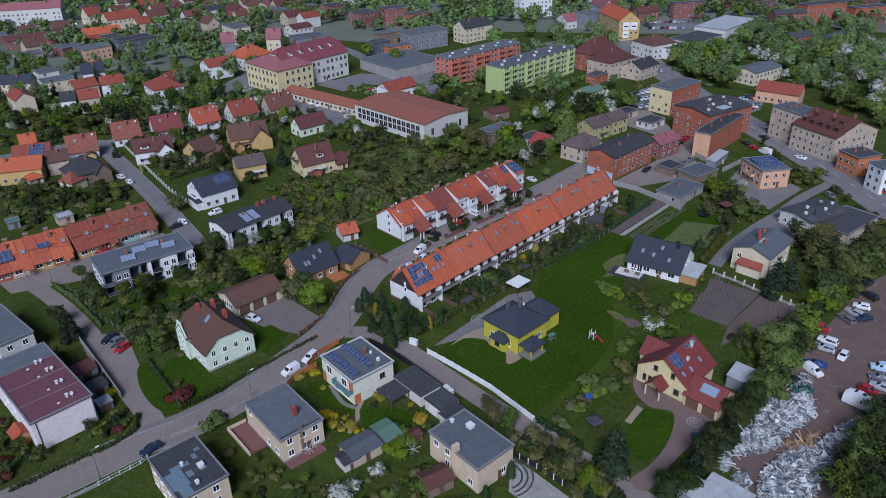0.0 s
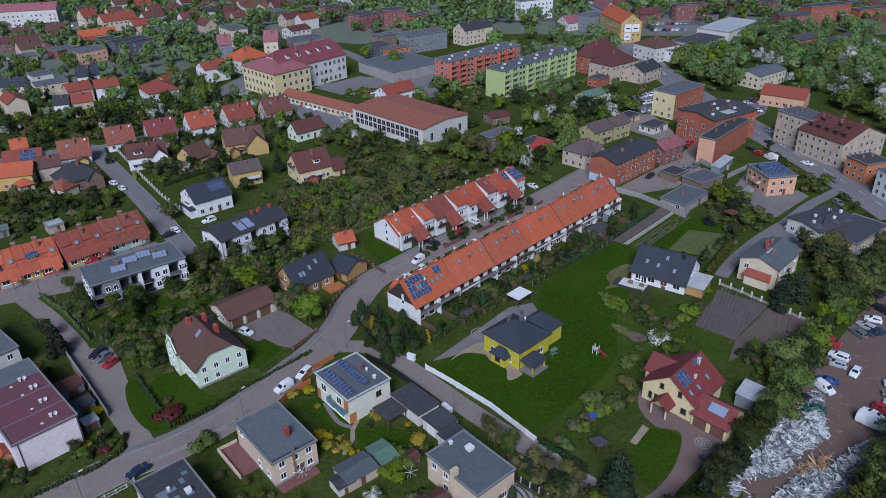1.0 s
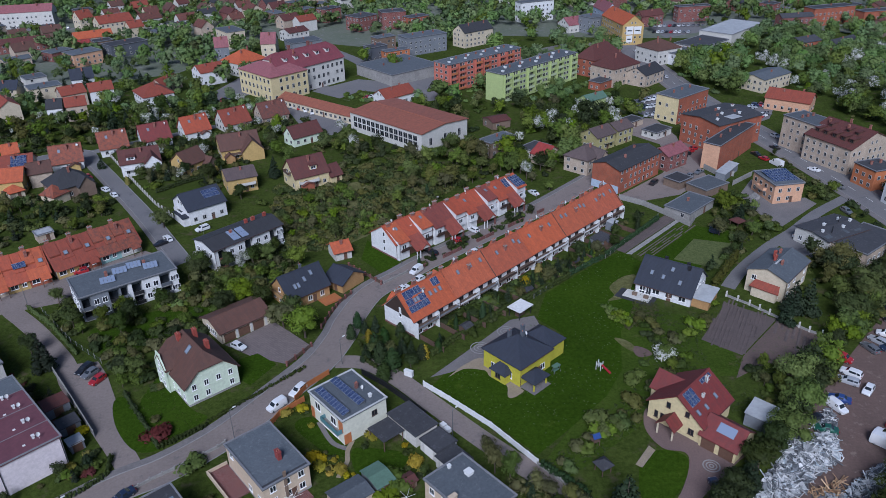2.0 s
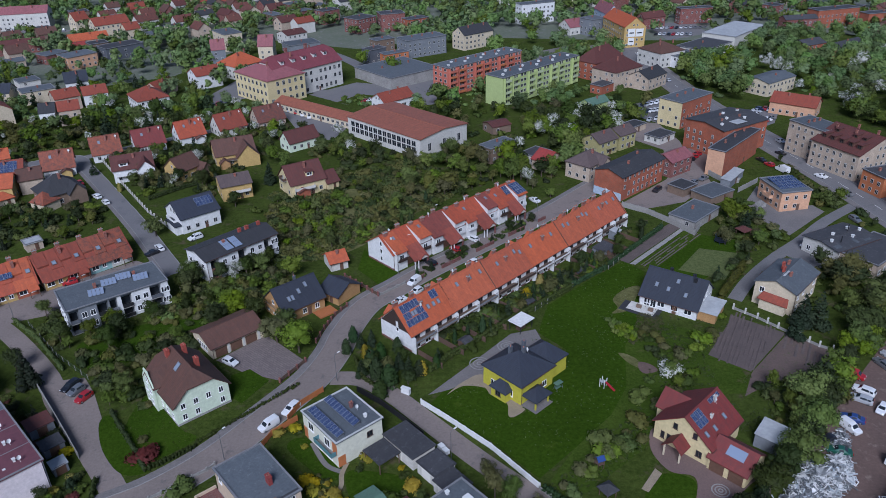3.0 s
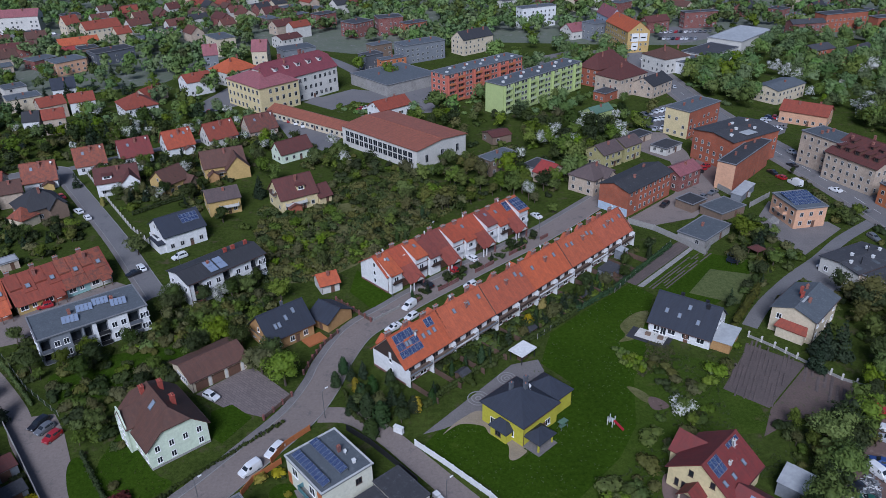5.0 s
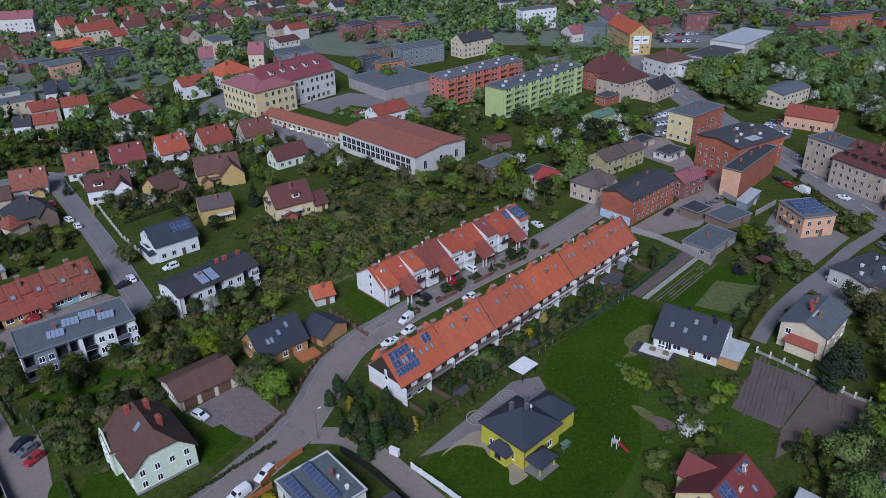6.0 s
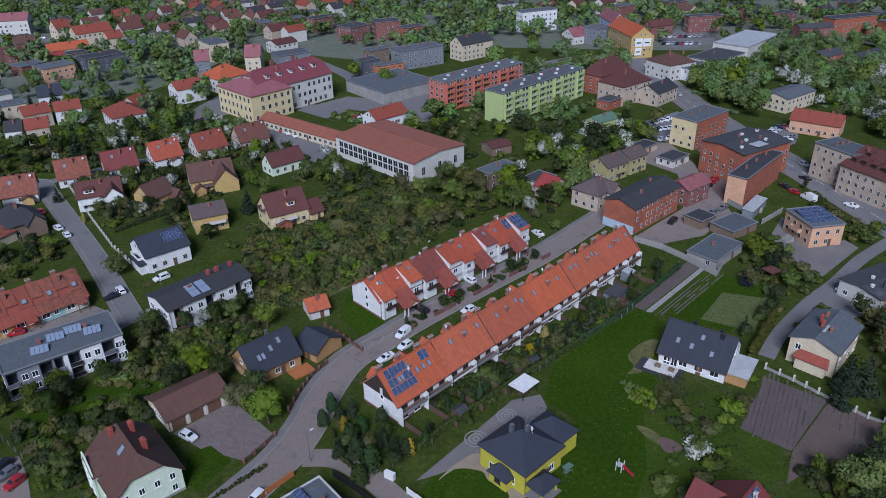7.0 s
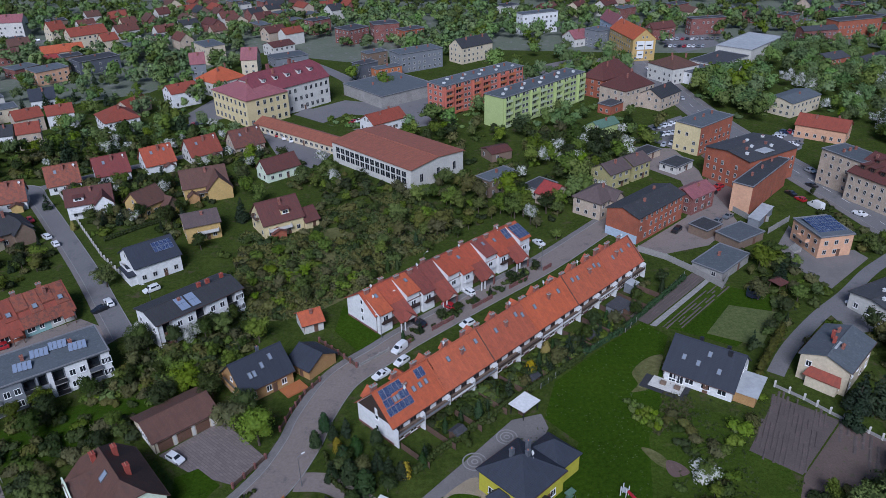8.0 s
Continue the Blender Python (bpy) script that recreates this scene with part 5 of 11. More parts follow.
def far_quarter(poly, n, walls, roofs, turn, flat=0.25, h=(5.0, 7.5)):
    """Plain far houses strewn over a quarter of the town, along its streets."""
    xs, ys = [p[0] for p in poly], [p[1] for p in poly]
    made = tries = 0
    while made < n and tries < n * 60:
        tries += 1
        x, y = FILL.uniform(min(xs), max(xs)), FILL.uniform(min(ys), max(ys))
        if not inside(x, y, poly) or taken(x, y, 9.0) or any(inside(x, y, c) for c in CLEAR):
            continue
        made += 1
        L, W, ze = FILL.uniform(9, 15), FILL.uniform(8, 10.5), FILL.uniform(*h)
        t = turn + FILL.choice((0, 0, 90)) + FILL.uniform(-5, 5)
        wm, wname = FILL.choice(walls)
        if FILL.random() < flat:
            house(x, y, t, L, W, ze, ze, "flat", FILL.choice((FELT, FELT_DARK)), wm, f"{wname} house with a flat felt roof", near=False, drop=0.62, step=4.5, chimneys=1)
        else:
            rm, rname = FILL.choice(roofs)
            house(x, y, t, L, W, ze, ze + FILL.uniform(2.5, 4.0), "gable", rm, wm, f"{wname} house with a {rname} roof", near=False, drop=0.62, step=4.5, chimneys=1, attic=False)


PALE = ((W_OFFWHITE, "off-white"), (W_STONE, "grey"), (W_CREAM, "cream"), (W_BROWN, "brown"), (W_BRICK_DARK, "dark brick"))
TILES = ((T_RED, "red tiled"), (T_MAROON, "maroon tiled"), (T_BRICKBROWN, "weathered brown-red"), (T_DARK, "dark tiled"), (T_BROWN, "brown tiled"))

far_quarter([(-254.7, 403.2), (-217.3, 439.0), (-163.7, 497.0), (-117.7, 530.0), (-57.5, 486.5), (-95.0, 594.3), (-236.2, 605.9), (-320.3, 494.8)], 44, PALE, TILES, 42, flat=0.4)
far_quarter([(-201.1, 297.5), (-180.3, 335.9), (-200.8, 387.3), (-247.7, 379.9)], 5, PALE, TILES, 40)
far_quarter([(-213.8, 651.5), (-62.0, 621.5), (-58.8, 585.2), (-197.3, 596.4)], 112, PALE, TILES, 40, flat=0.4)
far_quarter([(206.4, 583.3), (338.5, 572.1), (361.0, 518.8), (317.1, 449.5), (235.7, 474.5), (191.6, 538.0)], 16, PALE[1:], TILES[1:], 40, flat=0.4)
far_quarter([(38.9, 614.4), (189.9, 600.9), (179.9, 566.8), (37.6, 593.6)], 8, PALE, TILES, 40, flat=0.4)

# ---------------------------------------------------------------- the two facing rows of terraced houses
RED_PLINTH = brick_mat("maroon plinth brick", (0.13, 0.035, 0.03))
CLADDING = rough_mat("dark brown cladding", (0.045, 0.028, 0.022), None, 0.7, 0.8, 5.0, 0.2)
RAIL = plain("dark balcony rail", (0.05, 0.045, 0.045), 0.5, 0.3)


def stack(h, x, y, z0, z1, w=1.5, d=0.6):
    """A long low chimney stack with a slab on bricks over its flues."""
    b = Build()
    b.box(x - w / 2, y - d / 2, z0, x + w / 2, y + d / 2, z1)
    ob = part("chimney", b, BRICK_CHIMNEY, h)
    c = Build()
    c.box(x - w / 2 - 0.12, y - d / 2 - 0.12, z1, x + w / 2 + 0.12, y + d / 2 + 0.12, z1 + 0.14)
    part("chimney_cap", c, CONCRETE, ob)
    for q in (-0.3, 0.3):
        p = Build()
        p.box(x + q * w - 0.13, y - 0.13, z1 + 0.14, x + q * w + 0.13, y + 0.13, z1 + 0.45)
        part("flue", p, CLAY, ob)


def loggias(h, L, W, units, first):
    """Garden front: balconies between white fin walls, wide dark windows behind."""
    for i in range(units + 1):
        x = -L / 2 + i * L / units
        x = min(max(x, -L / 2 + 0.12), L / 2 - 0.12)
        if i == 0 and not first:
            continue
        b = Build()
        b.box(x - 0.12, -W / 2 - 1.35, 0, x + 0.12, -W / 2, 4.3)
        part("fin_wall", b, W_WHITE, h)
    for i in range(units):
        x0, x1 = -L / 2 + i * L / units + 0.16, -L / 2 + (i + 1) * L / units - 0.16
        b = Build()
        b.box(x0, -W / 2 - 1.4, 2.55, x1, -W / 2 - 0.02, 2.75)
        ob = part("balcony", b, W_BROWN, h)
        r = Build()
        y = -W / 2 - 1.34
        n = int((x1 - x0) / 0.25)
        r.box(x0, y - 0.03, 3.62, x1, y + 0.03, 3.7)
        for k in range(n + 1):
            q = x0 + 0.02 + (x1 - x0 - 0.04) * k / n
            r.box(q - 0.012, y - 0.012, 2.75, q + 0.012, y + 0.012, 3.62)
        part("railing", r, RAIL, ob)
        s = Build()
        s.box(x0 + 0.1, y - 0.06, 2.8, x1 - 0.1, y - 0.035, 3.3)
        part("balcony_panel", s, SKIP.choice((W_WHITE, CLADDING, CLADDING, W_GREY)), ob)
        mid, span = (x0 + x1) / 2, x1 - x0
        for u in (-0.26, 0.24):
            put_window(h, "y-", L, W, mid + u * span, 2.85, 1.6, 1.75, True, DARK_FRAME)
            put_window(h, "y-", L, W, mid + u * span, 0.35, 1.7, 1.95, True)


DARK_FRAME = plain("brown window frame", (0.07, 0.045, 0.035), 0.5)
ROW_LOT = ((0.0, 14.3, 0.0), (14.3, 28.8, 0.1), (28.8, 44.2, -0.05), (44.2, 59.3, 0.08), (59.3, 74.8, -0.04), (74.8, 88.4, 0.1))
ROW = pose(-10.1, 158.0, 0, 0, 0, 45.0)
ROW_TILES = (T_ORANGE, tile_mat("orange clay tiles, newer", (0.4, 0.098, 0.04)), tile_mat("orange clay tiles, weathered", (0.36, 0.088, 0.04)))
near_row = []
for k, (a, c, rise) in enumerate(ROW_LOT):
    m, L, W, ze, zr = ROW @ Vector(((a + c) / 2, 0, 0)), c - a - 0.03, 10.4, 4.9 + rise, 10.0 + rise
    h = house(m.x, m.y, 45.0, L, W, ze, zr, "gable", ROW_TILES[k % 3], W_WHITE, "white row houses with loggias under an orange clay roof", "row house", group="near row",
              name="row_house", chimneys=0, sides="y+", door=False, plinth=RED_PLINTH, attic=False, drop=0.2)
    near_row.append(h)
    loggias(h, L, W, 2, k == 0)
    s = (zr - ze) / (W / 2)
    # gabled projections to the street, their ridges meeting the main one
    for q in (-0.27, 0.25):
        g = Build()
        hw, zt, yb = 1.9, zr - 3.3, 6.0
        for e in (-1, 1):
            pts = [(q * L, 1.4, zt), (q * L + e * hw, 2.8, zt - 1.7), (q * L + e * hw, yb, zt - 1.7), (q * L, yb, zt)]
            g.slab(pts if e < 0 else list(reversed(pts)), 0.18)
        part("gable_roof", g, ROW_TILES[k % 3], h)
        w = Build()
        w.prism([(q * L - 1.8, 1.5, 0), (q * L + 1.8, 1.5, 0), (q * L + 1.8, yb - 0.4, 0), (q * L - 1.8, yb - 0.4, 0)],
                [(q * L - 1.8, 1.5, zt - 1.7), (q * L + 1.8, 1.5, zt - 1.7), (q * L + 1.8, yb - 0.4, zt - 1.7), (q * L - 1.8, yb - 0.4, zt - 1.7)])
        part("projection", w, W_CREAM, h)
    for q in (-0.42, -0.06, 0.3):
        stack(h, q * L, 0.7 + 0.6 * SKIP.random(), zr - 2.2, zr + SKIP.uniform(0.0, 0.5), 1.0 + 0.6 * SKIP.random())
    # party-wall coping between the lots
    p = Build()
    for e in (-1, 1):
        pts = [(L / 2 - 0.14, 0, zr + 0.1), (L / 2 - 0.14, e * (W / 2 + 0.4), ze - 0.4 * s + 0.1), (L / 2 + 0.14, e * (W / 2 + 0.4), ze - 0.4 * s + 0.1), (L / 2 + 0.14, 0, zr + 0.1)]
        p.slab(pts if e < 0 else list(reversed(pts)), 0.14)
    part("coping", p, T_BROWN, h)
    if k:
        spots = [(-0.33, 2.4), (-0.2, 2.4), (0.12, 2.6), (0.27, 2.2), (0.38, 2.6)]
        for u, d in spots:
            if SKIP.random() < 0.62:
                skylight(h, slope_pose(W, ze, zr, -1, u * L, d + SKIP.uniform(-0.4, 0.4), 0.02))
        stack(h, SKIP.uniform(-0.1, 0.1) * L, -2.0, zr - 2.9, zr - 0.9, 0.7, 0.55)
        put_dish(h, SKIP.uniform(-0.4, 0.4) * L, 0.3, zr + 0.3)

end = near_row[0]
L, W, ze, zr = 14.27, 10.4, 4.9, 10.0
b = Build()
b.prism([(-L / 2 - 0.06, y, z) for y, z in ((-W / 2 + 0.2, ze - 0.2), (W / 2 - 0.2, ze - 0.2), (0, zr - 0.35))], [(-L / 2 + 0.01, y, z) for y, z in ((-W / 2 + 0.2, ze - 0.2), (W / 2 - 0.2, ze - 0.2), (0, zr - 0.35))])
part("gable_cladding", b, CLADDING, end)
for z in (1.0, 3.7):
    put_window(end, "x-", L, W, 0.6, z, 0.9, 1.3)
b = Build()
b.box(-L / 2 - 0.12, -0.95, 4.7, -L / 2 - 0.02, -0.2, 6.4)
part("white_panel", b, W_WHITE, end)
solar(end, slope_pose(W, ze, zr, -1, -3.6, 5.0), 6, 1, 1.0, 1.6)
solar(end, slope_pose(W, ze, zr, -1, -5.5, 3.3), 2, 1, 1.0, 1.6)
solar(end, slope_pose(W, ze, zr, -1, -1.6, 3.3), 2, 1, 1.0, 1.6)
solar(end, slope_pose(W, ze, zr, -1, -5.2, 1.4), 2, 1, 1.15, 2.0)
solar(end, slope_pose(W, ze, zr, -1, -2.5, 1.3), 3, 1, 1.0, 1.8)
solar(end, slope_pose(W, ze, zr, -1, 3.9, 1.5), 2, 1, 1.1, 2.0)
for u, d in ((-3.9, 3.3), (-3.0, 3.3), (0.9, 3.6), (2.6, 3.6), (4.2, 3.6)):
    skylight(end, slope_pose(W, ze, zr, -1, u, d, 0.02))
stack(end, -0.6, -1.6, 7.2, 9.1, 0.7, 0.5)
put_dish(end, -1.2, -2.1, 7.9)

# far row: raised bays with white flanks between deep porch roofs
ROW2 = pose(-16.2, 196.3, 0, 0, 0, 42.7)
PORCH_TILES = tile_mat("rust-red porch tiles", (0.23, 0.055, 0.035))
MAROON_TILES = tile_mat("brownish red tiles", (0.2, 0.05, 0.036))
for k in range(4):
    L, W, ze, zr = 13.56, 11.2, 5.2, 8.9
    m = ROW2 @ Vector((13.6 * k + 6.8, 0, 0))
    roofing = (T_ORANGE_RED, MAROON_TILES, T_ORANGE_RED, T_ORANGE_RED)[k]
    h = house(m.x, m.y, 42.7, L, W, ze, zr, "gable", roofing, W_WHITE, "white row houses with raised bays under orange-red roofs", "row house", group="far row",
              name="row_house", chimneys=0, sides="y+", door=False, plinth=RED_PLINTH, attic=False)
    a = math.atan2(zr - ze, W / 2)
    for x0, x1, lift, y1 in ((-6.7, -2.6, 0.12, 7.2), (2.4, 6.7, 1.05, 6.6)):
        # upper bay: white flanks and front, its own slope
        yb, zb = 0.5, zr - 0.1 + (0.4 if lift > 0.5 else 0.1)
        zf = zb - (y1 - yb) * math.tan(a) * (0.62 if lift > 0.5 else 0.78)
        w = Build()
        w.prism([(x0 + 0.15, -y1 + 0.55, 0), (x1 - 0.15, -y1 + 0.55, 0), (x1 - 0.15, -yb, 0), (x0 + 0.15, -yb, 0)],
                [(x0 + 0.15, -y1 + 0.55, zf + 0.2), (x1 - 0.15, -y1 + 0.55, zf + 0.2), (x1 - 0.15, -yb, zb - 0.1), (x0 + 0.15, -yb, zb - 0.1)])
        part("bay", w, W_WHITE, h)
        r = Build()
        r.slab([(x0, -y1, zf), (x1, -y1, zf), (x1, -yb, zb), (x0, -yb, zb)], 0.2)
        part("bay_roof", r, SKIP.choice((T_ORANGE_RED, MAROON_TILES, T_ORANGE_RED, T_ORANGE)), h)
        key = on_wall("y-", L, W, (x0 + x1) / 2, 3.0, y1 - 0.55 - W / 2)
        fr, gl = window_meshes(1.5, 1.4, WHITE_FRAME)
        part("pane", gl, None, part("window", fr, None, h, m=key))
        b = Build()
        b.box(x0 + 0.6, -y1 - 0.2, 2.7, x1 - 0.6, -y1 + 0.55, 2.85)
        b.box(x0 + 0.6, -y1 - 0.2, 2.85, x1 - 0.6, -y1 - 0.12, 3.7)
        part("balcony", b, SKIP.choice((W_WHITE, CLADDING)), h)
        if SKIP.random() < 0.8:
            t = math.atan2(zb - zf, y1 - yb)
            skylight(h, pose((x0 + x1) / 2 + 0.6, -2.6, zb - 2.1 * math.tan(t), math.degrees(t)))
        stack(h, (x0 + x1) / 2 - 1.0, -1.0, zr - 1.2, zr + 0.7, 1.3)
    # porch roof between the bays, with a small gable over the door
    r = Build()
    r.slab([(-2.7, -9.8, 2.8), (2.5, -9.8, 2.8), (2.5, -3.6, 6.4), (-2.7, -3.6, 6.4)], 0.2)
    part("porch_roof", r, PORCH_TILES, h)
    g = Build()
    for e in (-1, 1):
        pts = [(0.4, -10.4, 4.15), (0.4 + e * 1.7, -10.4, 3.0), (0.4 + e * 1.7, -7.6, 3.0), (0.4, -7.6, 4.15)]
        g.slab(pts if e > 0 else list(reversed(pts)), 0.16)
    part("porch_gable", g, PORCH_TILES, h)
    f = Build()
    f.prism([(-1.1, -10.2, 2.9), (1.9, -10.2, 2.9), (1.9, -10.05, 2.9), (-1.1, -10.05, 2.9)], [(0.3, -10.2, 3.95), (0.5, -10.2, 3.95), (0.5, -10.05, 3.95), (0.3, -10.05, 3.95)])
    part("porch_front", f, W_OFFWHITE, h)
    for x in (-2.4, -1.2, 2.0, 2.3):
        p = Build()
        p.box(x - 0.12, -9.7, 0, x + 0.12, -9.45, 2.85)
        part("porch_post", p, W_WHITE if x < 0 else RED_PLINTH, h)
    put_door(h, "y-", L, W, -0.9, 2.4, 2.2, DOOR_BROWN, "garage_door")
    put_door(h, "y-", L, W, 1.6, 1.0, 2.1, DOOR_BROWN)
    stack(h, 0.2, 0.8, zr - 1.2, zr + 0.6, 1.3)
    put_dish(h, -4.2 + k, -0.8, zr + 0.1)
    if k == 0:
        for z in (1.2, 3.4, 5.7):
            put_window(h, "x-", L, W, 0.4, z, 0.9, 1.3)
        put_dish(h, -5.0, -2.5, 7.2)
    if k == 3:
        solar(h, pose(4.55, -3.7, 7.94, 22.3), 4, 3, 1.0, 1.6)
        solar(h, pose(1.2, -2.0, 7.66, 33.5), 2, 2, 1.0, 1.6)
    # low garden wall and drive towards the street
    for q in (-6.6, 3.2):
        b = Build()
        b.box(q, -14.2, 0, q + 3.4, -13.95, 1.0)
        b.box(q - 0.05, -14.25, 1.0, q + 3.45, -13.9, 1.08)
        part("garden_wall", b, RED_PLINTH, h)

# ---------------------------------------------------------------- what sets the single houses apart
def gable_piece(h, x, y, turn, L, W, ze, zr, roof_m, wall_m, z0=0.0, hip=0.0, name="wing"):
    """A smaller roofed volume on a house: a wing, a bay or a porch."""
    m = pose(x, y, 0, 0, 0, turn)
    w = part(name, gable_wall(L, W, ze, zr, hip), wall_m, h, m=m)
    part(name + "_roof", gable_roof(L, W, ze, zr, o=0.35, hip=hip), roof_m, w)
    return w


def roof_patch(h, x0, y0, x1, y1, z, material, label="fresh felt patch"):
    b = Build()
    b.box(x0, y0, z - 0.05, x1, y1, z)
    part("roof_patch", b, material, h, label)


def vent(h, x, y, z, w=0.5):
    b = Build()
    b.box(x - w / 2, y - w / 2, z - 0.1, x + w / 2, y + w / 2, z + 0.6)
    b.box(x - w / 2 - 0.1, y - w / 2 - 0.1, z + 0.6, x + w / 2 + 0.1, y + w / 2 + 0.1, z + 0.72)
    part("roof_vent", b, PALE_METAL, h)


def balcony(h, side, L, W, u, z, w, depth=1.1, rail_m=None, rail_h=1.0):
    m = on_wall(side, L, W, u, z)
    b = Build()
    b.box(-w / 2, -depth, -0.15, w / 2, 0, 0)
    ob = part("balcony", b, CONCRETE, h, m=m)
    r = Build()
    r.box(-w / 2, -depth, 0.0, w / 2, -depth + 0.06, rail_h)
    r.box(-w / 2, -depth + 0.06, 0, -w / 2 + 0.06, 0, rail_h)
    r.box(w / 2 - 0.06, -depth + 0.06, 0, w / 2, 0, rail_h)
    part("railing", r, rail_m or PALE_METAL, ob)
    return ob


# beige house on the corner
chimney(beige_house, 1.2, -2.4, 5.4, 7.2, 0.7, 1.3, rough_mat("red painted stack", (0.22, 0.04, 0.035), None, 0.8, 1.0, 4.0, 0.1))
b = Build()
b.box(-0.6, -7.35, 0, 0.0, -7.15, 7.0)
part("flue_pipe", b, W_BROWN, beige_house)
b = Build()
b.box(-8.3, -1.0, 0, -4.5, 8.0, 0.25)
part("terrace", b, RED_PLINTH, beige_house)
b = Build()
b.box(-8.6, -1.2, 0, -8.3, 8.2, 0.9)
b.box(-8.3, 8.0, 0, -4.5, 8.2, 0.9)
part("terrace_wall", b, W_BEIGE, beige_house)
b = Build()
b.box(-4.4, -9.6, 0, 3.5, -7.25, 0.12)
part("terrace", b, RED_PLINTH, beige_house)
roof_patch(beige_house, -4.3, -6.9, 4.3, -6.5, 5.62, FELT_DARK)

# patched house
for x0, y0, x1, y1 in ((-4.3, -4.2, -1.2, 0.4), (-2.8, 0.4, 0.6, 1.6), (1.4, -2.4, 2.6, -0.4), (-0.9, -2.6, 0.2, -1.0), (-3.6, -6.4, -1.6, -4.2), (1.6, 1.0, 2.4, 2.4), (2.6, 2.8, 3.6, 3.6)):
    roof_patch(patched_house, x0, y0, x1, y1, 5.9, FELT_PATCH, "fresh blue-grey felt patch")
vent(patched_house, 1.8, -1.5, 5.86, 0.9)
vent(patched_house, -0.4, -4.9, 5.86, 0.5)
vent(patched_house, -0.6, 1.0, 5.86, 0.4)

# house with two rows of tilted solar panels
for x, y0, n in ((-3.6, 4.6, 10), (0.4, 5.2, 10)):
    for k in range(n):
        part("solar_panel", panel_mesh(1.66, 0.98, SOLAR), None, solar_house, "dark blue solar panel", pose(x, y0 - k * 1.02, 6.5, 0, -14, 0))
    for q in (-0.7, 0.7):
        r = Build()
        r.box(x + q - 0.03, y0 - n * 1.02 + 0.4, 6.05, x + q + 0.03, y0 + 0.6, 6.28 + 0.17 * q)
        part("panel_rail", r, GREY_METAL, solar_house)
chimney(solar_house, 2.6, 0.5, 5.9, 7.2, 0.6, 0.6, RED_PLINTH)
put_dish(solar_house, 2.9, -0.9, 6.0)
vent(solar_house, 3.0, -3.6, 6.06, 0.5)
GLASS_RAIL = plain("bluish balcony glass", (0.1, 0.2, 0.22), 0.1)
balcony(solar_house, "x-", 10.3, 11.8, 2.6, 2.9, 6.0, 1.2, GLASS_RAIL)
for side, u, z, w, hh in (("x-", 5.1, 3.0, 1.5, 2.4), ("x-", -5.2, 0.05, 1.2, 2.6), ("y-", -4.3, 0.05, 1.6, 2.4)):
    b = Build()
    b.box(-w / 2, -0.05, 0, w / 2, 0.02, hh)
    part("board_panel", b, WOOD_ORANGE, solar_house, "orange-stained board panel", on_wall(side, 10.3, 11.8, u if side == "x-" else u, z))
put_window(solar_house, "y-", 10.3, 11.8, 2.2, 3.3, 1.3, 1.3, True, DARK_FRAME)
for u, z in ((-3.0, 3.2), (2.6, 3.1), (3.0, 0.4), (-0.6, 0.4)):
    put_window(solar_house, "x-", 10.3, 11.8, u, z, 1.8, 1.9)

# stack house
chimney(stack_house, -4.25, -0.5, 0, 7.2, 1.4, 0.7, W_BEIGE, 0)
vent(stack_house, 2.0, 2.3, 5.86, 1.2)
vent(stack_house, 0.4, 5.6, 5.86, 0.5)

# link of low garages and a carport
for x, y, L, W, z, lab in ((-11.0, 119.9, 4.6, 4.8, 2.7, "dark carport with a flat roof"), (-6.0, 122.7, 5.4, 8.8, 2.9, "low garden house with a dark flat roof"), (-0.9, 116.8, 4.8, 5.0, 2.7, "low garage with a dark felt roof"), (2.0, 112.2, 4.6, 5.0, 2.6, "low shed with a felt roof")):
    g = thing("garage", x, y, 0, 40.5, lab, "garage")
    take(x, y, 40.5, L, W)
    b = Build()
    if "carport" in lab:
        for px in (-L / 2 + 0.1, L / 2 - 0.1):
            for py in (-W / 2 + 0.1, W / 2 - 0.1):
                p = Build()
                p.box(px - 0.08, py - 0.08, 0, px + 0.08, py + 0.08, z - 0.12)
                part("post", p, FENCE_WOOD, g)
    else:
        b.box(-L / 2, -W / 2, 0, L / 2, W / 2, z - 0.12)
        part("wall", b, W_OFFWHITE, g)
        put_door(g, "x-", L, W, 0, 2.4, 2.1, DOOR_WHITE, "garage_door")
    r, e = flat_roof(L, W, z, 0.2, 0.05)
    part("roof_edge", e, FELT_DARK, part("roof", r, FELT_DARK, g))

# garden sheds between the houses
for x, y, t, L, W, ze, zr, rm, wm, lab in ((-16.4, 104.6, 38, 6.4, 5.0, 2.4, 2.9, FELT, W_STONE, "garden shed with a grey felt roof"), (-11.8, 108.6, 38, 3.6, 5.4, 2.3, 2.8, GREEN_SHEET, W_GREY, "garden shed with a green sheet roof"),
                                          (-18.7, 102.0, 38, 3.2, 3.4, 2.0, 2.4, FELT_DARK, W_OFFWHITE, "small shed with a dark roof"), (-2.2, 96.2, 30, 5.0, 4.4, 2.4, 3.2, T_MAROON, W_BROWN, "small summer house with a maroon roof"),
                                          (-6.2, 108.4, 35, 1.8, 2.4, 1.6, 2.0, T_MAROON, W_BROWN, "small dark red hutch")):
    g = thing("shed", x, y, 0, t, lab, "shed")
    take(x, y, t, L, W)
    part("wall", gable_wall(L, W, ze, zr), wm, g)
    part("roof", gable_roof(L, W, ze, zr, 0.25, 0.12), rm, g)
    put_door(g, "y-", L, W, 0, 0.9, 1.9 if ze > 2.1 else 1.3)

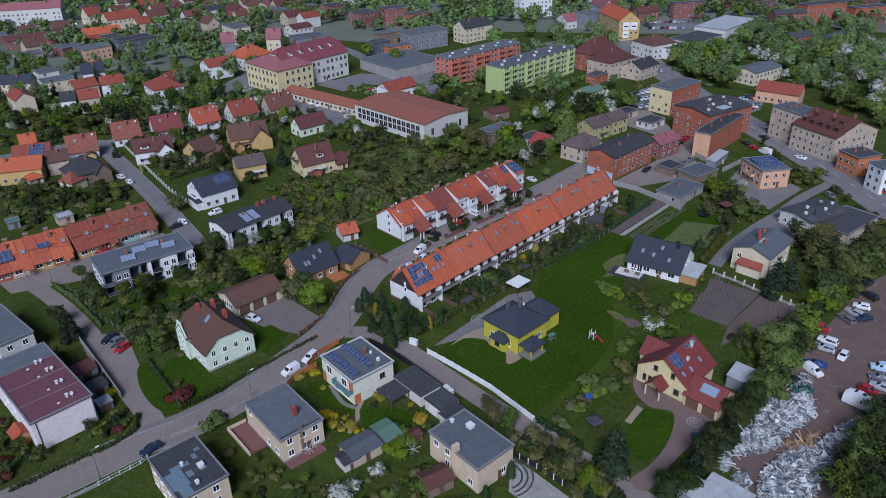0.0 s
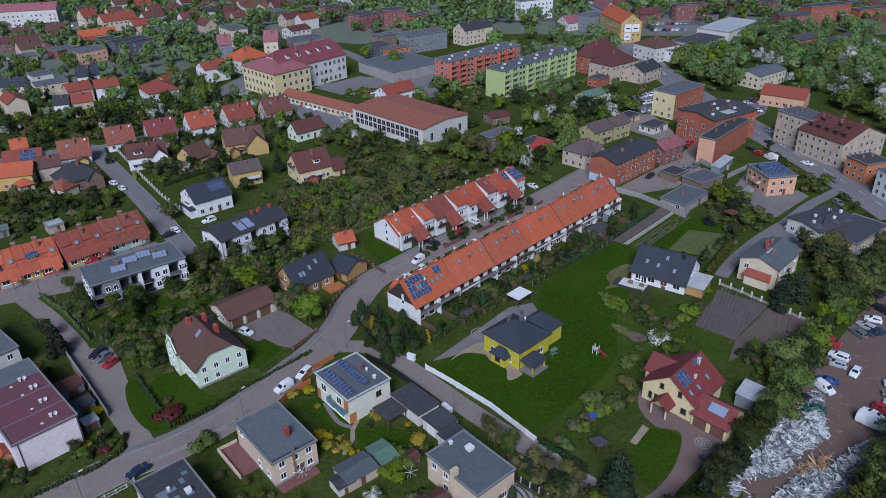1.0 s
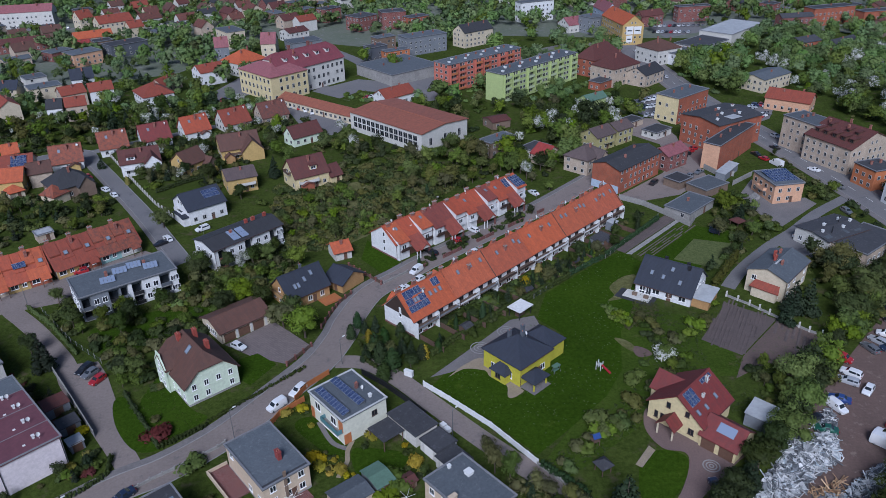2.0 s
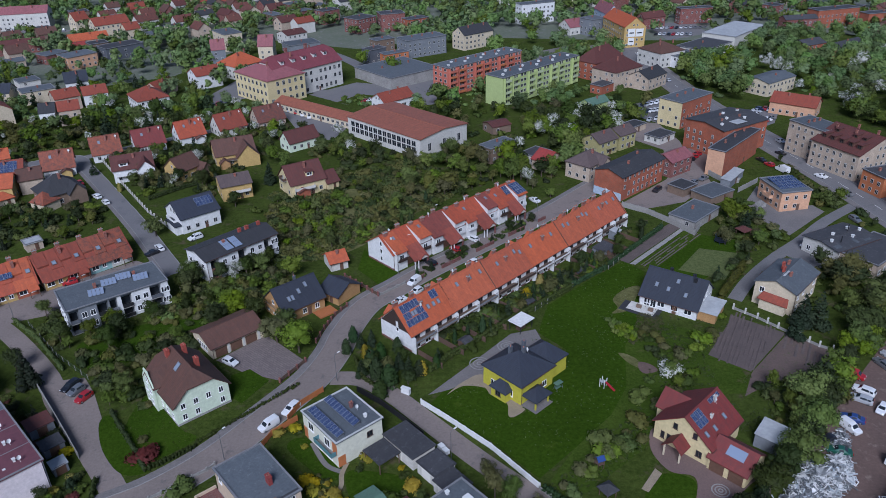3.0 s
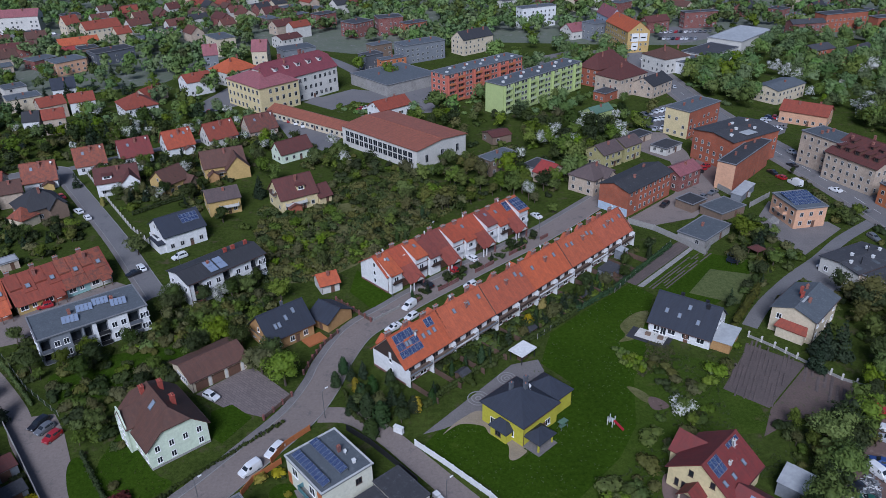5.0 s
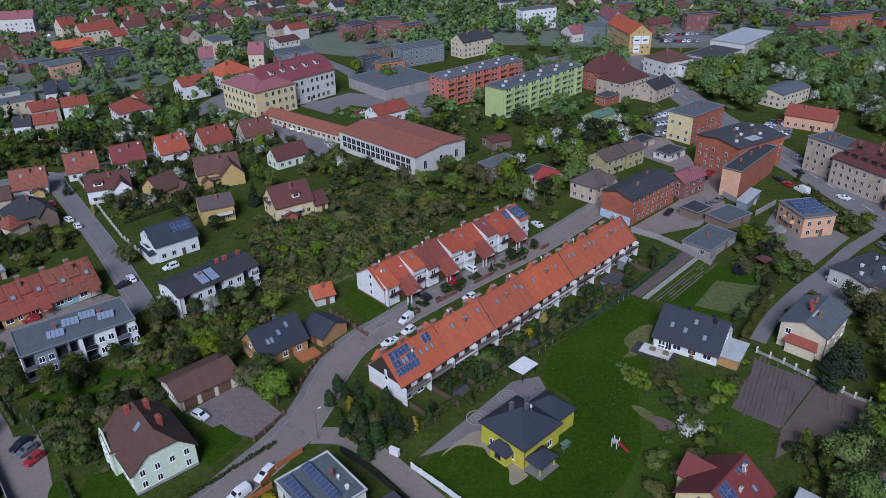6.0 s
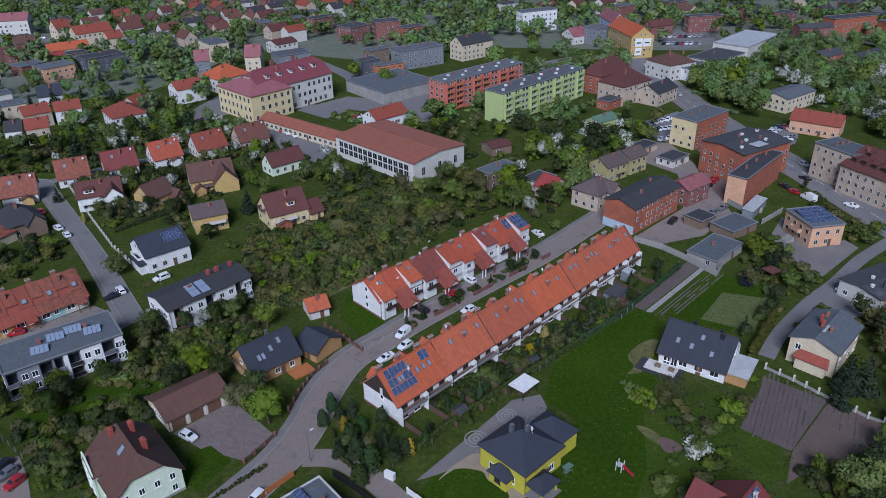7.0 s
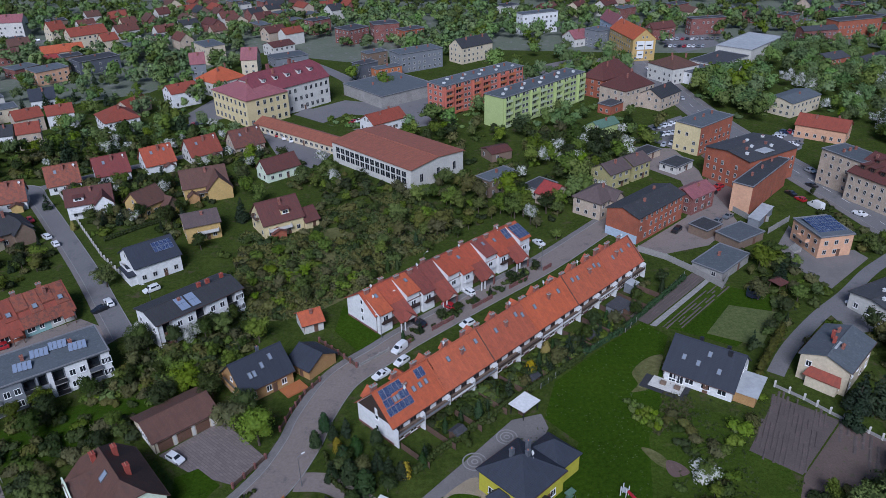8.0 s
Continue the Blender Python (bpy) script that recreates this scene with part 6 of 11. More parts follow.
# pink terrace
roof_patch(pink_house, -6.0, 6.85, 6.0, 13.1, 7.12, FELT, "grey felt part of the roof")
for y in (-6.6, 0.3, 6.75):
    b = Build()
    b.box(-6.0, y - 0.06, 7.06, 6.0, y + 0.06, 7.15)
    part("flashing", b, ROOF_EDGE, pink_house)
for x, y in ((1.9, 6.1), (2.6, 1.7), (2.4, -4.1), (2.2, -9.9)):
    vent(pink_house, x, y, 7.1, 0.4)
    put_dish(pink_house, x + 0.7, y - 0.6, 7.0)
    b = Build()
    b.box(x - 2.2, y - 1.0, 7.06, x - 1.7, y - 0.7, 7.25)
    part("roof_hatch", b, PALE_METAL, pink_house)
for q in (-5.0, 5.6):
    b = Build()
    b.tube((q, -13.0, 0), (q, -13.0, 6.8), 0.07)
    part("downpipe", b, DARK_METAL, pink_house)
gable_piece(pink_house, -7.0, -7.0, 90, 3.5, 3.0, 2.4, 3.6, T_ORANGE_RED, W_WOOD, name="porch")

# mint house
gable_piece(mint_house, 2.6, 4.2, 90, 5.0, 5.2, 6.0, 8.6, T_BROWN, W_MINT, name="cross_wing", hip=0.0)
b = Build()
prof = [(-2.75, 0), (2.75, 0), (2.75, 6.1), (2.2, 7.0), (1.2, 8.2), (1.0, 9.1), (-1.0, 9.1), (-1.2, 8.2), (-2.2, 7.0), (-2.75, 6.1)]
b.prism([(2.6 - x, 6.7, z) for x, z in prof], [(2.6 - x, 6.95, z) for x, z in prof])
part("shaped_gable", b, W_MINT, mint_house)
for x, z in ((1.6, 1.0), (3.6, 1.0), (1.6, 3.6), (3.6, 3.6), (2.6, 6.0)):
    fr, gl = window_meshes(1.0, 1.3, WHITE_FRAME)
    part("pane", gl, None, part("window", fr, None, mint_house, m=pose(x, 6.95, z, 0, 0, 180)))
for x, y in ((4.2, 1.4), (3.6, -2.0), (-2.4, -2.0)):
    chimney(mint_house, x, y, 8.0, 10.5, 1.1, 0.8, RED_STACK)
skylight(mint_house, slope_pose(11.5, 5.2, 10.5, 1, 0.9, 2.0, 0.02), 1.3, 1.9)

# garage block
for u in (-4.4, -0.6, 3.2):
    put_door(garage_block, "y-", 13.1, 9.5, u, 2.8, 2.2, DOOR_BROWN, "garage_door")
for u in (-2.5, 1.3, 5.2):
    b = Build()
    b.box(-0.3, -0.12, 0, 0.3, 0.02, 2.6)
    part("pier", b, W_OFFWHITE, garage_block, m=on_wall("y-", 13.1, 9.5, u, 0))
for u in (-2.0, -1.0, 0.0, 1.0, 2.0):
    put_window(garage_block, "x-", 13.1, 9.5, u, 0.9, 0.7, 1.5)

# timber house
for u, d in ((-3.0, 4.0), (-2.0, 4.0), (0.2, 3.0), (2.6, 2.0)):
    skylight(timber_house, slope_pose(10.0, 3.6, 8.0, -1, u, d, 0.02), 0.8, 1.4)
balcony(timber_house, "x-", 11.0, 10.0, 0, 2.9, 7.5, 1.3, W_WOOD)
b = Build()
b.box(2.0, -8.6, 0, 7.0, -5.1, 0.35)
part("deck", b, WOOD_ORANGE, timber_house)
chimney(timber_house, 1.2, 1.0, 6.4, 8.5, 0.6, 0.5, W_SLATE, 1)

# white duplex and grey terrace: solar fields, stairs of loggias
for u in (-3.9, -1.2):
    for k in range(2):
        for i in range(2):
            part("solar_collector", panel_mesh(1.1, 2.2, SOLAR_PALE, "solar_collector"), None, white_duplex, "pale reflecting solar collector", slope_pose(10.5, 6.8, 8.2, -1, u + i * 1.14, 1.6 + 2.3 * k, 0.3))
for x in (3.2, 5.6, 9.4):
    chimney(white_duplex, x, 0.9, 7.4, 9.0, 0.9, 0.6, RED_STACK, 1)


def loggias(h, L, W, ze, panels, depth, wall_b, rail_ms):
    """Set the garden wall back behind proud window panels, with open loggias between them."""
    wall = [c for c in h.children if c.name.startswith("wall")][0]
    wall.data = wall_b.mesh("wall", *[s.material for s in wall.material_slots])
    y0, y1 = -W / 2 + 0.05, -W / 2 + depth
    edge = -L / 2
    gaps = []
    for u0, u1, m in panels:
        if u0 - edge > 0.5:
            gaps.append((edge, u0))
        edge = u1
        b = Build()
        b.box(u0, y0, 0, u1, y1 - 0.004, ze - 0.16)
        ob = part("wall_panel", b, m, h)
        if u1 - u0 > 1.5:
            for z in (0.9, 3.8):
                for u in (u0 + (u1 - u0) * 0.28, u0 + (u1 - u0) * 0.74):
                    fr, gl = window_meshes(1.25, 1.5, WHITE_FRAME)
                    part("pane", gl, None, part("window", fr, None, h, m=pose(u, y0, z)))
    if L / 2 - edge > 0.5:
        gaps.append((edge, L / 2))
    for k, (u0, u1) in enumerate(gaps):
        for z in (0.25, 3.0):
            b = Build()
            b.box(u0 + 0.003, y0 - 0.35, z - 0.2, u1 - 0.003, y1 - 0.004, z)
            ob = part("loggia", b, CONCRETE, h)
            r = Build()
            r.box(u0 + 0.05, y0 - 0.33, z + 0.004, u1 - 0.05, y0 - 0.26, z + 0.95)
            part("railing", r, rail_ms[k % len(rail_ms)], ob)
            g = Build()
            g.box(u0 + 0.3, y1 - 0.09, z + 0.05, u1 - 0.3, y1 - 0.008, z + 2.2)
            part("glass_door", g, GLASS, ob)


wb = Build()
wb.box(-11.15, -3.75, 0, 11.15, 5.25, 6.7)
loggias(white_duplex, 22.3, 10.5, 6.8, ((-11.15, -9.9, W_WHITE), (-7.4, -1.5, W_WHITE), (1.3, 6.8, W_WHITE), (9.2, 11.15, W_WHITE)), 1.5, wb, (BRICK_CHIMNEY, DARK_METAL, DARK_METAL, BRICK_CHIMNEY))
for x, y in ((-5.4, -1.6), (-1.6, 1.6), (2.2, 2.4), (5.6, -0.6)):
    for i in range(4):
        part("solar_panel", panel_mesh(0.85, 2.4, SOLAR_PALE), None, grey_terrace, "pale reflecting solar collector with a metal rim", pose(x + i * 0.9, y - i * 0.12, 7.35, 16, 0, -8))
    r = Build()
    r.box(x - 0.4, y + 0.7, 6.86, x + 3.1, y + 0.78, 7.45)
    part("panel_rail", r, GREY_METAL, grey_terrace)
wb = Build()
wb.box(-11.95, -4.4, 0, 11.95, 6.0, 6.65)
loggias(grey_terrace, 23.9, 12.0, 6.8, ((-11.95, -11.6, W_GREY), (-9.4, -5.2, W_GREY), (-2.6, -2.3, W_GREY), (-0.45, 0.45, W_WHITE), (3.0, 7.4, W_WHITE), (10.2, 11.95, W_WHITE)), 1.6, wb, (W_SLATE, DARK_METAL, W_GREY, DARK_METAL))

# red terraces: every house its own tiles, a raised upper roof, a coloured front
W_TEAL = wall_mat("pale teal render", (0.33, 0.52, 0.5))
UNIT_FRONTS = (W_BRICK, W_STONE, W_YELLOW, W_BRICK, W_YELLOW, W_BRICK, W_TEAL, W_OFFWHITE)
for t, (h, L) in enumerate(((red_terrace, 21.0), (red_terrace_east, 23.6))):
    a = math.atan2(8.4 - 3.3, 6.0)
    for k in range(4):
        x0, x1 = -L / 2 + k * L / 4, -L / 2 + (k + 1) * L / 4
        tiles = ((T_ORANGE_RED, T_ORANGE, T_ORANGE_RED, T_ORANGE), (T_RED, T_RED, T_MOTTLED, T_MOTTLED))[t][k]
        for u0, u1, d0, d1, up in ((0.05, 2.9, 0.2, 3.4, 0.5), (2.9, L / 4 - 0.03, 0.15, 4.6, 0.28), (0.05, L / 4 - 0.03, 4.5, 6.9, 0.1)):
            r = Build()
            z0, z1 = 8.4 - d0 * math.tan(a) + up, 8.4 - d1 * math.tan(a) + up
            r.slab([(x0 + u0, -d1, z1), (x0 + u1, -d1, z1), (x0 + u1, -d0, z0), (x0 + u0, -d0, z0)], up)
            part("roof_step", r, tiles, h)
        w = Build()
        w.box(x0 + 0.02, -6.12, 0, x1 - 0.02, -6.0, 3.0)
        part("house_front", w, UNIT_FRONTS[t * 4 + k], h)
        for u, ww in ((1.5, 1.9), (3.9, 1.1)):
            fr, gl = window_meshes(ww, 1.3, WHITE_FRAME)
            part("pane", gl, None, part("window", fr, None, h, m=pose(x0 + u, -6.12, 1.0)))
        if k % 2:
            p = Build()
            p.slab([(x0 + 2.6, -8.2, 2.3), (x0 + 5.2, -8.2, 2.3), (x0 + 5.2, -6.1, 3.3), (x0 + 2.6, -6.1, 3.3)], 0.15)
            part("porch_roof", p, tiles, h)
            for q in (2.8, 5.0):
                p = Build()
                p.box(x0 + q - 0.08, -8.1, 0, x0 + q + 0.08, -7.9, 2.25)
                part("porch_post", p, FENCE_WOOD, h)
        skylight(h, slope_pose(12, 3.3, 8.4, -1, x0 + 4.2, 4.2, 0.42), 1.1, 1.2)
        stack(h, x0 + 1.2, 0.5, 7.6, 9.3, 1.1)
solar(red_terrace, slope_pose(12, 3.3, 8.4, -1, -7.0, 4.2, 0.55), 6, 2)
solar(red_terrace, slope_pose(12, 3.3, 8.4, -1, 4.2, 4.0, 0.5), 3, 1)
solar(slate_house, slope_pose(12, 5.2, 8.8, -1, 3.0, 2.8), 5, 2, 1.0, 1.6)
gable_piece(slate_house, -6.6, -2.0, 0, 3.0, 7.0, 3.0, 3.2, T_NAVY, W_WHITE, name="porch")
balcony(slate_house, "x-", 12.3, 12, 0, 2.9, 6.0, 1.3, W_WHITE)
solar(solar_red, slope_pose(12, 5.6, 9.0, -1, 2.0, 3.2), 5, 3, 1.0, 1.6)

# estate houses: porches, dormers, balconies, wings
def dormer(h, W, ze, zr, side, u, d, w, hh, roof_m, wall_m):
    """A shed dormer on a slope, its front d metres out from the ridge."""
    a = (zr - ze) / (W / 2)
    zb, zt, back = zr - d * a, zr - d * a + hh, d - hh / a
    m = pose(0, 0, 0) if side < 0 else pose(0, 0, 0, 0, 0, 180)
    b = Build()
    b.prism([(u - w / 2, -d, zb - 0.1), (u + w / 2, -d, zb - 0.1), (u + w / 2, -back, zt - 0.12), (u - w / 2, -back, zt - 0.12)],
            [(u - w / 2, -d, zt), (u + w / 2, -d, zt), (u + w / 2, -back, zt), (u - w / 2, -back, zt)])
    ob = part("dormer", b, wall_m, h, m=m)
    r = Build()
    r.slab([(u - w / 2 - 0.2, -d - 0.3, zt + 0.05), (u + w / 2 + 0.2, -d - 0.3, zt + 0.05), (u + w / 2 + 0.2, -back + 0.2, zt + 0.3), (u - w / 2 - 0.2, -back + 0.2, zt + 0.3)], 0.14)
    part("dormer_roof", r, roof_m, ob)
    fr, gl = window_meshes(round(w * 0.7, 1), round(hh * 0.75, 1), WHITE_FRAME if wall_m is not T_BROWN else DARK_FRAME)
    part("pane", gl, None, part("window", fr, None, h, m=m @ pose(u, -d, zb + hh * 0.1)))


for h, L, tiles, wall in ((brownred_house, 10.6, T_MOTTLED, W_YELLOW), (mottled_house, 10.2, T_MOTTLED, W_WHITE), (wine_house, 11.1, T_WINE, W_WHITE), (orange_house, 10.5, T_ORANGE_RED, W_WHITE), (red_roof_house, 11.7, T_RED, W_OFFWHITE), (weathered_house, 11.9, T_BRICKBROWN, W_CREAM)):
    gable_piece(h, L * 0.22, -6.0, 90, 2.6, 3.4, 2.4, 3.3, T_BROWN, wall, name="porch")
    skylight(h, slope_pose(10, 3.5, 8.7, -1, -L * 0.2, 2.6, 0.02), 0.9, 1.3)
    put_dish(h, L * 0.4, -1.5, 7.4)
skylight(orange_house, slope_pose(10, 3.5, 8.7, -1, 2.6, 2.2, 0.02), 0.9, 1.3)
gable_piece(balcony_house, 4.2, -4.2, 90, 7.0, 5.6, 4.8, 7.6, T_MAROON, W_WHITE, name="cross_wing")
balcony(balcony_house, "y-", 13.5, 11.0, -2.6, 2.7, 6.4, 1.3, W_WHITE, 0.9)
dormer(balcony_house, 11.0, 5.0, 8.4, -1, -3.0, 4.4, 3.0, 1.2, T_MAROON, W_WHITE)
gable_piece(wide_house, 4.0, -5.0, 90, 8.4, 8.0, 4.2, 8.4, T_BROWN, W_YELLOW, name="cross_wing")
balcony(wide_house, "y-", 14.5, 12.0, -3.0, 2.7, 6.0, 1.4, FENCE_WOOD, 0.9)
gable_piece(wide_house, -4.6, -7.2, 90, 2.6, 3.4, 2.5, 3.9, T_BROWN, W_WOOD, name="porch")
gable_piece(steep_house, 4.6, -4.8, 90, 5.0, 5.0, 2.8, 5.2, T_BROWN, W_BROWN, name="annex")
balcony(low_house, "y-", 9.9, 10.5, 1.2, 2.8, 6.0, 1.3, W_OFFWHITE, 0.9)
balcony(maroon_house, "y-", 12.4, 11.0, -1.5, 2.7, 7.0, 1.4, W_OFFWHITE, 0.9)
balcony(maroon_house, "x-", 12.4, 11.0, 0.0, 5.2, 4.0, 1.2, FENCE_WOOD, 0.9)
dormer(maroon_house, 11.0, 5.0, 10.0, -1, 1.2, 4.2, 2.6, 1.5, T_MAROON, W_PALEYELLOW)
gable_piece(maroon_house, -2.4, -6.4, 90, 2.8, 4.0, 2.6, 3.4, T_BRICKBROWN, W_BRICK, name="porch")
gable_piece(slate_hip_house, -6.2, -4.4, 20, 6.0, 6.4, 3.4, 6.2, T_MOTTLED, W_CREAM, hip=1.0, name="wing")
gable_piece(slate_hip_house, 3.4, -5.2, 90, 6.0, 5.4, 4.2, 7.2, T_DARK, W_BROWN, name="cross_wing")
gable_piece(hipped_red_house, 1.0, -9.0, 90, 4.0, 6.5, 2.6, 3.8, T_DARK, W_OFFWHITE, hip=1.0, name="porch")
for u in (-7.0, -3.6, 0.0, 3.6, 7.0):
    dormer(mansard_tenement, 21.6, 9.5, 14.0, 1, u, 8.4, 1.8, 1.5, T_MAROON, T_BROWN)
for u in (-5.4, 1.8, 5.4):
    dormer(mansard_tenement, 21.6, 9.5, 14.0, 1, u, 4.2, 1.4, 1.1, T_MAROON, T_BROWN)
for u in (-13.0, -6.5, 0.0, 6.5, 13.0):
    dormer(school, 19.0, 12.5, 19.0, -1, u, 5.4, 2.0, 1.7, T_ROSE, W_OFFWHITE)
for u in (-6.0, 6.0):
    chimney(school, u, 0.6, 17.6, 21.0, 1.4, 1.0, W_BRICK_DARK)
gable_piece(hip_house, 1.5, -4.6, 90, 4.5, 5.0, 5.6, 7.8, T_GREYBROWN, W_STONE, name="cross_wing")
balcony(olive_house, "y-", 10.0, 8.5, 1.0, 3.0, 4.5, 1.2, W_OLIVE, 0.9)
for x, y in ((-9.0, -5.0), (-3.0, -2.0), (4.0, -4.5), (8.5, 2.5), (1.0, 3.0)):
    vent(tall_tenement, x, y, 12.2 - abs(y) * 0.136, 0.8)
b = Build()
b.box(-4.0, -7.8, 11.6, 1.5, -4.0, 11.72)
part("roof_patch", b, SHEET_PALE, tall_tenement, "pale sheet on the dark roof")

# lemon-yellow house
gable_piece(lime_house, 8.0, -0.6, 0, 6.2, 7.2, 4.4, 7.2, T_NAVY, W_LIME, name="annex", hip=1.0)
gable_piece(lime_house, -5.6, -0.6, 90, 4.0, 2.6, 2.9, 4.3, T_NAVY, W_LIME, name="bay", hip=1.0)
p = part("porch_roof", gable_roof(4.6, 3.6, 2.7, 4.3, 0.3, 0.14, 1.0), T_NAVY, lime_house, m=pose(-2.2, -7.0, 0, 0, 0, 0))
for x in (-4.2, -0.2):
    b = Build()
    b.box(x - 0.14, -8.6, 0, x + 0.14, -8.3, 2.6)
    part("porch_post", b, W_LIME, lime_house)
b = Build()
b.box(-5.0, -9.3, 0, 0.4, -5.3, 0.16)
part("terrace", b, PAVING, lime_house)
fr, gl = window_meshes(1.4, 1.5, DARK_FRAME)
part("pane", gl, None, part("window", fr, None, lime_house, m=pose(-6.92, -0.6, 0.9, 0, 0, 270)))
for x, y in ((-0.9, 1.6), (2.6, 0.9), (0.8, -0.6)):
    chimney(lime_house, x, y, 6.4, 9.1, 0.8, 0.6, W_SLATE, 1)
put_dish(lime_house, 0.9, -1.4, 8.2)

# yellow house with red roofs
RH = red_house
gable_piece(RH, 1.6, 2.6, 90, 10.6, 5.6, 4.0, 6.8, T_WINE, W_PALEYELLOW, name="cross_wing")
gable_piece(RH, -2.4, -9.2, 90, 7.2, 7.4, 3.0, 5.6, T_WINE, W_PALEYELLOW, name="garage_wing")
part("porch_roof", gable_roof(3.2, 3.6, 2.7, 4.4, 0.3, 0.14), T_WINE, RH, m=pose(-7.2, 0.2, 0))
for x, y in ((-8.6, -1.4), (-8.6, 1.8)):
    b = Build()
    b.box(x - 0.14, y - 0.14, 0, x + 0.14, y + 0.14, 2.6)
    part("porch_post", b, W_CREAM, RH)
put_door(RH, "x-", 11.4, 11.5, -0.2, 1.2, 2.2)
for u, z, w, hh in ((3.6, 1.0, 1.2, 1.4), (-2.6, 1.0, 0.8, 1.6), (-3.9, 1.0, 0.8, 1.6), (2.4, 4.6, 0.9, 1.3), (-1.6, 4.6, 0.9, 1.3)):
    put_window(RH, "x-", 11.4, 11.5, u, z, w, hh, True, DARK_FRAME)
for v in (-7.4, -11.0):
    ob = put_door(RH, "x-", 11.4, 11.5, 0, 2.7, 2.2, DOOR_BROWN, "garage_door")
    ob.matrix_basis = pose(-6.14, v, 0, 0, 0, 270)
solar(RH, slope_pose(11.5, 4.4, 8.6, -1, -3.4, 1.9), 3, 2, 1.0, 1.5)
solar(RH, slope_pose(11.5, 4.4, 8.6, -1, 3.2, 0.9), 4, 1, 0.9, 0.9)
for u, d in ((-1.6, 5.0), (2.4, 4.6), (-4.4, 4.8)):
    skylight(RH, slope_pose(11.5, 4.4, 8.6, -1, u, d, 0.02))
m = pose(-2.4, -9.2, 0, 0, 0, 90) @ slope_pose(7.4, 3.0, 5.6, 1, 0.4, 1.8, 0.05)
part("roof_window", panel_mesh(3.4, 2.0, SOLAR_PALE, "roof_window"), None, RH, "large pale roof panel", m)
chimney(RH, 3.0, -1.2, 7.0, 8.9, 0.6, 0.5, W_OFFWHITE, 1)
chimney(RH, -0.6, -2.6, 6.0, 7.4, 0.6, 0.4, W_OFFWHITE, 1)
put_dish(RH, 2.2, -1.6, 7.9)

# bungalow
for x, y in ((-2.2, 1.2), (3.6, 0.9), (4.4, -0.8)):
    b = Build()
    b.box(x - 0.4, y - 0.3, 7.0, x + 0.4, y + 0.3, 8.3)
    part("flue", b, DARK_METAL, bungalow)
for u, d in ((-4.1, 3.8), (-1.0, 4.2), (3.4, 4.6), (0.6, 1.6)):
    skylight(bungalow, slope_pose(12.5, 3.0, 8.0, -1, u, d + 0.6, 0.02), 0.8, 1.2)
b = Build()
b.box(-9.0, -10.0, 0, -2.2, -6.3, 0.2)
part("terrace", b, W_OFFWHITE, bungalow)
b = Build()
b.box(-10.6, -11.2, 0, -1.0, -6.3, 0.06)
part("paving", b, T_DARK, bungalow, "dark paving round the terrace")
for px in (-7.0, -4.0):
    b = Build()
    b.box(px, -8.6, 0.2, px + 1.2, -7.8, 0.9)
    part("garden_seat", b, W_BROWN, bungalow)
for u in (-5.2, -3.6):
    put_window(bungalow, "y-", 14.3, 12.5, u, 0.2, 1.5, 2.3)
b = Build()
b.box(7.2, -5.5, 0, 11.4, 2.0, 2.6)
wing = part("annex", b, W_WOOD, bungalow)
b = Build()
b.box(7.2, -5.9, 2.6, 11.8, 2.3, 2.8)
part("annex_roof", b, SHEET_PALE, wing)

# cream house: red porch roof on its street side
r = Build()
r.slab([(-9.0, -4.2, 2.8), (-9.0, 3.2, 2.8), (-7.1, 2.6, 4.1), (-7.1, -3.6, 4.1)][::-1], 0.18)
part("porch_roof", r, T_RED, cream_house)
b = Build()
b.box(-8.7, -3.6, 0, -7.1, 2.6, 2.7)
part("porch", b, W_CREAM, cream_house)
for x, y in ((-1.6, 0.6), (0.6, 1.6)):
    chimney(cream_house, x, y, 7.4, 9.3, 0.8, 0.6, RED_STACK, 1)
roof_patch(cream_house, -4.0, -0.6, -0.6, 0.2, 8.2, SHEET_PALE, "pale sheet on the ridge")

# brick tenement: whitewashed foot of the end wall
b = Build()
b.box(-12.18, -5.4, 0, -12.1, 5.4, 2.6)
part("whitewash", b, W_BLUE, brick_tenement, "pale whitewashed base of the end wall")
b = Build()
b.box(-15.32, -3.05, 0, -15.25, 3.05, 9.4)
part("end_wall", b, W_PEACH, peach_tenement, "peach rendered end wall")
solar(peach_house, pose(0.6, 0.2, 6.7, 6), 8, 5, 1.05, 1.7)
balcony(peach_house, "x-", 10.1, 12.3, 0, 2.9, 4.0, 1.3, W_PEACH)
for k in range(7):
    s = Build()
    s.box(-9.0 + k * 0.3, -2.0, 0, -8.7 + k * 0.3, 1.0, 0.18 * (k + 1))
    part("step", s, CONCRETE, peach_house)

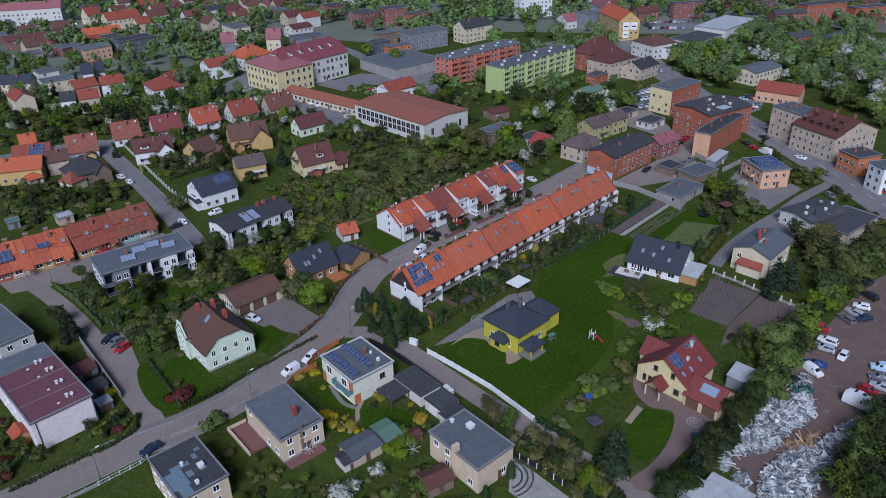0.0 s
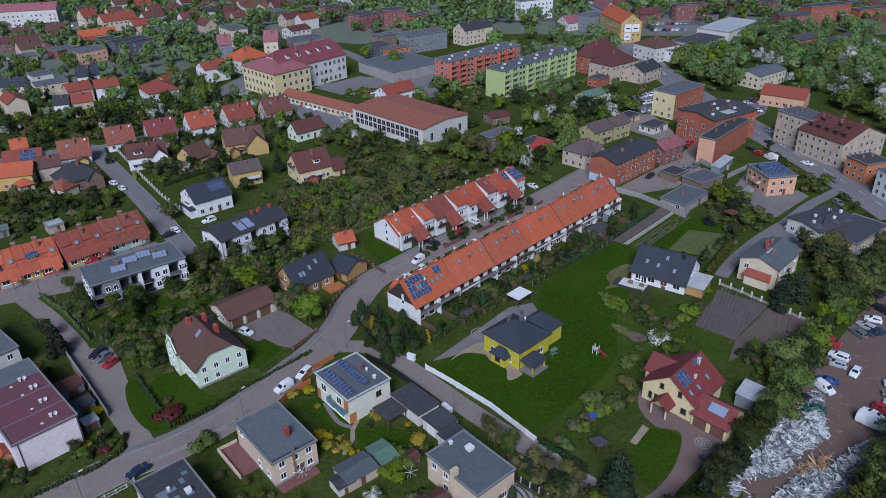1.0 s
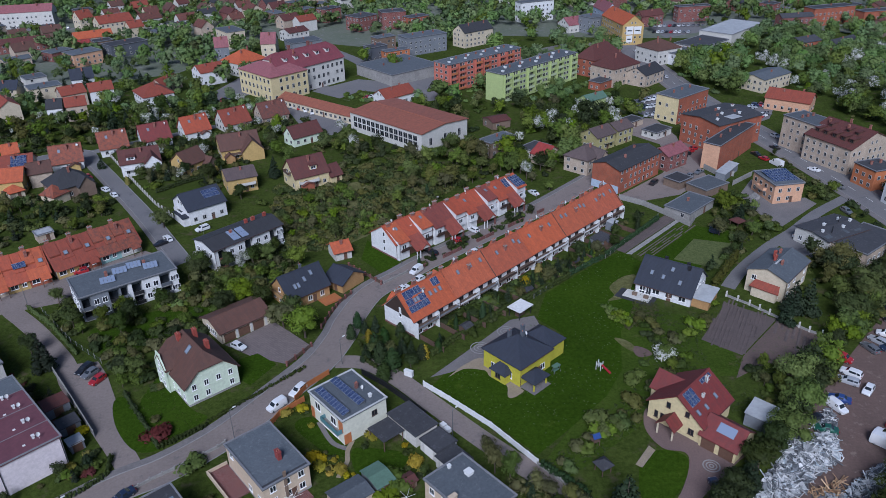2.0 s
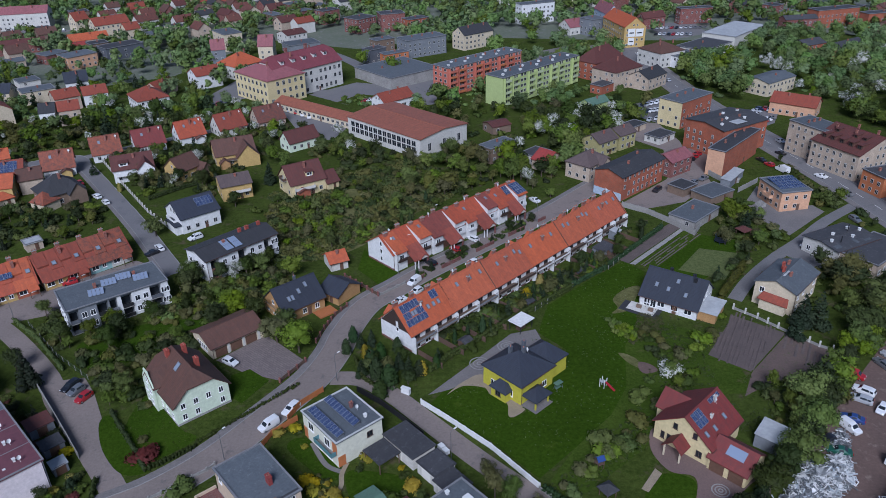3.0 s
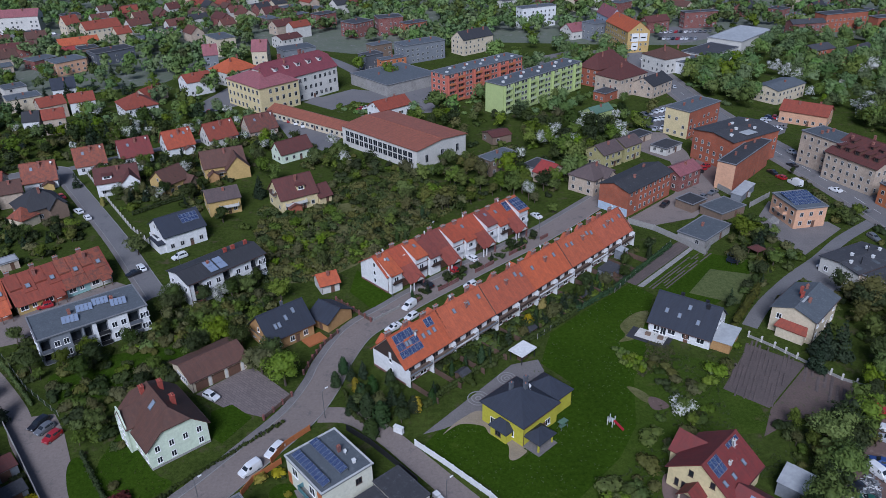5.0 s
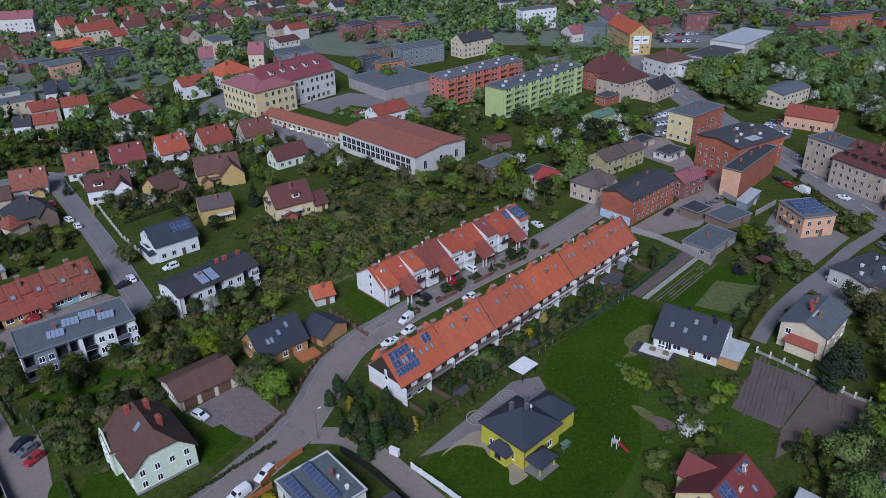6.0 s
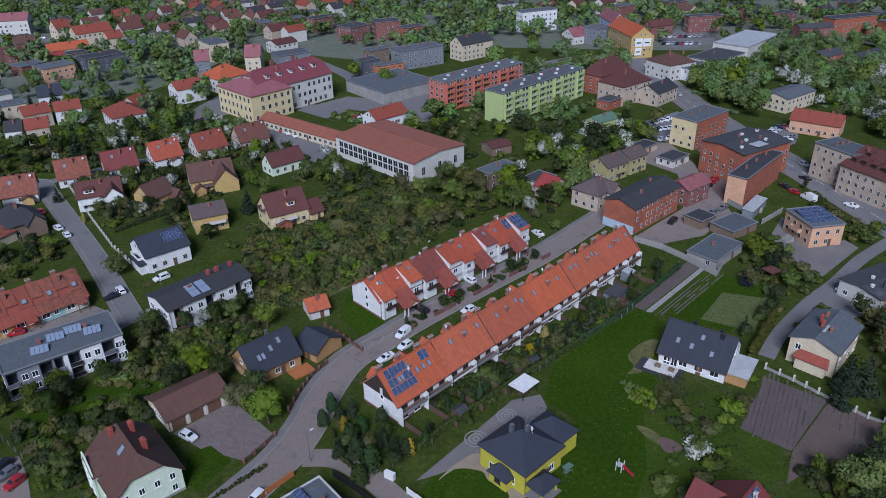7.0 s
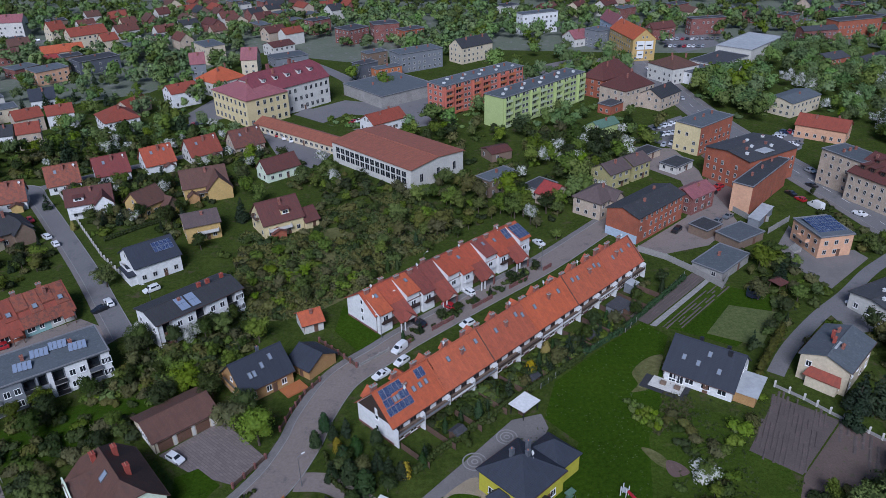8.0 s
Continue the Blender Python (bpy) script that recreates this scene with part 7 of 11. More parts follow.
# workshop: vents, pipes and patches on its old roof
for x, y in ((-6.0, -1.5), (-2.4, 1.0), (1.6, -2.2), (4.6, 1.8), (6.4, -0.6)):
    vent(workshop, x, y, 5.4 - abs(y) * 0.145, 0.6)
for x, y, h2 in ((-3.8, -2.8, 1.6), (3.2, 0.6, 2.2)):
    b = Build()
    b.tube((x, y, 4.6), (x, y, 5.4 + h2), 0.14, None, 8)
    part("flue_pipe", b, DARK_METAL, workshop)
for x0, y0, x1, y1 in ((-7.6, -4.6, -5.2, -3.2), (0.2, -4.8, 1.4, -2.6), (3.4, -5.0, 6.0, -4.2)):
    b = Build()
    b.slab([(x0, y0, 5.42 + y0 * 0.1454), (x1, y0, 5.42 + y0 * 0.1454), (x1, y1, 5.42 + y1 * 0.1454), (x0, y1, 5.42 + y1 * 0.1454)], 0.05)
    part("roof_patch", b, FELT, workshop, "lighter felt patch")

# gym: long window bands; school hall annex
for side, span in (("y+", 42.6),):
    for k in range(14):
        put_window(gym, side, 42.6, 25.4, -18 + k * 2.75, 2.0, 2.3, 2.2, False)
        put_window(gym, side, 42.6, 25.4, -18 + k * 2.75, 4.4, 2.3, 2.2, False)
for k in range(3):
    put_window(gym, "x-", 42.6, 25.4, -8 + k * 8, 2.2, 1.6, 3.0, False)

# slab blocks: loggia bays on the sunny side
def slab_block(h, L, W, wall, rail_ms, cols):
    for c in range(cols):
        x = -L / 2 + (c + 0.5) * L / cols
        for f in range(5):
            z = 0.8 + f * 2.55
            if c % 3 != 2:
                b = Build()
                b.box(x - 2.1, -W / 2 - 1.1, z - 0.1, x + 2.1, -W / 2, z + 0.06)
                b.box(x - 2.1, -W / 2 - 1.1, z + 0.06, x + 2.1, -W / 2 - 1.02, z + 1.0)
                part("balcony", b, rail_ms[(c + f) % len(rail_ms)], h)
                put_window(h, "y-", L, W, x - 0.7, z + 0.1, 1.5, 2.1, False)
                put_window(h, "y-", L, W, x + 1.1, z + 0.75, 1.3, 1.4, False)
            else:
                put_window(h, "y-", L, W, x - 1.0, z + 0.75, 1.5, 1.4, False)
                put_window(h, "y-", L, W, x + 1.2, z + 0.75, 1.5, 1.4, False)
        if c % 3 != 2:
            for e in (-1, 1):
                b = Build()
                b.box(x + e * 2.2 - 0.09, -W / 2 - 1.15, 0.4, x + e * 2.2 + 0.09, -W / 2, 13.0)
                part("fin_wall", b, wall, h)
    for k in range(9):
        vent(h, -L / 2 + (k + 0.6) * L / 9.3, W * 0.18 * (1 if k % 2 else -1), 13.3, 1.0)


PALE_GREEN = wall_mat("pale green balcony", (0.5, 0.56, 0.34))
slab_block(coral_block, 49.9, 10.8, W_CORAL, (W_CORAL, W_ORANGE), 9)
slab_block(green_block, 56.1, 10.4, W_GREEN, (PALE_GREEN, W_GREEN), 10)

# picture boards on the end of the corner house: plain shapes
for z0, u0, w, hh, m_ in ((6.2, 0.5, 4.4, 4.6, PALE_METAL), (6.2, 5.4, 4.6, 4.4, PALE_METAL), (1.6, 0.6, 3.8, 4.0, PALE_METAL)):
    b = Build()
    b.box(-w / 2, -0.12, 0, w / 2, 0.0, hh)
    ob = part("picture_board", b, m_, corner_house, "white picture board with plain marks", on_wall("x-", 33.2, 13.0, u0 - 2.6, z0))
    c = Build()
    c.box(-w * 0.3, -0.16, hh * 0.4, w * 0.3, -0.11, hh * 0.55)
    part("mark", c, DARK_METAL, ob)

b = Build()
b.box(-10.7, -5.45, 0, 10.7, -5.38, 10.8)
part("brick_front", b, W_BRICK, corner_tenement, "red brick street front")

# ---------------------------------------------------------------- trees and bushes
def ball_faces():
    """The twenty outward faces of an icosahedron."""
    g = (1 + 5 ** 0.5) / 2
    v = np.array([p for a in (-1, 1) for c in (-g, g) for p in ((0, a, c), (a, c, 0), (c, 0, a))], dtype=float)
    v /= np.linalg.norm(v, axis=1)[:, None]
    out = []
    for i, j, k in itertools.combinations(range(12), 3):
        if max(np.linalg.norm(v[i] - v[j]), np.linalg.norm(v[j] - v[k]), np.linalg.norm(v[i] - v[k])) < 1.1:
            t = (i, j, k) if np.dot(np.cross(v[j] - v[i], v[k] - v[i]), v[i]) > 0 else (i, k, j)
            out.append(t)
    return v, np.array(out)


BALL_V, BALL_F = ball_faces()


def leaf_core(rng, blobs, share=0.72):
    """Uneven inner masses of a crown, so that it is closed behind its outer leaves."""
    rows = []
    for *c, r in blobs:
        k = r * share * (0.7 + 0.5 * rng.random(12))
        p = np.array(c) + BALL_V * k[:, None]
        d = BALL_V + np.array((0, 0, 0.3))
        d = d / np.linalg.norm(d, axis=1)[:, None]
        rows.append(np.concatenate([p, d], 1)[BALL_F].reshape(-1, 6))
    return np.concatenate(rows)


def leaf_cloud(rng, blobs, size, count, dense=1.7):
    """Small leaf clumps spread over the skins of some rounded blobs."""
    n = int(count * dense)
    size *= 0.8
    w = np.array([r * r for *_, r in blobs])
    pick = rng.choice(len(blobs), n, p=w / w.sum())
    c = np.array([b[:3] for b in blobs])[pick]
    r = np.array([b[3] for b in blobs])[pick]
    d = rng.normal(size=(n, 3))
    d /= np.linalg.norm(d, axis=1)[:, None]
    d[:, 2] = np.where(d[:, 2] < -0.35, -d[:, 2] * 0.6, d[:, 2])
    p = c + d * (r * (0.66 + 0.5 * rng.random(n)))[:, None]
    nor = d + rng.normal(size=(n, 3)) * 0.36
    nor /= np.linalg.norm(nor, axis=1)[:, None]
    ref = rng.normal(size=(n, 3))
    a = np.cross(nor, ref)
    a /= np.linalg.norm(a, axis=1)[:, None]
    bb = np.cross(nor, a)
    s = size * (0.6 + 0.8 * rng.random(n))
    a, bb = a * s[:, None], bb * (s * (0.55 + 0.4 * rng.random(n)))[:, None]
    bend = nor * (s * 0.22)[:, None]
    v = np.stack([p - a - bend, p + a * 0.8 - bb * 0.8, p + bb * 1.1 + a * 0.3], 1).reshape(-1, 3)
    soft = d * 0.8 + nor * 0.55 + np.array((0, 0, 0.35))
    soft /= np.linalg.norm(soft, axis=1)[:, None]
    return np.concatenate([v, np.repeat(soft, 3, 0)], 1)


def crown_rows(rng, blobs, size, count, inner=7):
    """Core and leaves; the number of core corners comes along."""
    core = leaf_core(rng, blobs[:inner])
    return np.concatenate([core, leaf_cloud(rng, blobs, size, count)]), len(core)


LEAF_DATA = {}


def leaf_mesh(name, v, material, core=0, tones=None):
    """One mesh of leaf clumps; each row of v is a corner's place and its normal, tones are one for each plant's corners."""
    me = bpy.data.meshes.new(name)
    n = len(v) // 3
    me.vertices.add(len(v))
    me.vertices.foreach_set("co", v[:, :3].astype(np.float32).ravel())
    me.loops.add(n * 3)
    me.loops.foreach_set("vertex_index", np.arange(n * 3, dtype=np.int32))
    me.polygons.add(n)
    me.polygons.foreach_set("loop_start", np.arange(0, n * 3, 3, dtype=np.int32))
    me.update(calc_edges=True)
    me.polygons.foreach_set("use_smooth", np.ones(n, dtype=bool))
    me.normals_split_custom_set_from_vertices(v[:, 3:].astype(np.float32))
    me.materials.append(material)
    if tones is not None:
        me.attributes.new("plant", "FLOAT", "POINT").data.foreach_set("value", tones.astype(np.float32))
    LEAF_DATA[me.name] = v, core
    return me


def grown(name, rng, blobs, size, count, material, floor=None):
    v, core = crown_rows(rng, blobs, size, count)
    if floor is not None:
        v[:, 2] = np.maximum(v[:, 2], 0.02)
        v[:, 2] -= v[:, 2].min() + 0.03
    return leaf_mesh(name, v, material, core)


def trunk_mesh(rng, h, r, limbs):
    b = Build()
    mid = (rng.normal() * 0.15, rng.normal() * 0.15, h * 0.5)
    b.tube((0, 0, -0.1), mid, r, r * 0.75, 7)
    b.tube(mid, (mid[0] * 1.6, mid[1] * 1.6, h * 0.9), r * 0.75, r * 0.25, 7)
    for k in range(limbs):
        a = rng.random() * 6.283
        z = h * (0.35 + 0.4 * rng.random())
        q = h * (0.22 + 0.15 * rng.random())
        b.tube((mid[0] * z / h * 2, mid[1] * z / h * 2, z), (math.cos(a) * q, math.sin(a) * q, z + q * 0.8), r * 0.4, r * 0.1, 5)
    return b.mesh("trunk", BARK)


def make_broadleaf(seed, material, h=8.0, spread=3.5, count=1350, size=0.25, low=0.18):
    rng = np.random.default_rng(seed)
    blobs = []
    for k in range(17):
        a, q = rng.random() * 6.283, spread * (0.2 + 0.62 * rng.random())
        z = h * (low + 0.14 + (0.92 - low - 0.2) * rng.random())
        squeeze = 1.0 - 0.45 * abs((z / h - 0.55) / 0.5)
        blobs.append((math.cos(a) * q * squeeze, math.sin(a) * q * squeeze, z, spread * (0.2 + 0.22 * rng.random())))
    blobs.insert(0, (0, 0, h * 0.58, spread * 0.72))
    return trunk_mesh(rng, h * 0.8, 0.03 * h * 0.6 + 0.06, 5), grown("crown", rng, blobs, size, count, material)


def make_conifer(seed, material, h=9.0, r=2.0, count=1100, size=0.27, column=False):
    rng = np.random.default_rng(seed)
    blobs = []
    n = 12
    for k in range(n):
        z = h * (0.08 + 0.9 * k / n)
        q = r * (1 - k / n) ** 0.85 if not column else r * (1 - (k / n) ** 3) * 0.95
        for j in range(1 if column else 4):
            a = rng.random() * 6.283
            d = 0 if column else q * 0.55
            blobs.append((math.cos(a) * d, math.sin(a) * d, z, max(0.18, q * (1.0 if column else 0.55))))
    b = Build()
    b.tube((0, 0, -0.1), (0, 0, h * 0.85), 0.02 * h, 0.02, 6)
    return b.mesh("trunk", BARK), grown("crown", rng, blobs, size, count, material)


def make_bush(seed, material, r=1.2, h=1.5, count=300, size=0.22):
    rng = np.random.default_rng(seed)
    blobs = [(rng.normal() * r * 0.35, rng.normal() * r * 0.35, h * (0.3 + 0.3 * rng.random()), r * (0.45 + 0.25 * rng.random())) for k in range(6)]
    return grown("bush", rng, blobs, size, count, material, 0.0)


TREE_KINDS = {
    "leafy": ([make_broadleaf(s, LEAF) for s in (1, 2, 3, 4)], "leafy broadleaf tree in fresh green"),
    "bright": ([make_broadleaf(s, LEAF_BRIGHT) for s in (11, 12, 13)], "broadleaf tree in bright young green leaf"),
    "dark": ([make_broadleaf(s, LEAF_DARK) for s in (21, 22, 23)], "dark green broadleaf garden tree"),
    "dull": ([make_broadleaf(s, LEAF_DULL, count=900, size=0.26) for s in (31, 32, 33)], "budding tree with thin brownish green leaf"),
    "blossom": ([make_broadleaf(s, LEAF_BLOSSOM, count=1500, size=0.17) for s in (41, 42)], "fruit tree in white blossom"),
    "spruce": ([make_conifer(s, NEEDLE) for s in (51, 52, 53)], "dark green cone-shaped spruce"),
    "thuja": ([make_conifer(s, THUJA, 5.0, 0.75, 520, 0.2, True) for s in (61, 62, 63)], "narrow upright green thuja"),
    "topiary": ([make_conifer(s, LEAF_BRIGHT, 5.0, 1.9, 1300, 0.2, True) for s in (75,)], "clipped bright green egg-shaped tree"),
    "golden": ([make_conifer(s, GOLDEN, 4.0, 0.95, 380, 0.26, True) for s in (71, 72)], "golden-yellow upright garden conifer"),
}
BUSH_KINDS = {
    "green": ([make_bush(s, LEAF) for s in (81, 82, 83)], "rounded green bush on the grass"),
    "dark": ([make_bush(s, LEAF_DARK) for s in (84, 85)], "dark green bush in a garden"),
    "bright": ([make_bush(s, LEAF_BRIGHT) for s in (86, 87)], "bright green bush in young leaf"),
    "golden": ([make_bush(s, GOLDEN) for s in (88,)], "golden-yellow shrub in a garden"),
    "red": ([make_bush(s, RED_LEAF) for s in (89,)], "red-leaved shrub in a garden"),
    "dull": ([make_bush(s, LEAF_DULL) for s in (90, 91)], "dry brownish bush among grass"),
    "blossom": ([make_bush(s, LEAF_BLOSSOM, count=480, size=0.13) for s in (92,)], "white flowering bush on the grass"),
}
GROW = random.Random(17)
STEMS = []


JOINED = {}     # leaf clumps and stems of the plants past those that can be counted
COUNTED = [0, 0]
# leaf kinds that trade their green for the haze-paled one when far off
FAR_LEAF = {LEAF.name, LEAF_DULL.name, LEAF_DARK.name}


def join_leaves(me, x, y, k, kz):
    """Add a turned and scaled copy of a leaf mesh to the joined greenery of its kind."""
    v, core = LEAF_DATA[me.name]
    keep, grow = (3, 1.35) if y < 300 else (4, 1.6)
    inner = v[:core].reshape(-1, 3, 6)
    v = v[core:].reshape(-1, 3, 6)[::keep]
    mid = v[:, :, :3].mean(1, keepdims=True)
    outer = np.concatenate([mid + (v[:, :, :3] - mid) * grow, v[:, :, 3:]], 2)
    v = np.concatenate([inner, outer]).reshape(-1, 6)
    co, nor = v[:, :3], v[:, 3:]
    a = GROW.uniform(0, 6.283)
    c, s = math.cos(a), math.sin(a)
    w = np.stack([(co[:, 0] * c - co[:, 1] * s) * k + x, (co[:, 0] * s + co[:, 1] * c) * k + y, co[:, 2] * kz,
                  nor[:, 0] * c - nor[:, 1] * s, nor[:, 0] * s + nor[:, 1] * c, nor[:, 2], np.full(len(v), GROW.random())], 1)
    name = me.materials[0].name
    # beyond here the haze is carried by a paler leaf colour
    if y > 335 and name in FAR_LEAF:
        name = LEAF_HAZY.name
    JOINED.setdefault(name, []).append(w)


def tree(x, y, kind="leafy", h=8.0, wide=1.0):
    protos, label = TREE_KINDS[kind]
    tr, cr = GROW.choice(protos)
    if y > 265 or COUNTED[0] >= 300:
        k = h / {"thuja": 5.0, "topiary": 5.0, "golden": 4.0, "spruce": 9.0}.get(kind, 8.0)
        return join_leaves(cr, x, y, k * wide, k)
    COUNTED[0] += 1
    base = {"thuja": 5.0, "topiary": 5.0, "golden": 4.0, "spruce": 9.0}.get(kind, 8.0)
    k = h / base
    t = new("tree")
    t.matrix_basis = pose(x, y, 0, 0, 0, GROW.uniform(0, 360)) @ Matrix.Diagonal((k * wide, k * wide, k, 1))
    tagged(t, label, "tree")
    part("trunk", tr, None, t)
    part("crown", cr, None, t)
    STEMS.append((x, y, h))
    return t


def bush(x, y, kind="green", h=1.6, wide=1.0):
    protos, label = BUSH_KINDS[kind]
    k = h / 1.6
    me = GROW.choice(protos)
    if y > 175 or COUNTED[1] >= 300:
        return join_leaves(me, x, y, k * wide, k)
    COUNTED[1] += 1
    return solid("bush", me, None, label, "bush", m=pose(x, y, 0, 0, 0, GROW.uniform(0, 360)) @ Matrix.Diagonal((k * wide, k * wide, k, 1)))


def grove(poly, n, kinds, h=(5, 10), gap=1.5, bushes=0, bush_kinds=("green", "dark", "dull"), bush_h=(1.2, 2.6), seed=1, wide=(0.8, 1.2)):
    """Trees and bushes strewn over a piece of the plan, clear of houses, roads and lawns."""
    rng = random.Random(seed)
    xs, ys = [p[0] for p in poly], [p[1] for p in poly]
    made, tries = [], 0
    while len(made) < n + bushes and tries < 60 * (n + bushes):
        tries += 1
        x, y = rng.uniform(min(xs), max(xs)), rng.uniform(min(ys), max(ys))
        big = len(made) < n
        if not inside(x, y, poly) or taken(x, y, gap if big else 1.0) or any(inside(x, y, c) for c in CLEAR):
            continue
        if any((x - p) ** 2 + (y - q) ** 2 < (2.3 if big else 0.8) ** 2 for p, q in made):
            continue
        made.append((x, y))
        if big:
            tree(x, y, rng.choice(kinds), rng.uniform(*h), rng.uniform(*wide))
        else:
            bush(x, y, rng.choice(bush_kinds), rng.uniform(*bush_h), rng.uniform(0.9, 1.4))


def hedge(pts, h=1.5, w=0.9, material=None, label="clipped green hedge", seed=3):
    rng = np.random.default_rng(seed)
    vs = []
    for (x0, y0), (x1, y1) in zip(pts, pts[1:]):
        d = math.hypot(x1 - x0, y1 - y0)
        n = max(2, int(d / 0.7))
        blobs = []
        for k in range(n):
            q = (k + 0.5) / n
            for z in ((h * 0.3, h * 0.72) if h > 1.1 else (h * 0.45,)):
                blobs.append((x0 + (x1 - x0) * q + rng.normal() * 0.08, y0 + (y1 - y0) * q + rng.normal() * 0.08, z, max(w, h * 0.55) * 0.52 * (0.85 + 0.3 * rng.random())))
        vs.append(crown_rows(rng, blobs, 0.27, int(d * 19 * (0.6 + h * 0.4)), None)[0])
        STRIPS.append((x0, y0, x1, y1, w * 0.4))
    v = np.concatenate(vs)
    v[:, 2] = np.maximum(v[:, 2], 0.02)
    return solid("hedge", leaf_mesh("hedge", v, material or THUJA), None, label, "hedge")


def woods(name, poly, n, material, label, h=(7, 12), seed=5, leaves=85, size=1.0, dodge=True):
    """Far trees that nobody could count, as one mesh of leaf clumps."""
    rng = np.random.default_rng(seed)
    xs, ys = [p[0] for p in poly], [p[1] for p in poly]
    vs, made, tries = [], 0, 0
    while made < n and tries < n * 40:
        tries += 1
        x, y = rng.uniform(min(xs), max(xs)), rng.uniform(min(ys), max(ys))
        if not inside(x, y, poly) or (dodge and (taken(x, y, 2.0) or any(inside(x, y, c) for c in CLEAR))):
            continue
        made += 1
        q = rng.uniform(*h)
        r = q * rng.uniform(0.3, 0.45)
        blobs = [(x + rng.normal() * r * 0.4, y + rng.normal() * r * 0.4, q * rng.uniform(0.3, 0.75), r * rng.uniform(0.4, 0.7)) for k in range(6)]
        v, _ = crown_rows(rng, blobs, size * q / 10, leaves, 3)
        vs.append(np.concatenate([v, np.full((len(v), 1), rng.random())], 1))
    v = np.concatenate(vs)
    v[:, 2] = np.maximum(v[:, 2], 0.05)
    return solid(name, leaf_mesh(name, v[:, :6], material, 0, v[:, 6]), None, label, "trees", "", "stuff")


def tufts(poly, n, material, label, size=0.22, h=0.3, leaves=5, seed=1, lawn=False):
    """Tufts of grass and weeds strewn over a meadow."""
    rng = np.random.default_rng(seed)
    xs, ys = [p[0] for p in poly], [p[1] for p in poly]
    blobs = []
    while len(blobs) < n:
        x, y = rng.uniform(min(xs), max(xs)), rng.uniform(min(ys), max(ys))
        if inside(x, y, poly) and not taken(x, y, 0.2) and (lawn or not any(inside(x, y, c) for c in CLEAR)) and noise.noise((x * 0.12, y * 0.12, seed)) > -0.15:
            blobs.append((x, y, h * 0.4, h * rng.uniform(0.5, 1.3)))
    v = leaf_cloud(rng, blobs, size, n * leaves)
    v[:, 2] = np.maximum(v[:, 2], 0.03)
    return solid("weeds", leaf_mesh("weeds", v, material), None, label, "weeds", "", "stuff")

# ---------------------------------------------------------------- vehicles
RUBBER = plain("tyre rubber", (0.018, 0.018, 0.019), 0.85)
RIM = plain("wheel rim", (0.35, 0.36, 0.37), 0.35, 0.8)
LAMP_CLEAR = plain("headlight glass", (0.6, 0.62, 0.64), 0.12)
LAMP_RED = plain("tail light", (0.3, 0.01, 0.01), 0.2)
PAINTS = {k: plain(k + " car paint", c, 0.28, 0.15, 0.8) for k, c in (("white", (0.72, 0.72, 0.72)), ("silver", (0.38, 0.39, 0.41)), ("grey", (0.13, 0.135, 0.145)),
          ("black", (0.014, 0.014, 0.017)), ("red", (0.33, 0.015, 0.02)), ("blue", (0.03, 0.06, 0.2)), ("dark blue", (0.018, 0.028, 0.06)), ("pale blue", (0.42, 0.55, 0.66)), ("orange", (0.5, 0.2, 0.03)), ("green", (0.02, 0.09, 0.06)))}
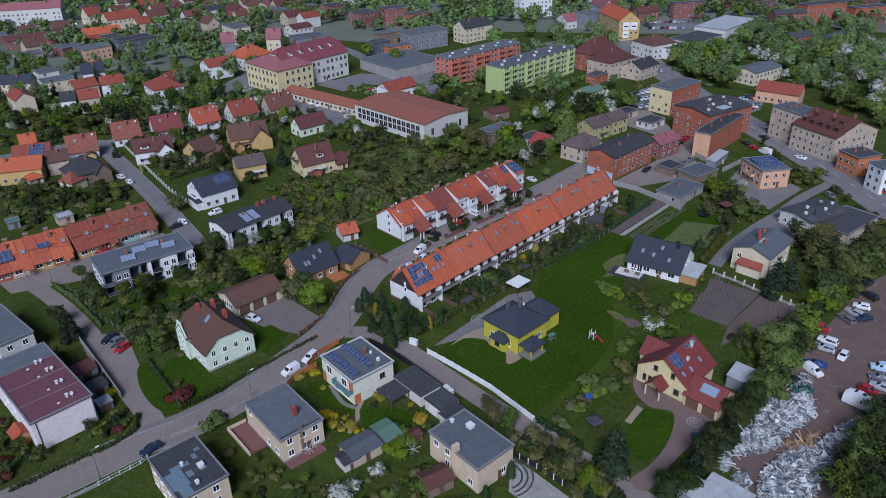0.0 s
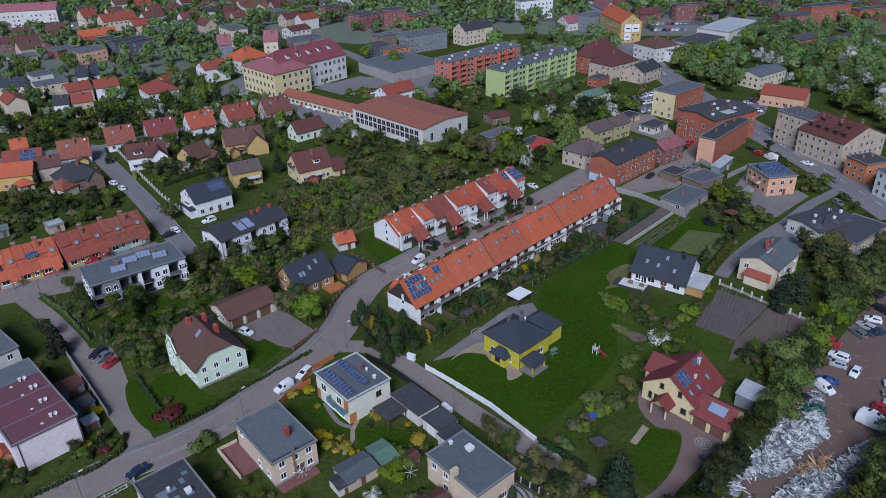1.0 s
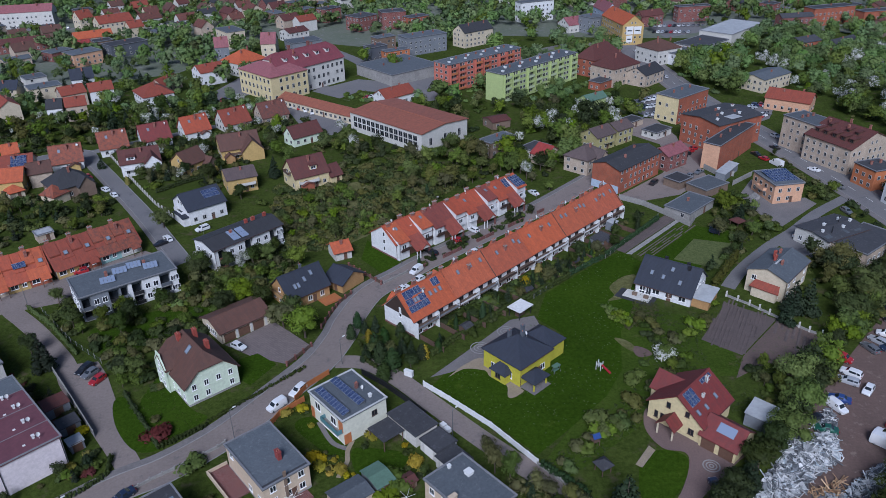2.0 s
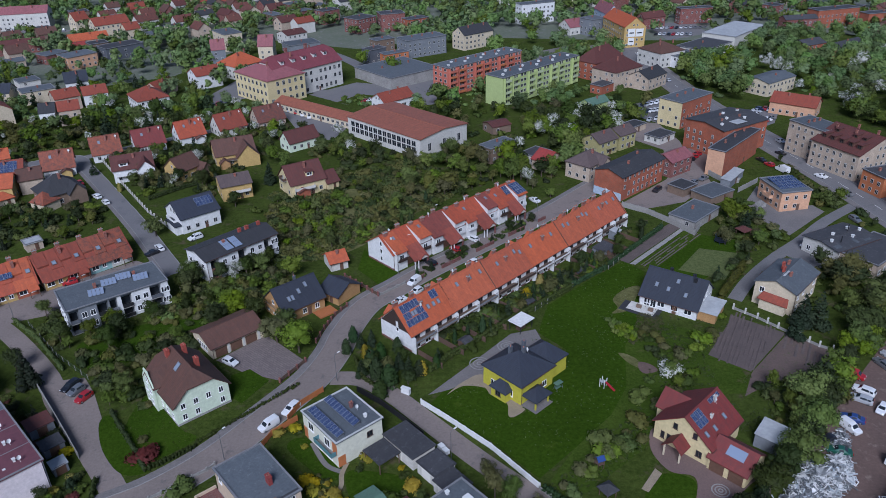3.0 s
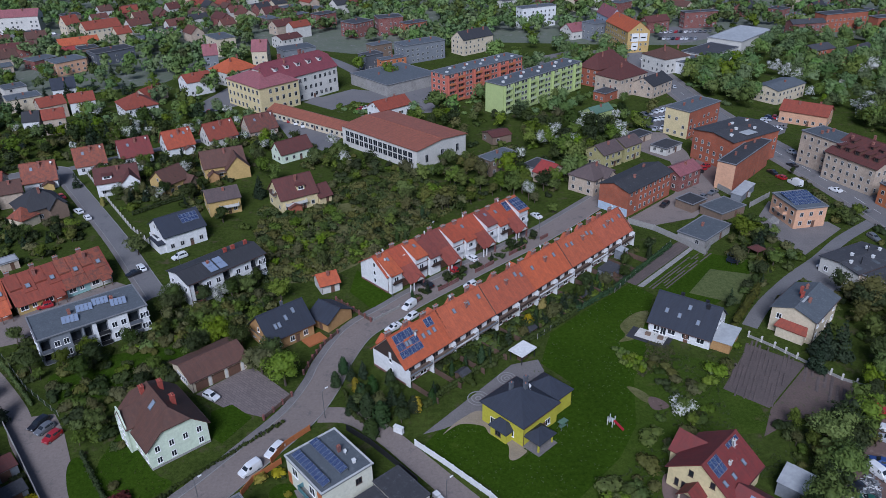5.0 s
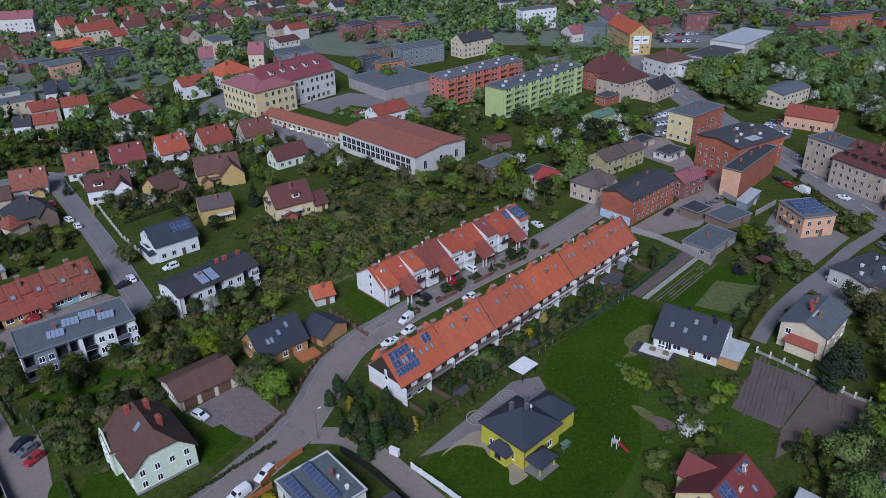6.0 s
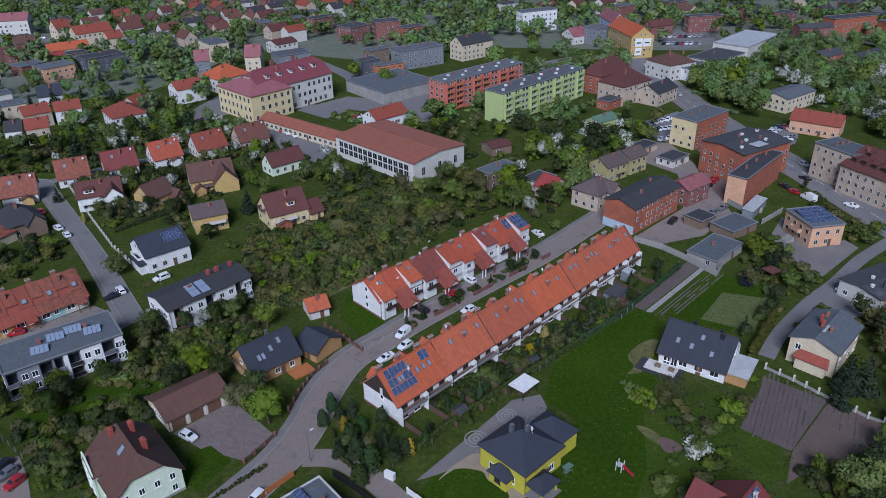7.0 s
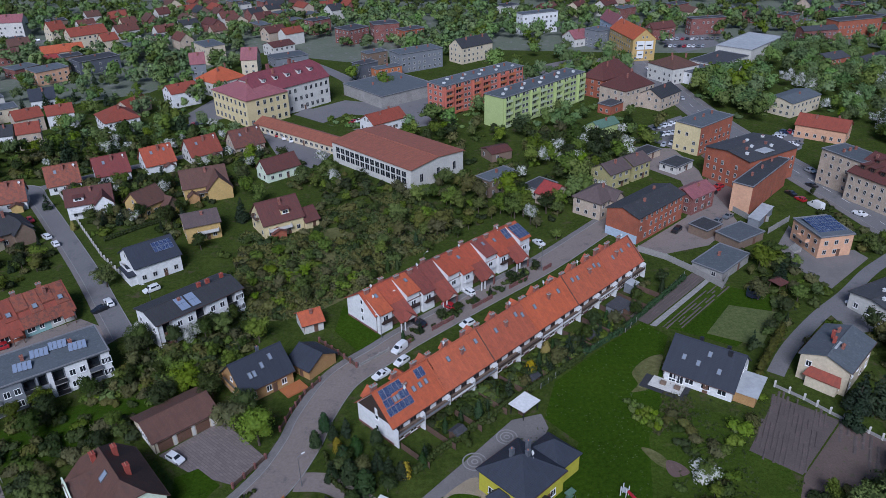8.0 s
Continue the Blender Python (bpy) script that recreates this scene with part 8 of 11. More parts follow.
# stations from nose to tail: x, sill, belt, top, half width at the belt, half width at the top
SHAPES = {
    "hatchback": (4.0, ((0.0, 0.45, 0.62, 0.66, 0.62, 0.5), (0.18, 0.24, 0.74, 0.8, 0.8, 0.66), (1.05, 0.2, 0.88, 0.95, 0.87, 0.72), (1.75, 0.2, 0.92, 1.42, 0.88, 0.62), (2.9, 0.2, 0.94, 1.47, 0.88, 0.64), (3.55, 0.2, 0.94, 1.36, 0.86, 0.62), (3.88, 0.24, 0.92, 0.98, 0.82, 0.7), (4.0, 0.42, 0.7, 0.74, 0.7, 0.6))),
    "estate": (4.6, ((0.0, 0.45, 0.62, 0.66, 0.64, 0.5), (0.2, 0.24, 0.74, 0.8, 0.82, 0.68), (1.25, 0.2, 0.88, 0.95, 0.9, 0.74), (2.05, 0.2, 0.93, 1.42, 0.9, 0.64), (3.4, 0.2, 0.95, 1.48, 0.9, 0.66), (4.2, 0.2, 0.96, 1.4, 0.88, 0.64), (4.5, 0.24, 0.94, 1.0, 0.84, 0.72), (4.6, 0.42, 0.7, 0.74, 0.74, 0.62))),
    "saloon": (4.5, ((0.0, 0.42, 0.6, 0.64, 0.64, 0.5), (0.2, 0.24, 0.72, 0.78, 0.82, 0.68), (1.25, 0.2, 0.86, 0.92, 0.88, 0.74), (2.0, 0.2, 0.9, 1.38, 0.88, 0.6), (2.9, 0.2, 0.92, 1.4, 0.88, 0.61), (3.6, 0.2, 0.93, 1.0, 0.87, 0.68), (4.35, 0.24, 0.92, 0.97, 0.82, 0.7), (4.5, 0.42, 0.7, 0.74, 0.7, 0.6))),
    "suv": (4.5, ((0.0, 0.5, 0.75, 0.8, 0.66, 0.55), (0.2, 0.32, 0.9, 0.97, 0.84, 0.7), (1.15, 0.3, 1.02, 1.1, 0.92, 0.78), (1.8, 0.3, 1.06, 1.62, 0.93, 0.68), (3.4, 0.3, 1.08, 1.7, 0.93, 0.7), (4.15, 0.3, 1.08, 1.6, 0.92, 0.68), (4.42, 0.34, 1.05, 1.12, 0.86, 0.74), (4.5, 0.5, 0.8, 0.85, 0.76, 0.64))),
    "van": (5.6, ((0.0, 0.5, 0.85, 0.9, 0.74, 0.62), (0.2, 0.3, 1.0, 1.08, 0.9, 0.78), (0.9, 0.26, 1.2, 1.3, 0.97, 0.84), (1.7, 0.26, 1.3, 2.2, 0.98, 0.8), (2.3, 0.26, 1.3, 2.4, 0.98, 0.84), (5.2, 0.26, 1.3, 2.4, 0.98, 0.84), (5.55, 0.3, 1.28, 2.3, 0.95, 0.8), (5.6, 0.5, 1.2, 1.3, 0.9, 0.78))),
    "small van": (4.4, ((0.0, 0.48, 0.75, 0.8, 0.66, 0.55), (0.2, 0.28, 0.9, 0.96, 0.82, 0.7), (0.95, 0.24, 1.02, 1.1, 0.9, 0.78), (1.6, 0.24, 1.08, 1.72, 0.9, 0.7), (2.2, 0.24, 1.08, 1.84, 0.9, 0.74), (4.1, 0.24, 1.08, 1.84, 0.9, 0.74), (4.35, 0.3, 1.06, 1.75, 0.86, 0.7), (4.4, 0.48, 0.9, 1.0, 0.8, 0.68))),
}
CAR_WORDS = {"hatchback": "hatchback", "estate": "estate car", "saloon": "saloon car", "suv": "tall estate car", "van": "delivery van", "small van": "small delivery van"}
CAR_PROTO = {}


def car_meshes(kind, paint):
    key = (kind, paint)
    if key in CAR_PROTO:
        return CAR_PROTO[key]
    length, st = SHAPES[kind]
    b, g = Build(), Build()
    rings = [[(x - length / 2, -w, s), (x - length / 2, w, s), (x - length / 2, w * 1.02, (s + q) / 2), (x - length / 2, w, q), (x - length / 2, wt, t), (x - length / 2, -wt, t), (x - length / 2, -w, q), (x - length / 2, -w * 1.02, (s + q) / 2)] for x, s, q, t, w, wt in st]
    b.face(list(reversed(rings[0])))
    b.face(rings[-1])
    for r0, r1 in zip(rings, rings[1:]):
        for i in range(8):
            j = (i + 1) % 8
            b.face([r0[i], r0[j], r1[j], r1[i]])
    cab = [i for i, q in enumerate(st) if q[3] - q[2] > 0.3]
    first, last = cab[0], cab[-1]
    pairs = [(i, i + 1) for i in range(first, last)]
    if kind in ("van", "small van"):
        pairs = pairs[:1]

    def mixp(p, q, t):
        return tuple(a + (c - a) * t for a, c in zip(p, q))

    for i, j in pairs:
        for lo, hi in ((3, 4), (6, 5)):
            quad = [mixp(rings[i][lo], rings[i][hi], 0.14), mixp(rings[j][lo], rings[j][hi], 0.14), mixp(rings[j][lo], rings[j][hi], 0.84), mixp(rings[i][lo], rings[i][hi], 0.84)]
            quad = [mixp(quad[0], quad[1], 0.06), mixp(quad[0], quad[1], 0.94), mixp(quad[3], quad[2], 0.94), mixp(quad[3], quad[2], 0.06)]
            e = 0.015 if lo == 3 else -0.015
            quad = [(x, y + e, z + 0.01) for x, y, z in quad]
            g.face(quad if lo == 6 else list(reversed(quad)))
    for i, j, e in ((first - 1, first, -0.02), (last + 1, last, 0.02)):
        if kind in ("van", "small van") and j == last:
            continue
        a0, a1, c1, c0 = rings[i][4], rings[i][5], rings[j][5], rings[j][4]
        quad = [mixp(mixp(a0, c0, 0.1), mixp(a1, c1, 0.1), 0.06), mixp(mixp(a0, c0, 0.1), mixp(a1, c1, 0.1), 0.94), mixp(mixp(a0, c0, 0.9), mixp(a1, c1, 0.9), 0.94), mixp(mixp(a0, c0, 0.9), mixp(a1, c1, 0.9), 0.06)]
        g.face([(x + e, y, z + 0.02) for x, y, z in quad])
    wr = 0.31 if kind not in ("suv", "van") else 0.36
    wheel = Build()
    wheel.tube((0, -0.1, 0), (0, 0.1, 0), wr, None, 14)
    wheel.tube((0, -0.115, 0), (0, 0.115, 0), wr * 0.62, None, 10, 1)
    hl = Build()
    hl.box(-0.05, -0.2, -0.08, 0.16, 0.2, 0.08)
    CAR_PROTO[key] = (b.mesh("body", PAINTS[paint]), g.mesh("glazing", GLASS), wheel.mesh("wheel", RUBBER, RIM), hl.mesh("headlight", LAMP_CLEAR), hl.mesh("tail_light", LAMP_RED), wr)
    return CAR_PROTO[key]


def car(x, y, turn, kind="hatchback", paint="white", where="parked at the roadside", lights=True):
    """Nose towards local -x."""
    body, glass, wheel, head, tail, wr = car_meshes(kind, paint)
    length, st = SHAPES[kind]
    c = thing("van" if "van" in kind else "car", x, y, 0.05, turn, f"{paint} {CAR_WORDS[kind]} {where}", "van" if "van" in kind else "car", "vehicles")
    take(x, y, turn, length, 1.9)
    part("body", body, None, c)
    tagged(part("glazing", glass, None, c), kind="stuff")
    w = st[2][4] - 0.1
    if not lights:
        if (key := ("running_gear", kind)) not in CAR_PROTO:
            b = Build()
            for px in (-length / 2 + length * 0.19, length / 2 - length * 0.19):
                for q in (-1, 1):
                    b.tube((px, q * w - 0.1, wr), (px, q * w + 0.1, wr), wr, None, 10)
            CAR_PROTO[key] = b.mesh("running_gear", RUBBER)
        tagged(part("running_gear", CAR_PROTO[key], None, c), kind="stuff")
        return c
    for px in (-length / 2 + length * 0.19, length / 2 - length * 0.19):
        for q in (-1, 1):
            part("wheel", wheel, None, c, m=pose(px, q * w, wr))
    if lights:
        for q in (-1, 1):
            part("headlight", head, None, c, m=pose(-length / 2 + 0.12, q * (st[1][4] - 0.26), st[1][2] - 0.07))
            part("tail_light", tail, None, c, m=pose(length / 2 - 0.17, q * (st[-2][4] - 0.24), st[-2][2] - 0.12))
    return c

# ---------------------------------------------------------------- lamps, fences, garden things
def street_lamp(x, y, turn):
    s = thing("street_lamp", x, y, 0, turn, "slim grey street lamp with a white head", "street lamp", "street lamps")
    b = Build()
    b.tube((0, 0, 0), (0, 0, 1.2), 0.09, 0.08, 8)
    b.tube((0, 0, 1.2), (0, 0, 7.0), 0.065, 0.045, 8)
    part("pole", b, GREY_METAL, s)
    b = Build()
    b.tube((0, 0, 6.95), (0.9, 0, 7.2), 0.04, 0.035, 6)
    part("arm", b, GREY_METAL, s)
    b = Build()
    b.prism([(0.75, -0.14, 7.16), (1.45, -0.1, 7.2), (1.45, 0.1, 7.2), (0.75, 0.14, 7.16)], [(0.78, -0.1, 7.32), (1.4, -0.07, 7.32), (1.4, 0.07, 7.32), (0.78, 0.1, 7.32)])
    part("lamp_head", b, PALE_METAL, s)
    return s


WIRE = plain("green fence wire", (0.04, 0.07, 0.05), 0.5, 0.3)
FENCES = {
    # kind: post spacing, post (half width, height, material), panel (low, high, half thickness, material, bars), label
    "white_wall": (2.5, (0.11, 1.5, W_WHITE), (0.05, 1.35, 0.05, W_WHITE, 0), "white panel fence along the lane"),
    "low_wall": (2.5, (0.13, 0.9, CONCRETE), (0.0, 0.6, 0.08, CONCRETE, 0), "low grey wall along the lane"),
    "dark_panel": (2.2, (0.07, 1.5, PALE_METAL), (0.05, 1.4, 0.03, DARK_METAL, 9), "dark slatted fence with pale posts"),
    "slate_panel": (2.2, (0.06, 1.6, DARK_METAL), (0.05, 1.5, 0.03, DARK_METAL, 0), "dark solid panel fence along the lane"),
    "white_post": (2.6, (0.17, 1.5, W_OFFWHITE), (0.0, 0.55, 0.09, CONCRETE, 0), "low concrete fence with cream posts"),
    "wire": (2.8, (0.05, 1.5, CONCRETE), (0.1, 1.35, 0.012, WIRE, 7), "thin wire fence with concrete posts"),
    "brick_post": (2.4, (0.19, 1.3, W_BRICK_DARK), (0.1, 1.05, 0.04, FENCE_WOOD, 8), "brown slatted fence with dark brick posts"),
    "white_rail": (2.0, (0.06, 1.1, PALE_METAL), (0.1, 0.95, 0.02, PALE_METAL, 8), "pale metal railing along the street"),
    "orange_board": (2.2, (0.08, 1.5, WOOD_ORANGE), (0.1, 1.4, 0.03, WOOD_ORANGE, 0), "orange-stained board fence in a garden"),
    "garden_board": (2.6, (0.06, 1.5, FENCE_WOOD), (0.05, 1.4, 0.03, FENCE_WOOD, 0), "dark brown board fence between gardens"),
    "concrete": (2.4, (0.1, 1.9, CONCRETE), (0.0, 1.75, 0.05, CONCRETE, 0), "weathered concrete panel fence"),
}


def fence(pts, kind):
    step, (pw, ph, pm), (z0, z1, th, fm, bars), label = FENCES[kind]
    cx, cy = pts[0]
    f = thing("fence", cx, cy, 0, 0, label, "fence", "", "")
    pkey = ("post", kind)
    if pkey not in MESHES:
        b = Build()
        b.box(-pw, -pw, -0.05, pw, pw, ph)
        b.prism([(-pw * 1.2, -pw * 1.2, ph), (pw * 1.2, -pw * 1.2, ph), (pw * 1.2, pw * 1.2, ph), (-pw * 1.2, pw * 1.2, ph)], [(-pw * 0.3, -pw * 0.3, ph + pw), (pw * 0.3, -pw * 0.3, ph + pw), (pw * 0.3, pw * 0.3, ph + pw), (-pw * 0.3, pw * 0.3, ph + pw)])
        MESHES[pkey] = b.mesh("post", pm)
        b = Build()
        if bars:
            b.box(-0.5, -th, z1 - 0.06, 0.5, th, z1)
            b.box(-0.5, -th, z0 + 0.1, 0.5, th, z0 + 0.16)
            for k in range(bars):
                q = -0.5 + (k + 0.5) / bars
                hw = 0.35 / bars if kind in ("dark_panel", "brick_post") else 0.006
                b.box(q - hw, -th * 0.6, z0, q + hw, th * 0.6, z1)
        else:
            b.box(-0.5, -th, z0, 0.5, th, z1)
            b.box(-0.5, -th * 1.6, z1, 0.5, th * 1.6, z1 + 0.06)
        MESHES[("panel", kind)] = b.mesh("fence_panel", fm)
    for (x0, y0), (x1, y1) in zip(pts, pts[1:]):
        d = math.hypot(x1 - x0, y1 - y0)
        n = max(1, round(d / step))
        t = math.degrees(math.atan2(y1 - y0, x1 - x0))
        STRIPS.append((x0, y0, x1, y1, 0.2))
        for k in range(n + 1):
            px, py = x0 + (x1 - x0) * k / n - cx, y0 + (y1 - y0) * k / n - cy
            part("post", MESHES[pkey], None, f, m=pose(px, py, 0, 0, 0, t))
            if k < n:
                qx, qy = x0 + (x1 - x0) * (k + 0.5) / n - cx, y0 + (y1 - y0) * (k + 0.5) / n - cy
                ob = part("fence_panel", MESHES[("panel", kind)], None, f, m=pose(qx, qy, 0, 0, 0, t) @ Matrix.Diagonal((d / n - pw * 2, 1, 1, 1)))
                if bars:
                    tagged(ob, kind="stuff")
    return f


def canopy(x, y, turn):
    c = thing("canopy", x, y, 0, turn, "garden canopy with a white flat roof", "canopy")
    for px in (-2.2, 2.2):
        for py in (-1.6, 1.6):
            b = Build()
            b.box(px - 0.07, py - 0.07, 0, px + 0.07, py + 0.07, 2.4)
            part("post", b, DARK_METAL, c)
    b = Build()
    b.box(-2.6, -2.0, 2.4, 2.6, 2.0, 2.62)
    part("roof", b, W_WHITE, c)
    b = Build()
    b.box(-1.2, -0.6, 0, 1.2, 0.6, 0.75)
    part("table", b, FENCE_WOOD, c)


def water_tank(x, y, turn):
    c = thing("water_tank", x, y, 0, turn, "white plastic water tank in a cage", "tank")
    b = Build()
    b.box(-0.5, -0.6, 0.15, 0.5, 0.6, 1.1)
    part("tank", b, W_WHITE, c)
    b = Build()
    b.box(-0.55, -0.65, 0, 0.55, 0.65, 0.15)
    part("pallet", b, FENCE_WOOD, c)
    r = Build()
    for q in (-0.4, 0.0, 0.4):
        r.box(-0.53, q - 0.02, 0.15, -0.505, q + 0.02, 1.12)
        r.box(0.505, q - 0.02, 0.15, 0.53, q + 0.02, 1.12)
    part("cage", r, PALE_METAL, c)


def white_box(x, y, turn):
    c = thing("utility_cabinet", x, y, 0, turn, "white utility cabinet at the lane", "cabinet")
    b = Build()
    b.box(-1.0, -0.4, 0.1, 1.0, 0.4, 1.4)
    part("body", b, W_WHITE, c)
    b = Build()
    b.box(-1.06, -0.46, 1.4, 1.06, 0.46, 1.5)
    part("lid", b, PALE_METAL, c)
    b = Build()
    b.box(-1.04, -0.44, 0, 1.04, 0.44, 0.12)
    part("plinth", b, CONCRETE, c)


def trampoline(x, y):
    c = thing("trampoline", x, y, 0, 0, "round dark trampoline with a net", "trampoline")
    b = Build()
    b.tube((0, 0, 0.7), (0, 0, 0.76), 1.7, None, 20)
    part("mat", b, DARK_METAL, c)
    for k in range(6):
        a = k * math.pi / 3
        b = Build()
        b.tube((1.75 * math.cos(a), 1.75 * math.sin(a), 0), (1.75 * math.cos(a), 1.75 * math.sin(a), 2.4), 0.04, None, 5)
        part("pole", b, PAINTS["dark blue"], c)
    b = Build()
    n = 20
    for k in range(n):
        a0, a1 = 2 * math.pi * k / n, 2 * math.pi * (k + 1) / n
        for z in (0.76, 1.5, 2.25):
            b.tube((1.72 * math.cos(a0), 1.72 * math.sin(a0), z), (1.72 * math.cos(a1), 1.72 * math.sin(a1), z), 0.05, None, 4)
    part("padding", b, PAINTS["dark blue"], c)


def slide(x, y, turn):
    c = thing("slide", x, y, 0, turn, "plastic garden slide in red and grey", "slide")
    b = Build()
    b.prism([(0.2, -0.3, 1.4), (2.4, -0.3, 0.15), (2.4, 0.3, 0.15), (0.2, 0.3, 1.4)], [(0.2, -0.3, 1.5), (2.4, -0.3, 0.25), (2.4, 0.3, 0.25), (0.2, 0.3, 1.5)])
    part("chute", b, PAINTS["red"], c)
    for px in (-0.9, 0.15):
        for py in (-0.5, 0.5):
            b = Build()
            b.box(px - 0.06, py - 0.06, 0, px + 0.06, py + 0.06, 2.2)
            part("post", b, PALE_METAL, c)
    b = Build()
    b.box(-0.95, -0.55, 1.3, 0.2, 0.55, 1.4)
    part("platform", b, SHEET_PALE, c)


def swing(x, y, turn):
    c = thing("swing", x, y, 0, turn, "green garden swing seat", "swing")
    for q in (-0.9, 0.9):
        b = Build()
        b.tube((q, -0.6, 0), (q, 0, 1.7), 0.04, None, 5)
        b.tube((q, 0.6, 0), (q, 0, 1.7), 0.04, None, 5)
        part("frame", b, GREY_METAL, c)
    b = Build()
    b.box(-1.0, -0.6, 1.66, 1.0, 0.6, 1.72)
    part("shade", b, GREEN_SHEET, c)
    b = Build()
    b.box(-0.8, -0.3, 0.45, 0.8, 0.25, 0.55)
    b.box(-0.8, 0.2, 0.55, 0.8, 0.3, 1.0)
    part("seat", b, GREEN_SHEET, c)


def playhouse(x, y, turn):
    c = thing("play_tower", x, y, 0, turn, "wooden play tower with a blue roof", "play tower")
    for px in (-0.6, 0.6):
        for py in (-0.6, 0.6):
            b = Build()
            b.box(px - 0.05, py - 0.05, 0, px + 0.05, py + 0.05, 2.2)
            part("post", b, FENCE_WOOD, c)
    b = Build()
    b.box(-0.7, -0.7, 1.1, 0.7, 0.7, 1.2)
    part("platform", b, FENCE_WOOD, c)
    part("roof", gable_roof(1.4, 1.4, 2.2, 2.8, 0.1, 0.06), PAINTS["blue"], c)


def ring_paving(x, y, r):
    for k in (1.0, 0.62, 0.25):
        b = Build()
        n = 24
        for i in range(n):
            a0, a1 = 2 * math.pi * i / n, 2 * math.pi * (i + 1) / n
            i0, o0 = r * k - 0.12, r * k + 0.12
            b.slab([(x + i0 * math.cos(a0), y + i0 * math.sin(a0), 0.05), (x + o0 * math.cos(a0), y + o0 * math.sin(a0), 0.05), (x + o0 * math.cos(a1), y + o0 * math.sin(a1), 0.05), (x + i0 * math.cos(a1), y + i0 * math.sin(a1), 0.05)], 0.1)
        solid("paving_ring", b, KERB, "pale ring of paving in the drive", "paving", "", "structure")


def gazebo(x, y, w, roof_m, label):
    c = thing("gazebo", x, y, 0, 30, label, "gazebo")
    take(x, y, 30, w, w)
    for px in (-w / 2 + 0.2, w / 2 - 0.2):
        for py in (-w / 2 + 0.2, w / 2 - 0.2):
            b = Build()
            b.box(px - 0.07, py - 0.07, 0, px + 0.07, py + 0.07, 2.1)
            part("post", b, FENCE_WOOD, c)
    part("roof", gable_roof(w, w, 2.1, 3.0, 0.25, 0.1, 1.0), roof_m, c)


def clothes_dryer(x, y):
    c = thing("clothes_dryer", x, y, 0, 15, "white rotary clothes dryer on the lawn", "clothes dryer")
    b = Build()
    b.tube((0, 0, 0), (0, 0, 1.7), 0.035, None, 6)
    part("pole", b, PALE_METAL, c)
    for k in range(6):
        a = k * math.pi / 3
        b = Build()
        b.tube((0, 0, 1.4), (1.7 * math.cos(a), 1.7 * math.sin(a), 1.75), 0.03, None, 4)
        part("arm", b, PALE_METAL, c)


def tin_shed(x, y, turn, L, W, z, roof_m, label):
    c = thing("shed", x, y, 0, turn, label, "shed")
    take(x, y, turn, L, W)
    b = Build()
    b.box(-L / 2 + 0.2, -W / 2 + 0.2, 0, L / 2 - 0.2, W / 2 - 0.2, z - 0.3)
    part("wall", b, W_GREY, c)
    b = Build()
    b.slab([(-L / 2, -W / 2, z - 0.15), (L / 2, -W / 2, z - 0.15), (L / 2, W / 2, z + 0.15), (-L / 2, W / 2, z + 0.15)], 0.1)
    part("roof", b, roof_m, c)
    put_door(c, "y-", L - 0.4, W - 0.4, 0, 1.8, 2.0, DOOR_BROWN)


def scrap_mat(name, ramp_stops):
    m, nt, p = nodes_of(name)
    geo = nt.nodes.new("ShaderNodeNewGeometry")
    wire(nt, ramp(nt, geo.outputs["Random Per Island"], ramp_stops), p.inputs["Base Color"])
    p.inputs["Roughness"].default_value = 0.55
    return m


SCRAP = scrap_mat("old frames of plastic, metal and glass", [(0.0, (0.05, 0.055, 0.06)), (0.3, (0.14, 0.15, 0.16)), (0.55, (0.3, 0.31, 0.31)), (0.85, (0.58, 0.58, 0.57)), (1.0, (0.3, 0.36, 0.4))])
SCRAP_WOOD = scrap_mat("broken boards", [(0.0, (0.16, 0.09, 0.05)), (0.5, (0.33, 0.2, 0.1)), (1.0, (0.45, 0.32, 0.18))])
RUBBLE = rough_mat("grey rubble", (0.17, 0.165, 0.165), (0.06, 0.06, 0.06), 0.9, 0.6, 2.5, 0.6)


def edge_distance(x, y, poly):
    best = 1e9
    for (x0, y0), (x1, y1) in zip(poly, poly[1:] + poly[:1]):
        ex, ey = x1 - x0, y1 - y0
        q = max(0.0, min(1.0, ((x - x0) * ex + (y - y0) * ey) / (ex * ex + ey * ey + 1e-9)))
        best = min(best, math.hypot(x - x0 - q * ex, y - y0 - q * ey))
    return best


